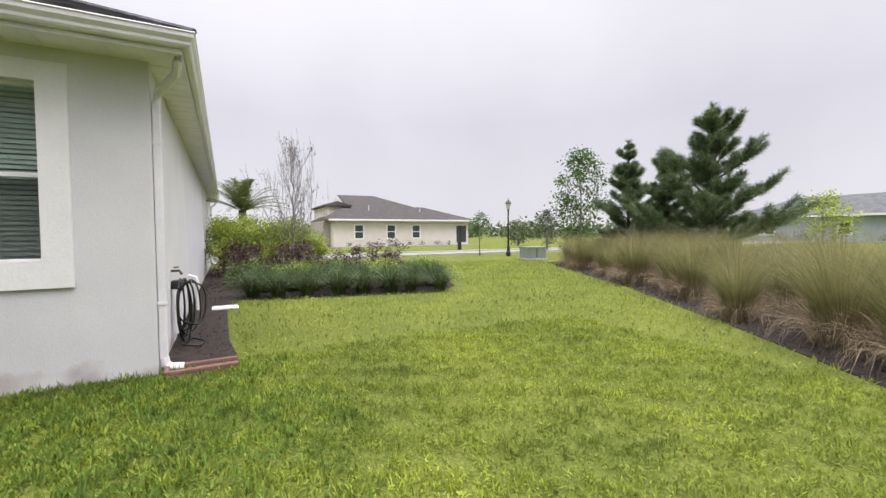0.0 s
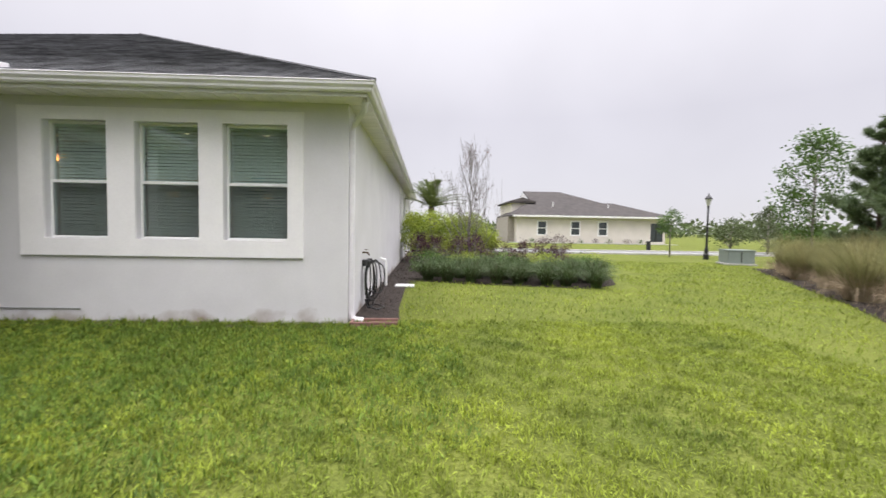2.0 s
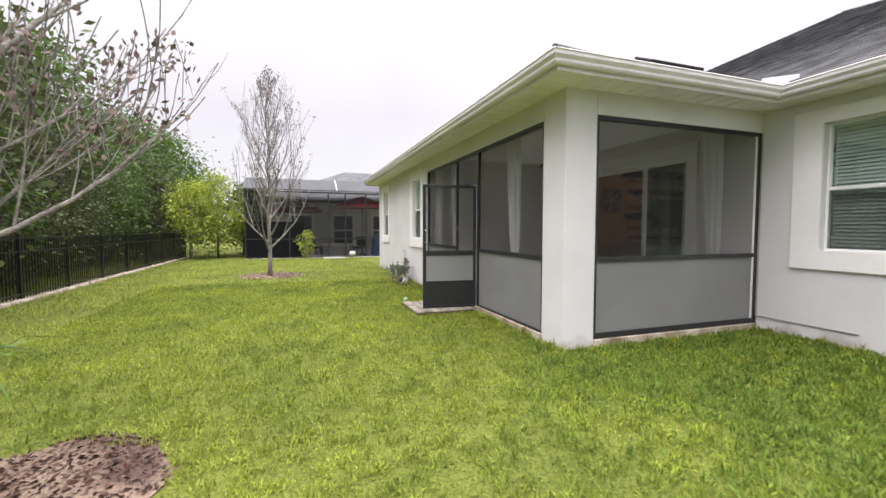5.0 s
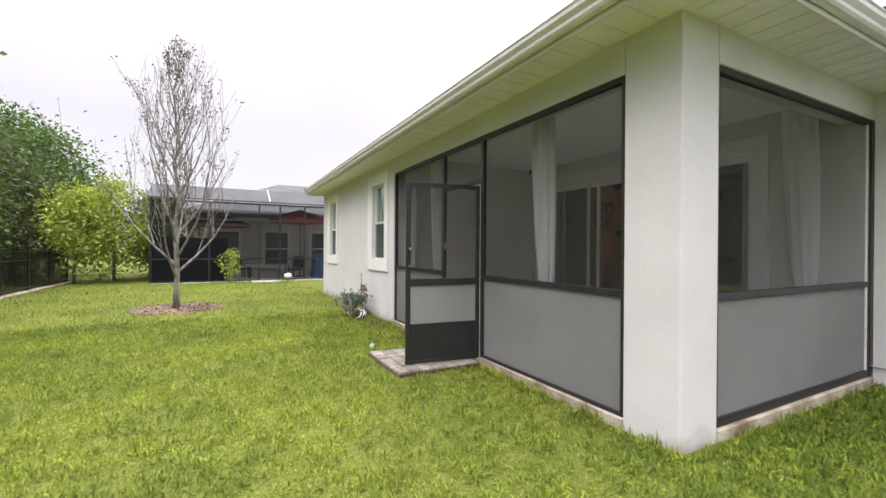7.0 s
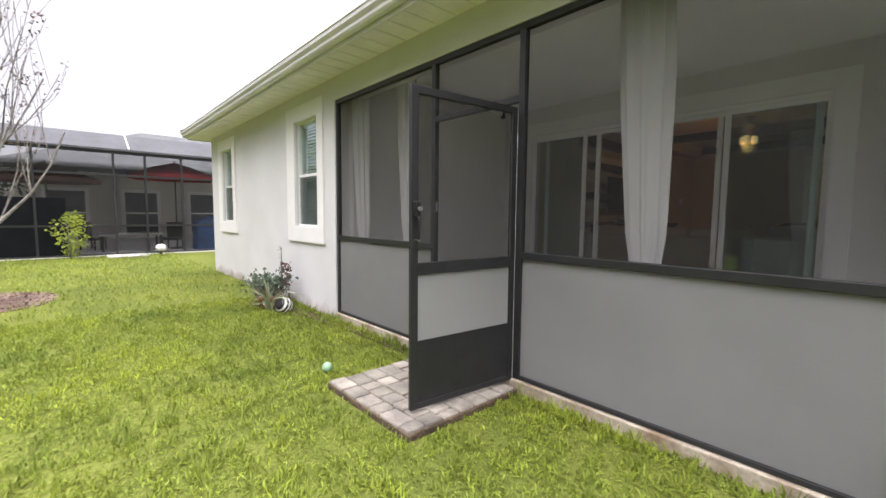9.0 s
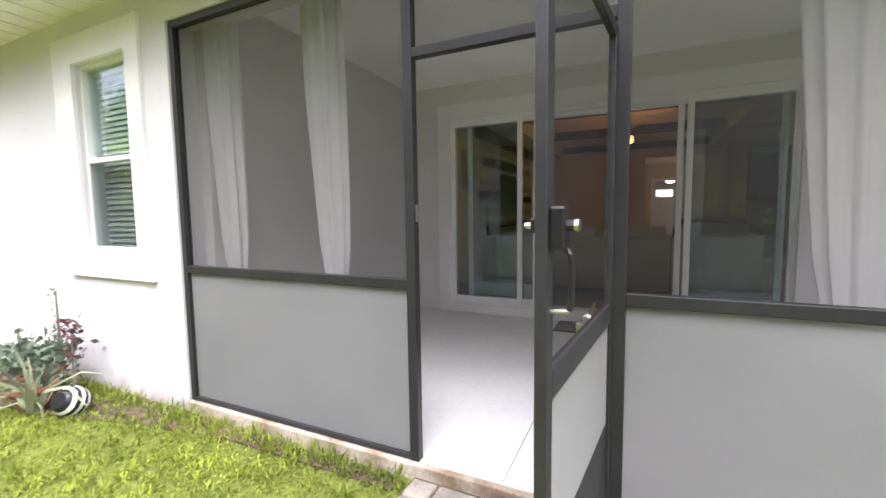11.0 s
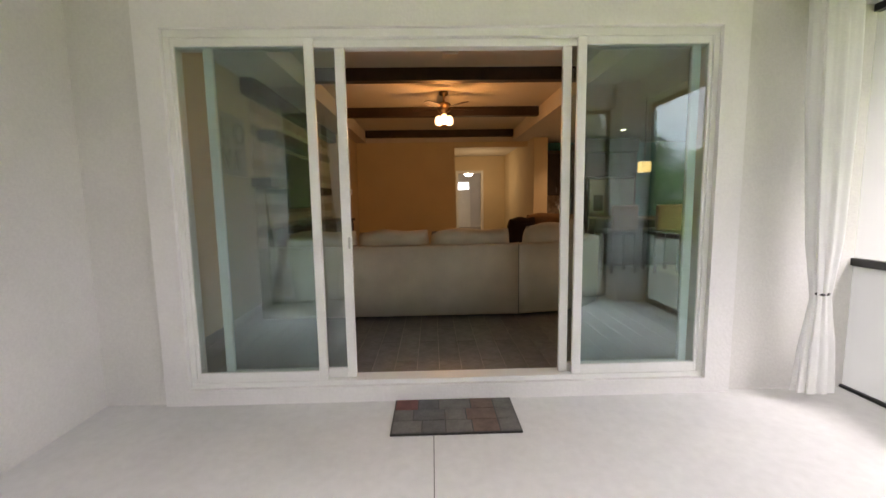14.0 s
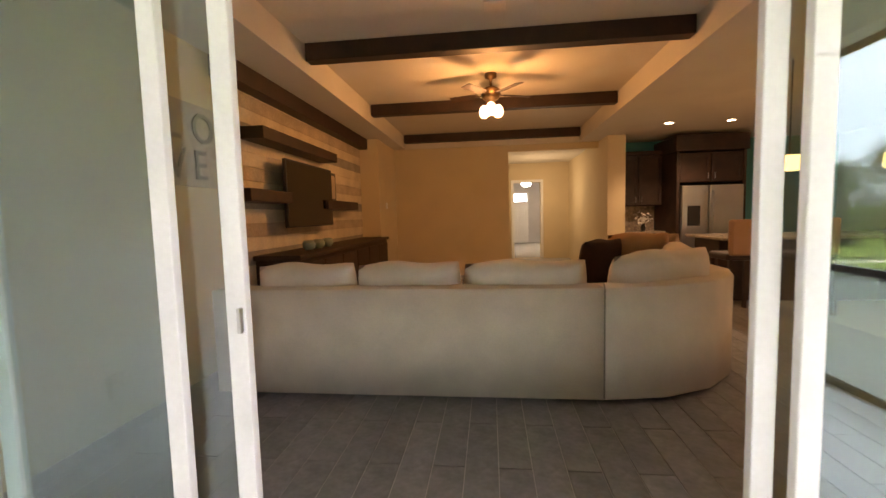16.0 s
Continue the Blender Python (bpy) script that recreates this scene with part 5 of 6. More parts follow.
# front panel, then a rear one added to keep daylight off the interior
for (xa, za), (xb, zb) in (((CX + 0.12, 3.22), (CX - 1.1, 3.82)), ((CX - 1.1, 3.82), (CX - 9.4, 4.15))):
    v = [(x, y, z + o) for o in (0, 0.06) for x, y, z in ((xa, CY0 - 0.1, za), (xa, CY1, za), (xb, CY1, zb), (xb, CY0 - 0.1, zb))]
    G().add(v, [(0, 1, 2, 3), (4, 5, 6, 7), (0, 1, 5, 4), (1, 2, 6, 5), (2, 3, 7, 6), (3, 0, 4, 7)]).obj("roof_panel", SLATE, cage, "slate grey roof panel, the rear one added to darken the inside")
for y in (0.6, 3.4):
    G().tube([(CX + 0.12, y, 3.30), (CX - 1.1, y, 3.90)], 0.02, 6).obj("roof_seam", WHITE, cage)
wn2 = thing("neighbour_house", "pale stucco house behind the pool enclosure", "house")
G().wall("y", -31.5, 0.3, -3.0, 14, -0.1, 3.3).obj("wall", BEIGE, wn2)
hip(-44, -30.9, -3.6, 14.6, 3.4, 6.2, 6.2).obj("roof", ROOF_GREY, wn2)
for y in (-1.6, 1.2, 4.0):
    far_window(wn2, y, y + 1.3, "y", -31.2, 0.3, 2.3)
RED = mat("red_canvas", (0.55, 0.045, 0.045), 0.85, var=0.1, scale=2, fine=60, bump=0.1)


def umbrella(at, r, z, material, label):
    u = thing("patio_umbrella", label, "umbrella", "patio umbrellas")
    G().tube([(0, 0, 0), (0, 0, z + 0.05)], 0.025, 8).obj("pole", BRONZE, u)
    G().lathe([(0.25, 0), (0.25, 0.08), (0.05, 0.12)], n=12).obj("base", BLACK, u)
    G().lathe([(0.02, z), (r * 0.5, z - 0.2), (r, z - 0.5), (r, z - 0.62), (r - 0.01, z - 0.5), (r * 0.5, z - 0.22), (0.02, z - 0.03)], n=8).obj("canopy", material, u)
    u.location = at


umbrella((-23.4, 2.05, 0), 1.4, 3.15, RED, "open red canvas patio umbrella")
umbrella((-23.9, -1.4, 0), 1.4, 2.9, mat("faded_red_canvas", (0.20, 0.09, 0.07), 0.85, var=0.1), "open faded red patio umbrella")
tagged(G().box((-31, CY0, -0.1), (CX + 0.1, CY1, 0.03)).obj("pool_deck", CONCRETE), "pale concrete pool deck", "deck", kind="structure")
for i, (x, y) in enumerate(((-23.4, 1.9), (-24.2, 3.9), (-24.5, -0.3))):
    ch = thing("patio_chair", "dark patio chair inside the enclosure", "chair", "patio chairs")
    G().box((-0.28, -0.28, 0.36), (0.28, 0.28, 0.46), 0.03).obj("seat", BLACK, ch)
    G().box((-0.28, 0.22, 0.46), (0.28, 0.30, 1.0), 0.03).obj("backrest", BLACK, ch)
    for a in (-0.24, 0.24):
        for b in (-0.24, 0.24):
            G().box((a - 0.02, b - 0.02, 0.03), (a + 0.02, b + 0.02, 0.37)).obj("leg", BLACK, ch)
    ch.matrix_world = pose(x, y, 0, 0, 0, 40 * i + 60)
bg2 = thing("grill_cover", "bright blue tarpaulin over a grill", "cover")
BLUE = mat("blue_tarpaulin", (0.03, 0.11, 0.30), 0.6, var=0.25, scale=5, fine=30, bump=0.3)
G().sheet(lambda u, v: ((0.34 + 0.05 * (1 - v) + 0.02 * math.sin(u * 44)) * math.copysign(abs(math.cos(u * math.tau)) ** 0.5, math.cos(u * math.tau)) * (1 if v < 0.85 else 1 - (v - 0.85) * 6.5), (0.50 + 0.06 * (1 - v) + 0.02 * math.sin(u * 38)) * math.copysign(abs(math.sin(u * math.tau)) ** 0.5, math.sin(u * math.tau)) * (1 if v < 0.85 else 1 - (v - 0.85) * 6.5), 0.03 + 1.2 * v), 72, 14).obj("tarpaulin", BLUE, bg2, smooth=True)
bg2.location = (-23.0, 3.05, 0)
tb = thing("patio_table", "pale low patio table inside the enclosure", "table")
G().box((-0.55, -0.9, 0.55), (0.55, 0.9, 0.62), 0.01).obj("tabletop", KERB, tb)
for a in (-0.5, 0.5):
    for b in (-0.8, 0.8):
        G().box((a - 0.03, b - 0.03, 0.03), (a + 0.03, b + 0.03, 0.55)).obj("leg", BRONZE, tb)
tb.location = (-23.6, 0.7, 0)
leafy_tree("potted_shrub", "yellow-green shrub beside the enclosure", (-21.4, -0.9, 0), 1.3, 0.7, 0.02, 131, LEAF_YEL, 500, 0.10, 0.1, category="shrub", clumps=20)
sp = thing("garden_globe_lamp", "small white globe lamp on the lawn", "garden lamp")
G().lathe([(0.03, 0), (0.03, 0.12), (0.05, 0.13)], n=10).obj("stem", BLACK, sp)
G().lathe([(0.05, 0.13), (0.13, 0.17), (0.15, 0.24), (0.12, 0.32), (0.03, 0.35)], n=14).obj("globe", WHITE, sp, smooth=True)
sp.location = (-21.3, 1.25, 0)
tagged(G().box((-21.8, -0.1, 0), (-20.9, 0.9, 0.05), 0.02).obj("pavement", KERB), "concrete step before the enclosure", "pavement", kind="structure")

# ---- beside the house ----
ds = thing("downspout", "white aluminium downspout at the house corner", "downspout")
G().box((-0.035, -0.03, 0.14), (0.035, 0.03, 2.72), 0.008).obj("pipe", FASCIA, ds)
G().tube([(0, 0, 2.70), (0.02, -0.02, 2.80), (0.20, -0.28, 2.93), (0.22, -0.36, 3.02), (0.22, -0.36, 3.10)], 0.042, 8).obj("offset_elbow", FASCIA, ds)
G().tube([(0, 0, 0.16), (0.01, 0, 0.09), (0.06, 0, 0.05), (0.17, 0, 0.04)], 0.045, 8).obj("outlet_elbow", FASCIA, ds)
for z in (0.7, 2.3):
    G().box((-0.042, -0.036, z), (0.042, 0.036, z + 0.025)).obj("strap", FASCIA, ds)
ds.location = (EX + 0.04, 5.04, 0)
dp = thing("drain_pipe", "short white drain pipe standing in the mulch", "pipe")
G().tube([(0, 0, 0), (0.0, 0, 0.55), (-0.02, 0, 0.62), (-0.14, 0, 0.66)], 0.032, 10).obj("pipe", WHITE, dp)
dp.location = (0.02, 9.0, 0)
copy_thing(ds, pose(EX + 0.04, 23.4, 0, 0, 0, 0))
tagged(G().box((0.25, 8.75, 0), (0.7, 9.05, 0.05), 0.02).obj("splash_block", WHITE), "white splash block on the mulch", "splash block")
PINK = mat("pinkish_concrete", (0.23, 0.125, 0.105), 0.9, var=0.15, scale=6, fine=50, bump=0.4)
sb = thing("splash_block", "reddish concrete splash block beside the lawn", "splash block")
G().box((-0.33, -0.14, 0), (0.33, 0.14, 0.03), 0.01).obj("base", PINK, sb)
for a, b in (((-0.33, -0.14, 0.03), (0.33, -0.10, 0.075)), ((-0.33, 0.10, 0.03), (0.33, 0.14, 0.075)), ((-0.33, -0.10, 0.03), (-0.29, 0.10, 0.075))):
    G().box(a, b, 0.01).obj("rim", PINK, sb)
sb.matrix_world = pose(0.27, 4.93, 0, 0, 0, 2)
hs = thing("garden_hose", "black garden hose hung in loops under a spigot", "hose")
rnd = random.Random(3)
for k in range(8):
    ry, rz, ang = rnd.uniform(0.07, 0.20), rnd.uniform(0.20, 0.40), rnd.uniform(0.1, 1.5)
    G().tube([(EX + 0.07 + (ry + ry * math.sin(a)) * math.sin(ang), 6.22 + ry * math.sin(a) * math.cos(ang) + 0.01 * k, 0.82 - rz * (1 - math.cos(a)) + 0.03 * math.sin(3 * a + k)) for a in [i * math.tau / 22 for i in range(23)]], 0.0115, 7).obj("loop", BLACK, hs, smooth=True)
G().tube([(EX + 0.06, 6.2, 0.15), (EX + 0.12, 6.1, 0.03), (EX + 0.3, 6.0, 0.02), (EX + 0.38, 6.25, 0.02), (EX + 0.2, 6.5, 0.02), (EX + 0.12, 6.2, 0.025)], 0.012, 7).obj("tail", BLACK, hs, smooth=True)
G().box((EX, 6.18, 0.72), (EX + 0.12, 6.32, 0.83), 0.02).obj("hanger", BLACK, hs)
spg = thing("spigot", "brass wall spigot with hose splitter", "tap")
G().tube([(EX, 6.24, 0.95), (EX + 0.09, 6.24, 0.95), (EX + 0.12, 6.24, 0.90)], 0.016, 8).obj("spout", BRASS, spg)
G().lathe([(0.03, 0), (0.03, 0.012)], (EX + 0.06, 6.24, 0.99), 10).obj("handle", BRASS, spg)

# paver pad before the screen door
pad = tagged(thing("paver_pad", "small pad of irregular grey pavers before the screen door", "pavers"), kind="structure")
G().box((-8.42, 0.57, -0.1), (-7.36, FY - 0.04, 0.045), 0.01).obj("bed", SOIL, pad)
pv = random.Random(17)
for r in range(7):
    x, y = -8.41, 0.58 + r * 0.146
    while x < -7.40:
        w = min(pv.choice((0.13, 0.15, 0.18, 0.22)), -7.37 - x)
        w = w if -7.37 - x - w > 0.08 else -7.37 - x
        G().box((x + 0.005, y, 0.0), (x + w - 0.005, y + 0.137, 0.060 + pv.uniform(-0.004, 0.006)), 0.014).obj("paver", PAVER, pad)
        x += w

# potted plants by the bedroom wall
TERRA = mat("terracotta", (0.30, 0.14, 0.075), 0.85, var=0.2, scale=6, fine=50, bump=0.2)
SUCC = mat("grey_green_leaf", (0.13, 0.17, 0.12), 0.6, var=0.2, scale=4, fine=30, bump=0, island=True, trans=0.2)


def pot(name, label, at, r, h, material, stripes=False):
    p = thing(name, label, "plant pot")
    G().lathe([(r * 0.7, 0), (r * 0.95, h * 0.8), (r * 1.08, h * 0.82), (r * 1.08, h), (r * 0.95, h), (r * 0.9, h * 0.85), (0.01, h * 0.84)], n=18).obj("pot", material, p, smooth=False)
    p.location = at
    return p


p1 = pot("terracotta_pot", "square-banded terracotta pot with grey-green succulent", (-11.85, 1.32, 0.01), 0.20, 0.20, TERRA)
tagged(new("plant", leaf_mesh("succulent", rng.normal(size=(700, 3)) * np.array([0.17, 0.14, 0.06]) + np.array([0, 0, 0.31]), rng.normal(size=(700, 3)) + np.array([0, 0, 0.8]), 0.075, 0.034, SUCC)), kind="stuff").parent = p1
p2 = pot("terracotta_pot", "small terracotta pot with spiky plant", (-11.55, 1.22, 0.01), 0.15, 0.17, TERRA)
tagged(new("plant", tuft_mesh("spiky_plant", 120, 0.34, 0.2, 0.006, 0.8, SUCC, 31)), kind="stuff").parent = p2
ag = thing("agave_plant", "pale arching agave beside the pots", "plant")
new("leaves", tuft_mesh("agave_leaves", 22, 0.42, 0.1, 0.022, 1.3, mat("pale_leaf", (0.30, 0.33, 0.20), 0.5, var=0.15, scale=4, fine=20, bump=0, trans=0.2), 32)).parent = ag
ag.location = (-11.38, 1.16, 0.01)
cr = thing("croton_plant", "upright plant with dark red leaves", "plant")
G().tube([(0, 0, 0), (0.01, 0, 0.3), (0, 0.01, 0.58)], [0.012, 0.01, 0.006], 6).obj("stem", BARK, cr)
new("leaves", leaf_mesh("red_leaves", np.column_stack([rng.normal(size=(60, 2)) * 0.03, rng.uniform(0.34, 0.66, 60)]), rng.normal(size=(60, 3)), 0.085, 0.032, mat("dark_red_leaf", (0.13, 0.05, 0.045), 0.5, var=0.25, scale=5, fine=20, bump=0, island=True, trans=0.2))).parent = cr
cr.location = (-11.42, 1.42, 0.0)
ct = thing("tall_stalk_plant", "thin upright grey-green stalk", "plant")
G().tube([(0, 0, 0), (0.02, 0, 0.4), (0.0, 0.01, 0.85)], [0.014, 0.012, 0.005], 6).obj("stem", SUCC, ct)
new("leaves", leaf_mesh("stalk_leaves", np.column_stack([rng.normal(size=(70, 2)) * 0.012, rng.uniform(0.1, 0.85, 70)]), rng.normal(size=(70, 3)) + np.array([0, 0, 0.5]), 0.06, 0.015, SUCC)).parent = ct
ct.location = (-11.72, 1.46, 0.0)
zp = thing("striped_pot", "round black and white striped pot lying on the soil", "plant pot")
m = pose(0, 0, 0.1, 62, 0, 20)
for i in range(8):
    t0, t1 = i / 8, (i + 1) / 8
    pr = [(0.012 + 0.10 * math.sin(math.pi * (0.12 + 0.8 * s)) ** 0.6, 0.2 * s - 0.1) for s in (t0, (t0 + t1) / 2, t1)]
    gg = G().lathe(pr, n=16)
    gg.v = [tuple(m @ Vector(v)) for v in gg.v]
    gg.obj("stripe", BLACK if i % 2 else WHITE, zp)
zp.location = (-11.12, 1.27, 0.0)
ball = G().lathe([(0.01, 0.0), (0.035, 0.015), (0.045, 0.045), (0.035, 0.075), (0.01, 0.09)], (-8.72, 0.72, 0.0), 14)
tagged(ball.obj("garden_ball", mat("pale_green_plastic", (0.28, 0.45, 0.30), 0.4, var=0.05), smooth=True), "small pale green ball in the grass", "ball")

# ---- grass blades ----
def blades(n, x0, x1, y0, y1, length, width, seed, skip, material=None):
    r = np.random.default_rng(seed)
    p = np.column_stack([r.uniform(x0, x1, n), r.uniform(y0, y1, n), np.zeros(n)])
    p = p[~skip(p[:, 0], p[:, 1])]
    x, y = p[:, 0], p[:, 1]
    tuft = np.zeros(len(p))  # tussocks of two sizes, with thin places between them
    for k in range(14):
        f, w = r.uniform(9, 42), r.uniform(0, math.tau)
        tuft += np.sin(f * (x * math.cos(w) + y * math.sin(w)) + r.uniform(0, 6)) / 2.6
    tuft = 1 / (1 + np.exp(-1.7 * tuft))
    keep = r.random(len(p)) < 0.30 + 0.75 * tuft
    p, tuft = p[keep], tuft[keep]
    m = len(p)
    a = r.uniform(0, math.tau, m)
    tilt = r.uniform(0.15, 1.25, m)
    L = length * r.uniform(0.5, 1.25, m) * (0.62 + 0.75 * tuft)
    d = np.column_stack([np.cos(a) * np.sin(tilt), np.sin(a) * np.sin(tilt), np.cos(tilt)])
    s = np.column_stack([-np.sin(a), np.cos(a), np.zeros(m)]) * (width * r.uniform(0.6, 1.3, m))[:, None]
    mid, tip = p + d * (L * 0.55)[:, None], p + d * L[:, None]
    tip[:, 2] -= L * 0.25 * np.sin(tilt)
    tip[:, 2] = np.maximum(tip[:, 2], 0.004)
    co = np.stack([p, mid - s, tip, mid + s], 1).reshape(-1, 3)
    return fast_mesh("grass", co, np.arange(4 * m).reshape(-1, 4), material or BLADE)


def off_lawn(x, y):
    bare = (y > FY - 0.03) & (x < IX + 0.06) | (y > WY - 0.02) & (x < EX) | (x > -8.44) & (x < -7.34) & (y > 0.55)
    bare |= (((x + 3.40) / (0.74 + 0.05 * np.sin(9 * x + 4 * y))) ** 2 + ((y + 2.75) / (0.76 + 0.05 * np.sin(11 * y))) ** 2 < 1) | (((x + 14.4) ** 2 + (y + 2.0) ** 2) < 0.85)
    bare |= (x < 0.55) & (y > 4.97) | (y > 22)
    bare |= (y > 10.0 - 0.22 * x) & (x < 6.3) & (y > 8.8) | (y > 12) & (x < 8)
    bare |= (x > 5.0 + np.interp(y, [-3.5, 0, 1.39, 3.25, 7.23, 11.8, 15.2], [-1.0, 0, 0.58, 1.92, 4.53, 7.0, 8.97])) & (y < 15.3) & (x < 15)
    bare |= (y < -6.2) | (x < -21.8)
    return bare


tagged(new("lawn_grass", blades(640000, -12.5, 5.5, -4.5, 5.2, 0.058, 0.0052, 1, off_lawn)), "short coarse green lawn grass", "grass", kind="stuff")
# denser grass in the nook; the house's shade is put into its darker green
LUSH_SHADE = mat("shaded_lush_blade", (0.15, 0.225, 0.034), 0.6, var=0.28, scale=2.5, fine=8, bump=0, col2=(0.09, 0.15, 0.025), island=True, trans=0.35, spec=0.2, spread=0.38)
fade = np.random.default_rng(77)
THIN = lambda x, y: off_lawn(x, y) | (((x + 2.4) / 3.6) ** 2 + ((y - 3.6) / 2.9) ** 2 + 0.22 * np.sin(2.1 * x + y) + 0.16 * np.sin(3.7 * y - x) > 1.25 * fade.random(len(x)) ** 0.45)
tagged(new("lush_grass", blades(125000, -6.2, 1.4, 0.4, 5.0, 0.072, 0.0062, 9, THIN, LUSH_SHADE)), "lusher grass, coloured darker for the shade in the house corner", "grass", kind="stuff")
EDGE = lambda x, y: off_lawn(x, y) | ((y < FY - 0.16) | (x > IX)) & ((x < IX) | (x > IX + 0.15) | (y > WY) | (y < 1.4)) & ((y < WY - 0.12) | (x < IX))
tagged(new("lawn_grass_edge", blades(170000, -12.5, 0.0, 1.3, 5.0, 0.10, 0.0050, 5, EDGE)), "longer grass along the foot of the walls", "grass", kind="stuff")
tagged(new("lawn_grass_far", blades(300000, -21.8, 15, -6.2, 18, 0.085, 0.008, 2, lambda x, y: off_lawn(x, y) | ((x > -12.5) & (x < 5.5) & (y > -4.5) & (y < 5.2)))), "short coarse green lawn grass further off", "grass", kind="stuff")

# ---- porch things ----
def curtain(at, turn, top=3.04, tie=0.90, bottom=0.22, w=0.34, seed=0):
    """A gathered curtain, narrow at its tie, with deep soft folds."""
    c = thing("outdoor_curtain", "white outdoor curtain gathered with a dark tie", "curtain", "porch curtains")
    rnd = random.Random(seed)
    ph = rnd.uniform(0, 6)

    def fn(u, v):
        z = bottom + (top - bottom) * v
        if z > tie:
            s = (z - tie) / (top - tie)
            half = w * (0.30 + 0.18 * min(1, s * 1.6) ** 0.8)
            lean = -0.06 * s
        else:
            s = (tie - z) / (tie - bottom)
            half = w * (0.26 + 0.16 * s)
            lean = 0.0
        a = u * math.tau
        fold = 1 + 0.16 * math.sin(9 * a + ph + 0.8 * z) + 0.07 * math.sin(17 * a + 2 * ph)
        pinch = 0.72 + 0.28 * min(1, abs(z - tie) / 0.35)
        return (half * pinch * math.cos(a) * fold + lean, 0.45 * half * pinch * math.sin(a) * fold, z)
    G().sheet(fn, 90, 44).obj("cloth", CURTAIN, c, smooth=True)
    G().tube([(w * 0.175 * math.cos(a), w * 0.085 * math.sin(a), tie + 0.012 * math.sin(a)) for a in [k * math.tau / 20 for k in range(21)]], 0.009, 6).obj("tie", BLACK, c, "thin dark tie")
    G().tube([(-w * 0.4, 0, top), (w * 0.4, 0, top)], 0.012, 8).obj("rod", BLACK, c)
    for x in (-w * 0.3, 0, w * 0.3):
        G().tube([(x, 0, top - 0.03), (x, 0, 3.097)], 0.004, 5).obj("hanger", BLACK, c)
    c.matrix_world = pose(*at, 0, 0, turn)


curtain((-10.06, 1.90, 0), 0, w=0.30, seed=1)
curtain((-9.17, 1.95, 0), 0, w=0.28, seed=2)
curtain((-6.595, 1.95, 0), 0, w=0.31, seed=3)
curtain((-5.38, 4.64, 0), 0, w=0.30, seed=4)
sc = thing("security_camera", "small black security camera under the porch ceiling", "camera")
G().tube([(0, 0, 0), (0, 0, -0.05)], 0.02, 10).obj("mount", BLACK, sc)
G().tube([(-0.03, -0.0, -0.07), (0.05, -0.05, -0.085)], 0.03, 12).obj("body", BLACK, sc)
sc.location = (-10.14, 4.67, 3.095)
ol = thing("outlet_cover", "grey weatherproof outlet cover on the porch wall", "outlet")
G().box((-10.25, 3.55, 0.42), (-10.205, 3.67, 0.58), 0.01).obj("cover", STUCCO_IN, ol)
dm = thing("door_mat", "door mat printed as grey and brown stone blocks", "mat")
G().box((-8.22, 4.37, 0.134), (-7.415, 4.81, 0.148), 0.003).obj("backing", BLACK, dm)
MC = [mat("mat_grey", (0.17, 0.165, 0.16), 0.9, var=0.15, scale=12, fine=60, bump=0.3), mat("mat_brown", (0.17, 0.12, 0.10), 0.9, var=0.15, scale=12, fine=60, bump=0.3), mat("mat_red", (0.20, 0.085, 0.075), 0.9, var=0.15, scale=12, fine=60, bump=0.3), mat("mat_slate", (0.12, 0.125, 0.13), 0.9, var=0.15, scale=12, fine=60, bump=0.3)]
k = 0
for r, row in enumerate(((0.19, 0.15, 0.17, 0.17, 0.13), (0.13, 0.21, 0.14, 0.20, 0.13), (0.16, 0.14, 0.22, 0.16, 0.13))):
    x = -8.215
    for w in [q * 0.982 for q in row]:
        G().box((x + 0.004, 4.38 + r * 0.142, 0.146), (x + w - 0.004, 4.38 + r * 0.142 + 0.134, 0.153), 0.002).obj("block", MC[2 if (r, k % 5) == (2, 0) else (k * 7 + r) % 4 if (k * 7 + r) % 4 != 2 else 0], dm)
        x += w
        k += 1

# ---- living room things ----
before_things = set(bpy.data.objects)
FZ = 0.175
sofa = thing("sectional_sofa", "large beige upholstered sectional sofa with curved corner", "sofa")
pathp = [(-9.95, 6.62), (-8.6, 6.62), (-7.21, 6.62), (-6.82, 6.68), (-6.48, 6.84), (-6.22, 7.10), (-6.07, 7.45), (-6.05, 7.9), (-6.05, 9.2)]


def along(pts, prof, name, material, parent, i0, i1, smooth=True):
    """A profile (inward offset, height) carried along the sofa's back line."""
    v, f = [], []
    n = len(prof)
    idx = list(range(i0, i1 + 1))
    for i in idx:
        p = Vector(pts[i])
        a, b = Vector(pts[max(i - 1, 0)]), Vector(pts[min(i + 1, len(pts) - 1)])
        d = (b - a).normalized()
        nrm = Vector((-d.y, d.x))
        v += [(p.x + nrm.x * o, p.y + nrm.y * o, z) for o, z in prof]
    m = len(idx)
    for j in range(m - 1):
        f += [(j * n + k, j * n + (k + 1) % n, (j + 1) * n + (k + 1) % n, (j + 1) * n + k) for k in range(n)]
    f += [tuple(range(n)), tuple(range((m - 1) * n, m * n))]
    return G().add(v, f).obj(name, material, parent, smooth=smooth)


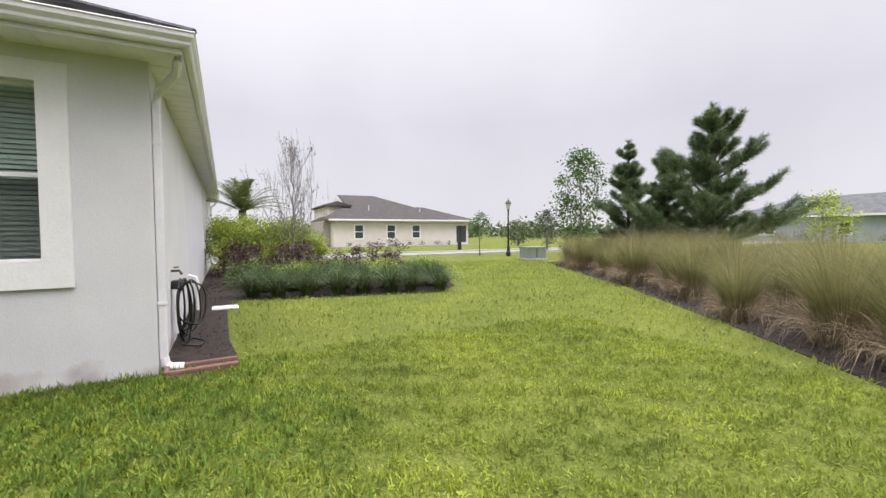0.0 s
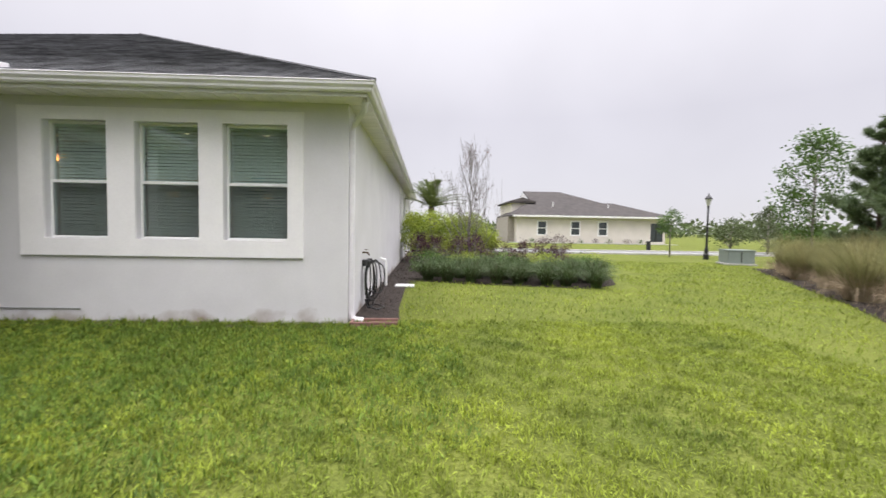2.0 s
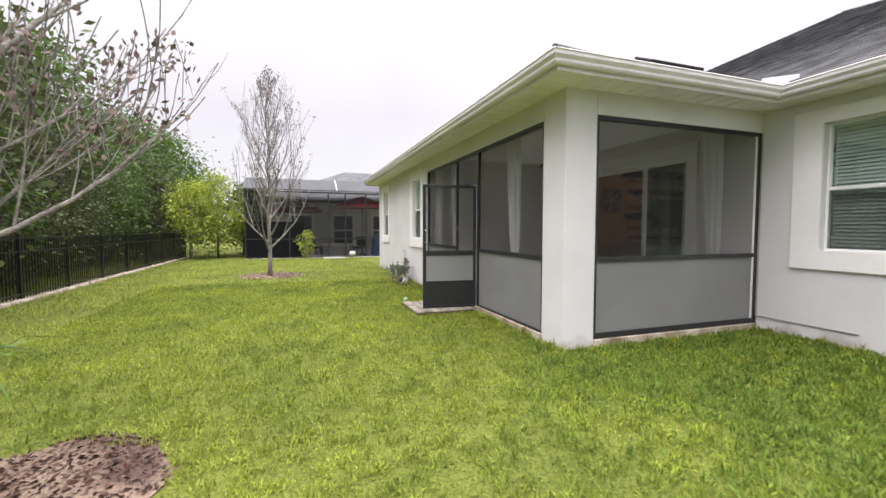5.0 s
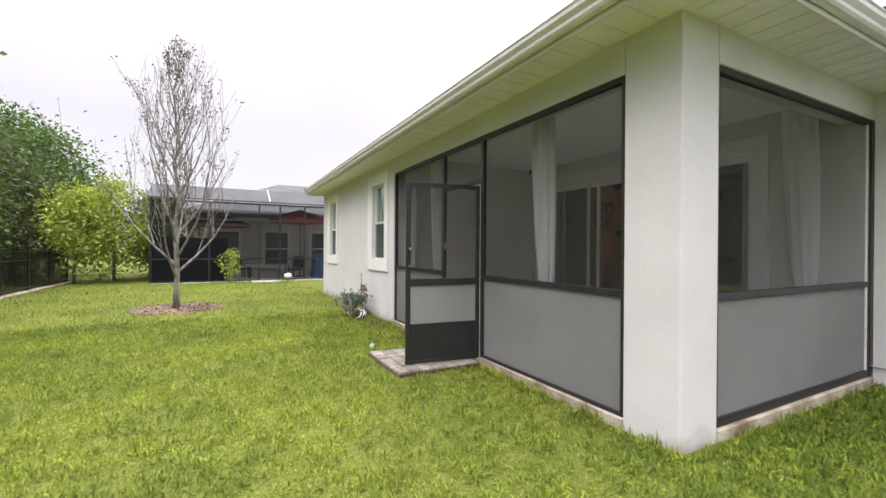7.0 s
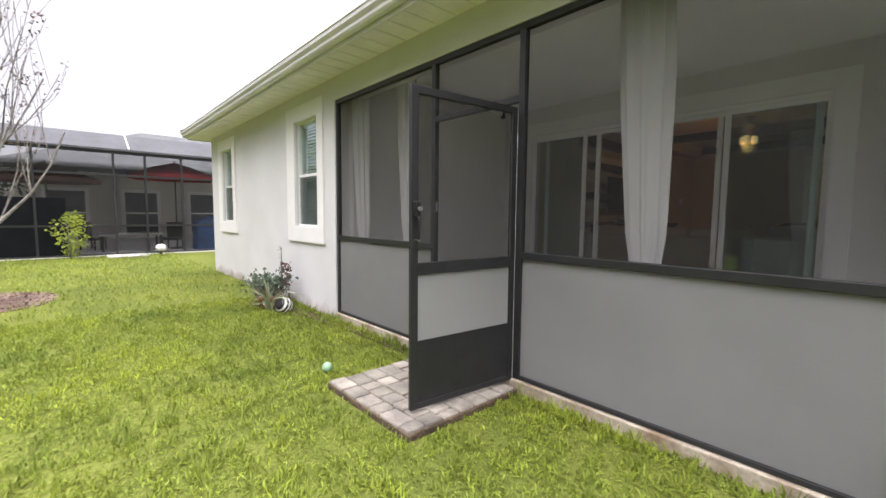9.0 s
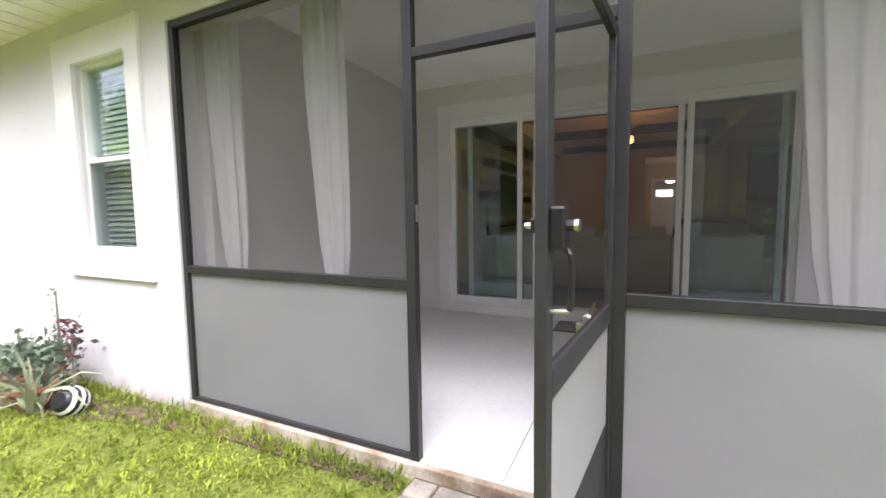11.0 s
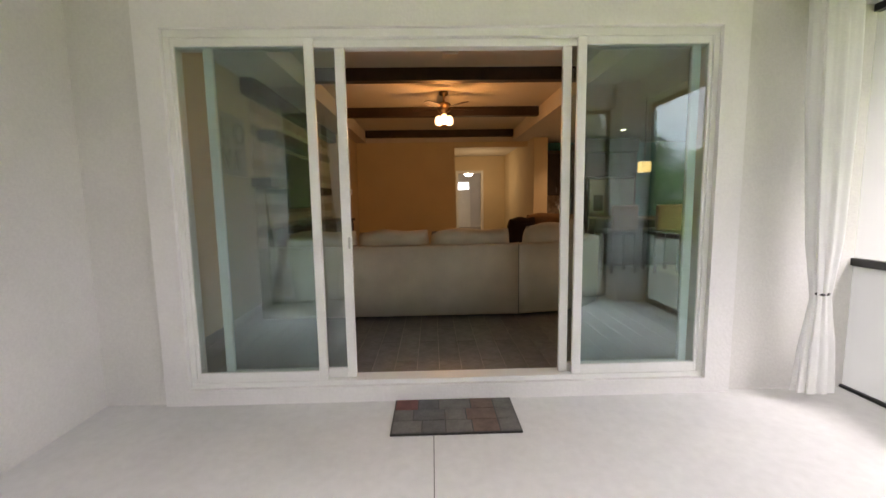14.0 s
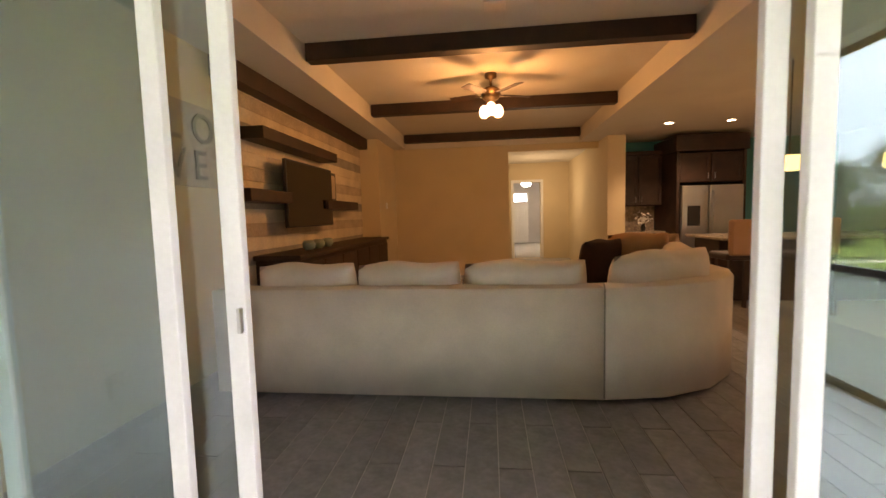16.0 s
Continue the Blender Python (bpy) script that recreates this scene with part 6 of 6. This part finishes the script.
fine = []
for a, b in zip(pathp[:-1], pathp[1:]):
    fine += [(a[0] + (b[0] - a[0]) * t, a[1] + (b[1] - a[1]) * t) for t in (0, 0.33, 0.66)]
fine.append(pathp[-1])
BACKP = [(-0.08, 0.07), (-0.085, 0.9), (-0.06, 0.965), (0.0, 0.99), (0.10, 0.975), (0.14, 0.93), (0.16, 0.5), (0.16, 0.07)]
BACKP = [(o, z + FZ - 0.07 + 0.03) for o, z in BACKP]
BACKP = [(o, min(z, 0.99) - 0.035 * (z > 0.5)) for o, z in BACKP]
along(fine, BACKP, "back_panel", SOFA, sofa, 0, 6)
along(fine, BACKP, "corner_back_panel", SOFA, sofa, 6, len(fine) - 1)
along(fine, [(0.16, FZ + 0.05), (0.16, FZ + 0.44), (0.95, FZ + 0.44), (1.0, FZ + 0.40), (1.0, FZ + 0.05)], "seat_base", SOFA, sofa, 0, len(fine) - 1)
G().tube([(-7.21, 6.537, FZ + 0.04), (-7.21, 6.535, 0.95), (-7.21, 6.56, 0.985)], 0.006, 6).obj("seam_piping", mat("stitched_seam", (0.30, 0.27, 0.22), 0.95, var=0.1), sofa, "dark stitched seam")


def cushion(name, parent, c, size, turn=0, tilt=0, material=None, label="", category=""):
    """A stuffed cushion: a box bulged in its middle with soft edges."""
    nx, ny, nz = size
    gg = G()
    n = 12
    for sgn in (-1, 1):
        o = len(gg.v)
        for j in range(n + 1):
            for i in range(n + 1):
                u, w = 2 * i / n - 1, 2 * j / n - 1
                e = max(0, (1 - abs(u) ** 5) * (1 - abs(w) ** 5)) ** 0.45
                q = 1 - 0.05 * (u * u * w * w)
                gg.v.append((u * nx / 2 * q, sgn * ny / 2 * e, w * nz / 2 * q + 0.02 * nz * math.sin(5 * u + 3 * w)))
        gg.f += [(o + j * (n + 1) + i, o + j * (n + 1) + i + 1, o + (j + 1) * (n + 1) + i + 1, o + (j + 1) * (n + 1) + i) for j in range(n) for i in range(n)]
    m = pose(*c, tilt, 0, turn)
    gg.v = [tuple(m @ Vector(p)) for p in gg.v]
    return gg.obj(name, material or SOFA, parent, label, smooth=True, category=category, weld=True)


for x in (-9.36, -8.56, -7.70):
    cushion("back_cushion", sofa, (x, 6.86, 0.83), (0.80 if x != -7.70 else 0.9, 0.26, 0.58), 0, 8)
cushion("back_cushion", sofa, (-6.70, 7.02, 0.865), (0.95, 0.26, 0.60), 28, 8)
cushion("back_cushion", sofa, (-6.25, 7.95, 0.86), (0.85, 0.26, 0.58), 90, 8)
for x, y in ((-9.8, 6.7), (-7.3, 6.75), (-6.15, 7.4), (-6.15, 9.0)):
    G().box((x - 0.04, y - 0.04, 0.163), (x + 0.04, y + 0.04, FZ + 0.07)).obj("foot", BLACK, sofa)
for x0, x1, y0, y1 in ((-9.9, -8.98, 6.82, 7.6), (-8.96, -8.05, 6.82, 7.6), (-8.03, -7.2, 6.82, 7.6), (-7.05, -6.25, 7.45, 8.3), (-7.05, -6.25, 8.32, 9.15)):
    G().box((x0, y0, FZ + 0.44), (x1, y1, FZ + 0.56), 0.04).obj("seat_cushion", SOFA, sofa, smooth=True)
cushion("throw_pillow", None, (-6.93, 7.80, 0.985), (0.44, 0.18, 0.44), 28, 14, mat("dark_plum_fabric", (0.025, 0.012, 0.014), 0.95, var=0.1, fine=120, bump=0.2), "dark plum throw pillow on the sofa", "pillow")
cushion("throw_pillow", None, (-6.52, 8.02, 1.0), (0.56, 0.2, 0.50), -8, 16, mat("tan_fabric", (0.36, 0.22, 0.12), 0.95, var=0.1, fine=120, bump=0.2), "tan throw pillow on the sofa", "pillow")
cushion("throw_pillow", None, (-6.28, 8.30, 0.99), (0.54, 0.2, 0.48), -30, 16, mat("camel_fabric", (0.40, 0.27, 0.16), 0.95, var=0.1, fine=120, bump=0.2), "camel throw pillow on the sofa", "pillow")
cushion("throw_pillow", None, (-6.55, 7.72, 0.93), (0.34, 0.16, 0.34), 10, 18, mat("pale_pink_fabric", (0.55, 0.40, 0.30), 0.95, var=0.1, fine=120, bump=0.2), "small pale pink pillow on the sofa", "pillow")

# ceiling fan with three lit globes
fan = thing("ceiling_fan", "bronze ceiling fan with three glowing glass shades", "ceiling fan")
FX, FYY, FD = -7.905, 9.0, -0.155
G().lathe([(0.02, 3.32), (0.075, 3.31), (0.07, 3.26), (0.02, 3.24), (0.015, 3.16), (0.06, 3.15), (0.11, 3.12), (0.12, 3.06), (0.10, 3.01), (0.05, 2.99), (0.05, 2.95), (0.02, 2.93)], (FX, FYY, FD), 18).obj("motor", BRASS, fan, smooth=True)
for k in range(5):
    m = pose(FX, FYY, 3.06 + FD, 0, 0, 20 + k * 72)
    bl = G().box((0.15, -0.06, -0.004), (0.52, 0.06, 0.004), 0.003, m @ pose(0, 0, 0, 11, 0, 0)).obj("blade", DARKWOOD, fan)
    G().box((0.10, -0.015, -0.006), (0.20, 0.015, 0.002), 0.002, m).obj("blade_arm", BRASS, bl)
SHADE = glow("lit_frosted_glass", (1.0, 0.62, 0.26), 0.7)
for k in range(3):
    a = k * math.tau / 3 + 0.5
    c = (FX + 0.10 * math.cos(a), FYY + 0.10 * math.sin(a))
    G().lathe([(0.02, 2.95), (0.045, 2.93), (0.062, 2.88), (0.058, 2.83), (0.03, 2.80)], (*c, FD), 14).obj("glass_shade", SHADE, fan, "glowing frosted glass shade", smooth=True)
bulb("fan_bulb", (FX, FYY, 2.57), 7.5, WARM, 0.10)
bulb("fan_bulb_up", (FX + 0.02, FYY - 0.2, 2.93), 0.55, (1.0, 0.42, 0.10), 0.06)
# ceiling vent, a plain flat box under the tray
sdx = G().box((-7.97, 7.2, TZ - 0.035), (-7.79, 7.36, TZ), 0.008)
tagged(sdx.obj("smoke_detector", CEIL), "pale ceiling vent on the ceiling tray", "smoke detector")

# media wall
STRIPE = [mat("plank_cream", (0.70, 0.61, 0.46), 0.7, var=0.1, scale=4, fine=40, bump=0.1), mat("plank_tan", (0.52, 0.43, 0.32), 0.7, var=0.15, scale=4, fine=40, bump=0.1), mat("plank_grey", (0.36, 0.33, 0.29), 0.7, var=0.15, scale=4, fine=40, bump=0.1)]
mw = tagged(thing("media_wall", "horizontal multi-tone wooden planks on the media wall", "wall panelling"), kind="structure")
z, k = 0.17, 0
rnd = random.Random(8)
while z < 2.70:
    h = 0.14
    cut = rnd.uniform(8.4, 10.6)
    tone = STRIPE[(0, 2, 0, 1, 0, 0, 2, 0, 1)[k % 9]]
    k += 1
    for a, b in ((7.42, cut), (cut, 11.32)):
        G().box((KL, a + 0.001, z + 0.002), (KL + 0.018, b - 0.001, z + h - 0.002)).obj("plank", tone, mw)
    z += h
tagged(G().box((KL, 7.2, 2.70), (KL + 0.17, 11.32, 2.884), 0.006).obj("header_beam", DARKWOOD), "dark wooden beam above the media wall", "beam")
tv = thing("television", "large black flat television on the wall", "television")
m = pose(KL + 0.20, 8.70, 1.74, 0, 0, 0)
G().box((-0.02, -0.65, -0.375), (0.02, 0.65, 0.375), 0.008, m).obj("housing", BLACK, tv)
G().box((0.0205, -0.635, -0.36), (0.022, 0.635, 0.36), 0, m).obj("screen", mat("dark_screen", (0.01, 0.009, 0.009), 0.15, var=0.05, bump=0), tv)
G().box((-0.19, -0.1, -0.1), (-0.02, 0.1, 0.1), 0, m).obj("bracket", BLACK, tv)
for a, b, z in ((7.57, 9.5, 2.235), (7.3, 8.1, 1.63), (9.1, 10.36, 1.585)):
    tagged(G().box((KL + 0.018, a, z), (KL + 0.26, b, z + 0.12), 0.006).obj("wall_shelf", DARKWOOD), "thick dark wooden floating shelf", "shelf", "media wall shelves")
pf = thing("picture_frame", "dark framed picture leaning on a shelf", "picture frame")
G().box((KL + 0.06, 9.55, 1.705), (KL + 0.09, 9.85, 2.12), 0.005).obj("frame", BLACK, pf)
G().box((KL + 0.0905, 9.59, 1.745), (KL + 0.0915, 9.81, 2.08)).obj("print", STRIPE[1], pf)
cb = thing("media_console", "long dark wooden media console", "console")
G().box((KL + 0.02, 7.7, 0.17), (KL + 0.48, 11.28, 1.05), 0.01).obj("body", DARKWOOD, cb)
G().box((KL + 0.02, 7.66, 1.05), (KL + 0.52, 11.30, 1.10), 0.008).obj("top", DARKWOOD, cb)
for i in range(6):
    y = 7.75 + i * 0.585
    d = G().box((KL + 0.48, y, 0.24), (KL + 0.50, y + 0.565, 1.0), 0.006).obj("door", DARKWOOD, cb)
    G().tube([(KL + 0.50, y + 0.5, 0.62), (KL + 0.52, y + 0.5, 0.62)], 0.012, 8).obj("knob", BRASS, d)
for i, y in enumerate((8.35, 8.62, 8.9)):
    vs = thing("ceramic_jar", "small pale green ceramic jar on the console", "jar", "console jars")
    G().lathe([(0.04, 0), (0.07, 0.03), (0.075, 0.08), (0.05, 0.11), (0.045, 0.10)], n=14).obj("jar", mat("sage_ceramic", (0.28, 0.34, 0.27), 0.4, var=0.1), vs, smooth=True)
    vs.location = (KL + 0.3, y, 1.10)
# the sign with the four letters
sg = thing("wall_sign", "weathered white wooden wall sign with grey letters", "sign")
WEATHER = mat("weathered_white_board", (0.50, 0.46, 0.40), 0.85, var=0.15, scale=5, fine=30, bump=0.3)
G().box((KL, 6.56, 1.74), (KL + 0.025, 7.19, 2.40), 0.004).obj("board", WEATHER, sg)
for word, z in (("LO", 2.10), ("VE", 1.80)):
    for i, chx in enumerate(word):
        cv = bpy.data.curves.new("letter", "FONT")
        cv.body, cv.size, cv.extrude = chx, 0.34, 0.006
        to = new("letter_curve", cv)
        dg = bpy.context.evaluated_depsgraph_get()
        me = bpy.data.meshes.new_from_object(to.evaluated_get(dg))
        bpy.data.objects.remove(to)
        me.materials.clear()
        me.materials.append(mat("grey_letter_paint", (0.22, 0.22, 0.22), 0.8, var=0.15))
        o = new("letter", me)
        o.parent = sg
        o.matrix_world = Matrix.Translation((KL + 0.032, 6.61 + i * 0.28, z)) @ Matrix(((0, 0, 1), (1, 0, 0), (0, 1, 0))).to_4x4()
sw = thing("thermostat", "small white wall thermostat", "thermostat")
G().box((-9.96, 11.75, 1.62), (-9.94, 11.87, 1.74), 0.005).obj("case", WHITE, sw)

# kitchen
def door_panel(parent, x0, x1, z0, z1, y):
    d = G().box((x0, y, z0), (x1, y + 0.02, z1), 0.003).obj("door", DARKWOOD, parent)
    f = G()
    for a, b in (((x0, z0), (x0 + 0.06, z1)), ((x1 - 0.06, z0), (x1, z1)), ((x0 + 0.06, z1 - 0.06), (x1 - 0.06, z1)), ((x0 + 0.06, z0), (x1 - 0.06, z0 + 0.06))):
        f.box((a[0], y - 0.012, a[1]), (b[0], y - 0.001, b[1]), 0.002)
    f.obj("raised_frame", DARKWOOD, d)
    return d


uc = thing("upper_cabinet", "dark espresso upper kitchen cabinet with two doors", "cabinet")
G().box((-5.38, 12.66, 1.55), (-4.50, 13.05, 2.565), 0.004).obj("body", DARKWOOD, uc)
G().box((-5.38, 12.60, 2.565), (-4.50, 13.05, 2.64), 0.015).obj("crown", DARKWOOD, uc)
for x0, x1, kx in ((-5.37, -4.96, -5.01), (-4.95, -4.51, -4.90)):
    d = door_panel(uc, x0, x1, 1.57, 2.55, 12.64)
    G().tube([(kx, 12.62, 1.62), (kx, 12.60, 1.63), (kx, 12.60, 1.72), (kx, 12.62, 1.73)], 0.006, 6).obj("handle", STEEL, d)
fc = thing("fridge_cabinet", "tall dark espresso cabinet round the refrigerator", "cabinet")
G().box((-4.49, 12.0, 0.17), (-4.44, 13.05, 2.52)).box((-3.34, 12.0, 0.17), (-3.29, 13.05, 2.52)).box((-4.44, 12.05, 1.95), (-3.34, 13.05, 2.50)).obj("body", DARKWOOD, fc)
G().box((-4.52, 11.95, 2.52), (-3.26, 13.05, 2.82), 0.015).obj("crown", DARKWOOD, fc)
for x0, x1, kx in ((-4.43, -3.90, -3.95), (-3.88, -3.35, -3.83)):
    d = door_panel(fc, x0, x1, 1.97, 2.48, 12.02)
    G().tube([(kx, 12.0, 2.01), (kx, 11.98, 2.02), (kx, 11.98, 2.11), (kx, 12.0, 2.12)], 0.006, 6).obj("handle", STEEL, d)
fg = thing("refrigerator", "stainless side-by-side refrigerator with ice dispenser", "refrigerator")
G().box((-4.43, 12.0, 0.17), (-3.35, 12.9, 1.9), 0.01).obj("body", BLACK, fg)
for x0, x1, kx in ((-4.42, -3.96, -4.01), (-3.94, -3.36, -3.89)):
    d = G().box((x0, 11.93, 0.22), (x1, 12.0, 1.89), 0.012).obj("door", STEEL, fg)
    G().tube([(kx, 11.93, 0.75), (kx, 11.88, 0.78), (kx, 11.88, 1.75), (kx, 11.93, 1.78)], 0.012, 8).obj("handle", STEEL, d)
G().box((-4.32, 11.925, 1.15), (-4.10, 11.94, 1.52), 0.004).obj("dispenser", BLACK, fg)
lc = thing("base_cabinet", "dark espresso base kitchen cabinet", "cabinet")
G().box((-5.38, 12.45, 0.17), (-4.50, 13.05, 1.0), 0.004).obj("body", DARKWOOD, lc)
for x0, x1 in ((-5.37, -4.96), (-4.95, -4.51)):
    door_panel(lc, x0, x1, 0.28, 0.98, 12.43)
tagged(G().box((-5.38, 12.41, 1.0), (-4.50, 13.05, 1.04), 0.006).obj("countertop", mat("speckled_stone", (0.42, 0.36, 0.30), 0.25, var=0.3, scale=30, fine=120, bump=0)), "speckled light stone countertop", "countertop")
tagged(G().box((-5.38, 13.03, 1.04), (-4.50, 13.048, 1.55)).obj("backsplash", mat("mosaic_backsplash", (0.34, 0.28, 0.22), 0.3, var=0.4, scale=16, fine=40, bump=0.1, col2=(0.16, 0.12, 0.10))), "brown mosaic tile backsplash", "backsplash", kind="structure")
fl = thing("flower_vase", "small vase of white flowers on the counter", "vase")
G().lathe([(0.04, 0), (0.05, 0.06), (0.03, 0.14), (0.035, 0.15)], n=12).obj("vase", BLACK, fl, smooth=True)
new("flowers", leaf_mesh("flowers", rng.normal(size=(80, 3)) * np.array([0.07, 0.05, 0.06]) + np.array([0, 0, 0.24]), rng.normal(size=(80, 3)), 0.05, 0.04, WHITE)).parent = fl
fl.location = (-4.85, 12.65, 1.04)
stl = thing("bar_stool", "tan upholstered high-back bar stool", "stool")
G().box((-0.22, -0.03, 0.72), (0.22, 0.05, 1.155), 0.03).obj("backrest", mat("tan_upholstery", (0.30, 0.19, 0.12), 0.9, var=0.08, fine=120), stl)
G().box((-0.24, 0.0, 0.66), (0.24, 0.45, 0.75), 0.03).obj("seat", DARKWOOD, stl)
for x in (-0.2, 0.2):
    for y in (0.02, 0.42):
        G().box((x - 0.02, y - 0.02, 0.0), (x + 0.02, y + 0.02, 0.67)).obj("leg", DARKWOOD, stl)
stl.location = (-4.90, 9.05, 0.165)
copy_thing(stl, pose(-4.15, 9.05, 0.165))
isl = thing("kitchen_island", "dark kitchen island with stone top", "island")
G().box((-4.8, 9.9, 0.17), (-1.9, 10.6, 1.03), 0.01).obj("body", DARKWOOD, isl)
G().box((-4.9, 9.6, 1.03), (-1.8, 10.7, 1.07), 0.01).obj("top", mat("island_stone", (0.45, 0.40, 0.34), 0.25, var=0.3, scale=30, fine=120, bump=0), isl)
PEND = glow("lit_pendant_glass", (1.0, 0.55, 0.18), 0.45)
for x in (-4.99, -4.03, -3.07):
    pd = thing("pendant_lamp", "small square pendant lamp with glowing shade", "pendant lamp", "kitchen pendants")
    G().tube([(0, 0, 0.08), (0, 0, CZ - 1.88)], 0.006, 6).obj("cord", BLACK, pd)
    G().box((-0.07, -0.07, -0.07), (0.07, 0.07, 0.08), 0.01).obj("shade", PEND, pd, "glowing glass shade")
    pd.location = (x, 8.3, 1.88)
bulb("pendant_bulb", (-3.9, 8.3, 1.7), 3, WARM, 0.1)
CAN = glow("lit_downlight", (1.0, 0.78, 0.5), 3)
for x, y in ((-4.99, 11.13), (-4.03, 11.13), (-2.6, 11.1), (-2.6, 7.0), (-4.0, 7.0)):
    dl = thing("downlight", "round recessed ceiling downlight, lit", "downlight", "kitchen downlights")
    G().lathe([(0.085, 0.0), (0.085, -0.008), (0.065, -0.010), (0.062, -0.002)], n=18).obj("trim_ring", WHITE, dl)
    G().lathe([(0.06, -0.003), (0.058, -0.007), (0.01, -0.008)], n=18).obj("lens", CAN, dl)
    dl.location = (x, y, CZ)
can_light("downlight_bulb", (-4.6, 11.13, CZ - 0.05), 14, (1.0, 0.62, 0.32))
can_light("downlight_bulb_dining", (-3.3, 7.0, CZ - 0.05), 12, (1.0, 0.62, 0.32))
# hall and far room
fd = tagged(thing("door_2", "white front door under a daylit transom", "door"), kind="structure")
dx0, dx1, dy = -7.03, -6.29, 22.845
G().box((dx0, dy - 0.045, 0.163), (dx1, dy, 1.98), 0.004).obj("door_slab", WHITE, fd)
for u0, u1 in ((dx0 + 0.1, -6.70), (-6.62, dx1 - 0.1)):
    for q0, q1 in ((0.3, 0.95), (1.08, 1.85)):
        G().box((u0, dy - 0.055, q0), (u1, dy - 0.044, q1), 0.004).obj("raised_panel", WHITE, fd)
G().tube([(dx0 + 0.06, dy - 0.045, 1.12), (dx0 + 0.06, dy - 0.09, 1.12), (dx0 + 0.14, dy - 0.09, 1.12)], 0.01, 8).obj("lever", STEEL, fd)
for a, b in (((dx0 - 0.06, dy - 0.02, 0.163), (dx0, dy, 2.42)), ((dx1, dy - 0.02, 0.163), (dx1 + 0.06, dy, 2.42)), ((dx0, dy - 0.02, 2.352), (dx1, dy, 2.42))):
    G().box(a, b, 0.003).obj("casing", WHITE, fd)
hallp = tagged(thing("door_1", "white cased doorway into a lit room", "door"), kind="structure")
for a, b in (((-7.33, 15.97, 0.17), (-7.25, 16.0, 2.42)), ((-6.50, 15.97, 0.17), (-6.42, 16.0, 2.42)), ((-7.25, 15.97, 2.34), (-6.50, 16.0, 2.42))):
    G().box(a, b, 0.004).obj("casing", WHITE, hallp)
cl2 = thing("ceiling_lamp", "lit ceiling lamp in the far room", "ceiling lamp")
G().lathe([(0.02, 0), (0.02, -0.25), (0.16, -0.28), (0.18, -0.36), (0.12, -0.42), (0.02, -0.44)], n=16).obj("shade", glow("lit_cool_glass", (1.0, 0.93, 0.8), 2.5), cl2, smooth=True)
cl2.location = (-6.60, 19.5, CZ)
bulb("far_room_bulb", (-6.60, 19.5, 2.3), 6, (1.0, 0.86, 0.66), 0.12)
# added fill light without a fixture, to brighten the hall
bulb("hall_bulb", (-6.7, 14.7, 2.0), 2.8, (1.0, 0.74, 0.42), 0.12)

# plank tiles of the living room floor near the door
tile = G().box((0.0025, 0.0025, 0), (0.1675, 0.8975, 0.004), 0.0008)
first_tile = None
fl_ob = bpy.data.objects["floor"]
for i in range(36):
    for j in range(8):
        x, y, half = -10.3 + i * 0.17, 4.90 + j * 0.9 - (0.45 if i % 2 else 0), False
        if y < 4.90:
            y, half = 4.90, True
        if first_tile is None:
            first_tile = tile.obj("tile", WOODTILE, fl_ob)
            o = first_tile
        else:
            o = new("tile", first_tile.data)
            o.parent = fl_ob
        o.location = (x, y, 0.163)
        o.scale = (1, 0.5 if half else 1, 1)

# the room's plan is drawn in its own measure; set it into the house
ROOM = Matrix.Translation((0.687, -0.283, 0.023)) @ Matrix.Scale(1.062, 4)
for o in room_shell + [o for o in bpy.data.objects if o not in before_things]:
    if o.parent is None:
        o.matrix_basis = ROOM @ o.matrix_basis
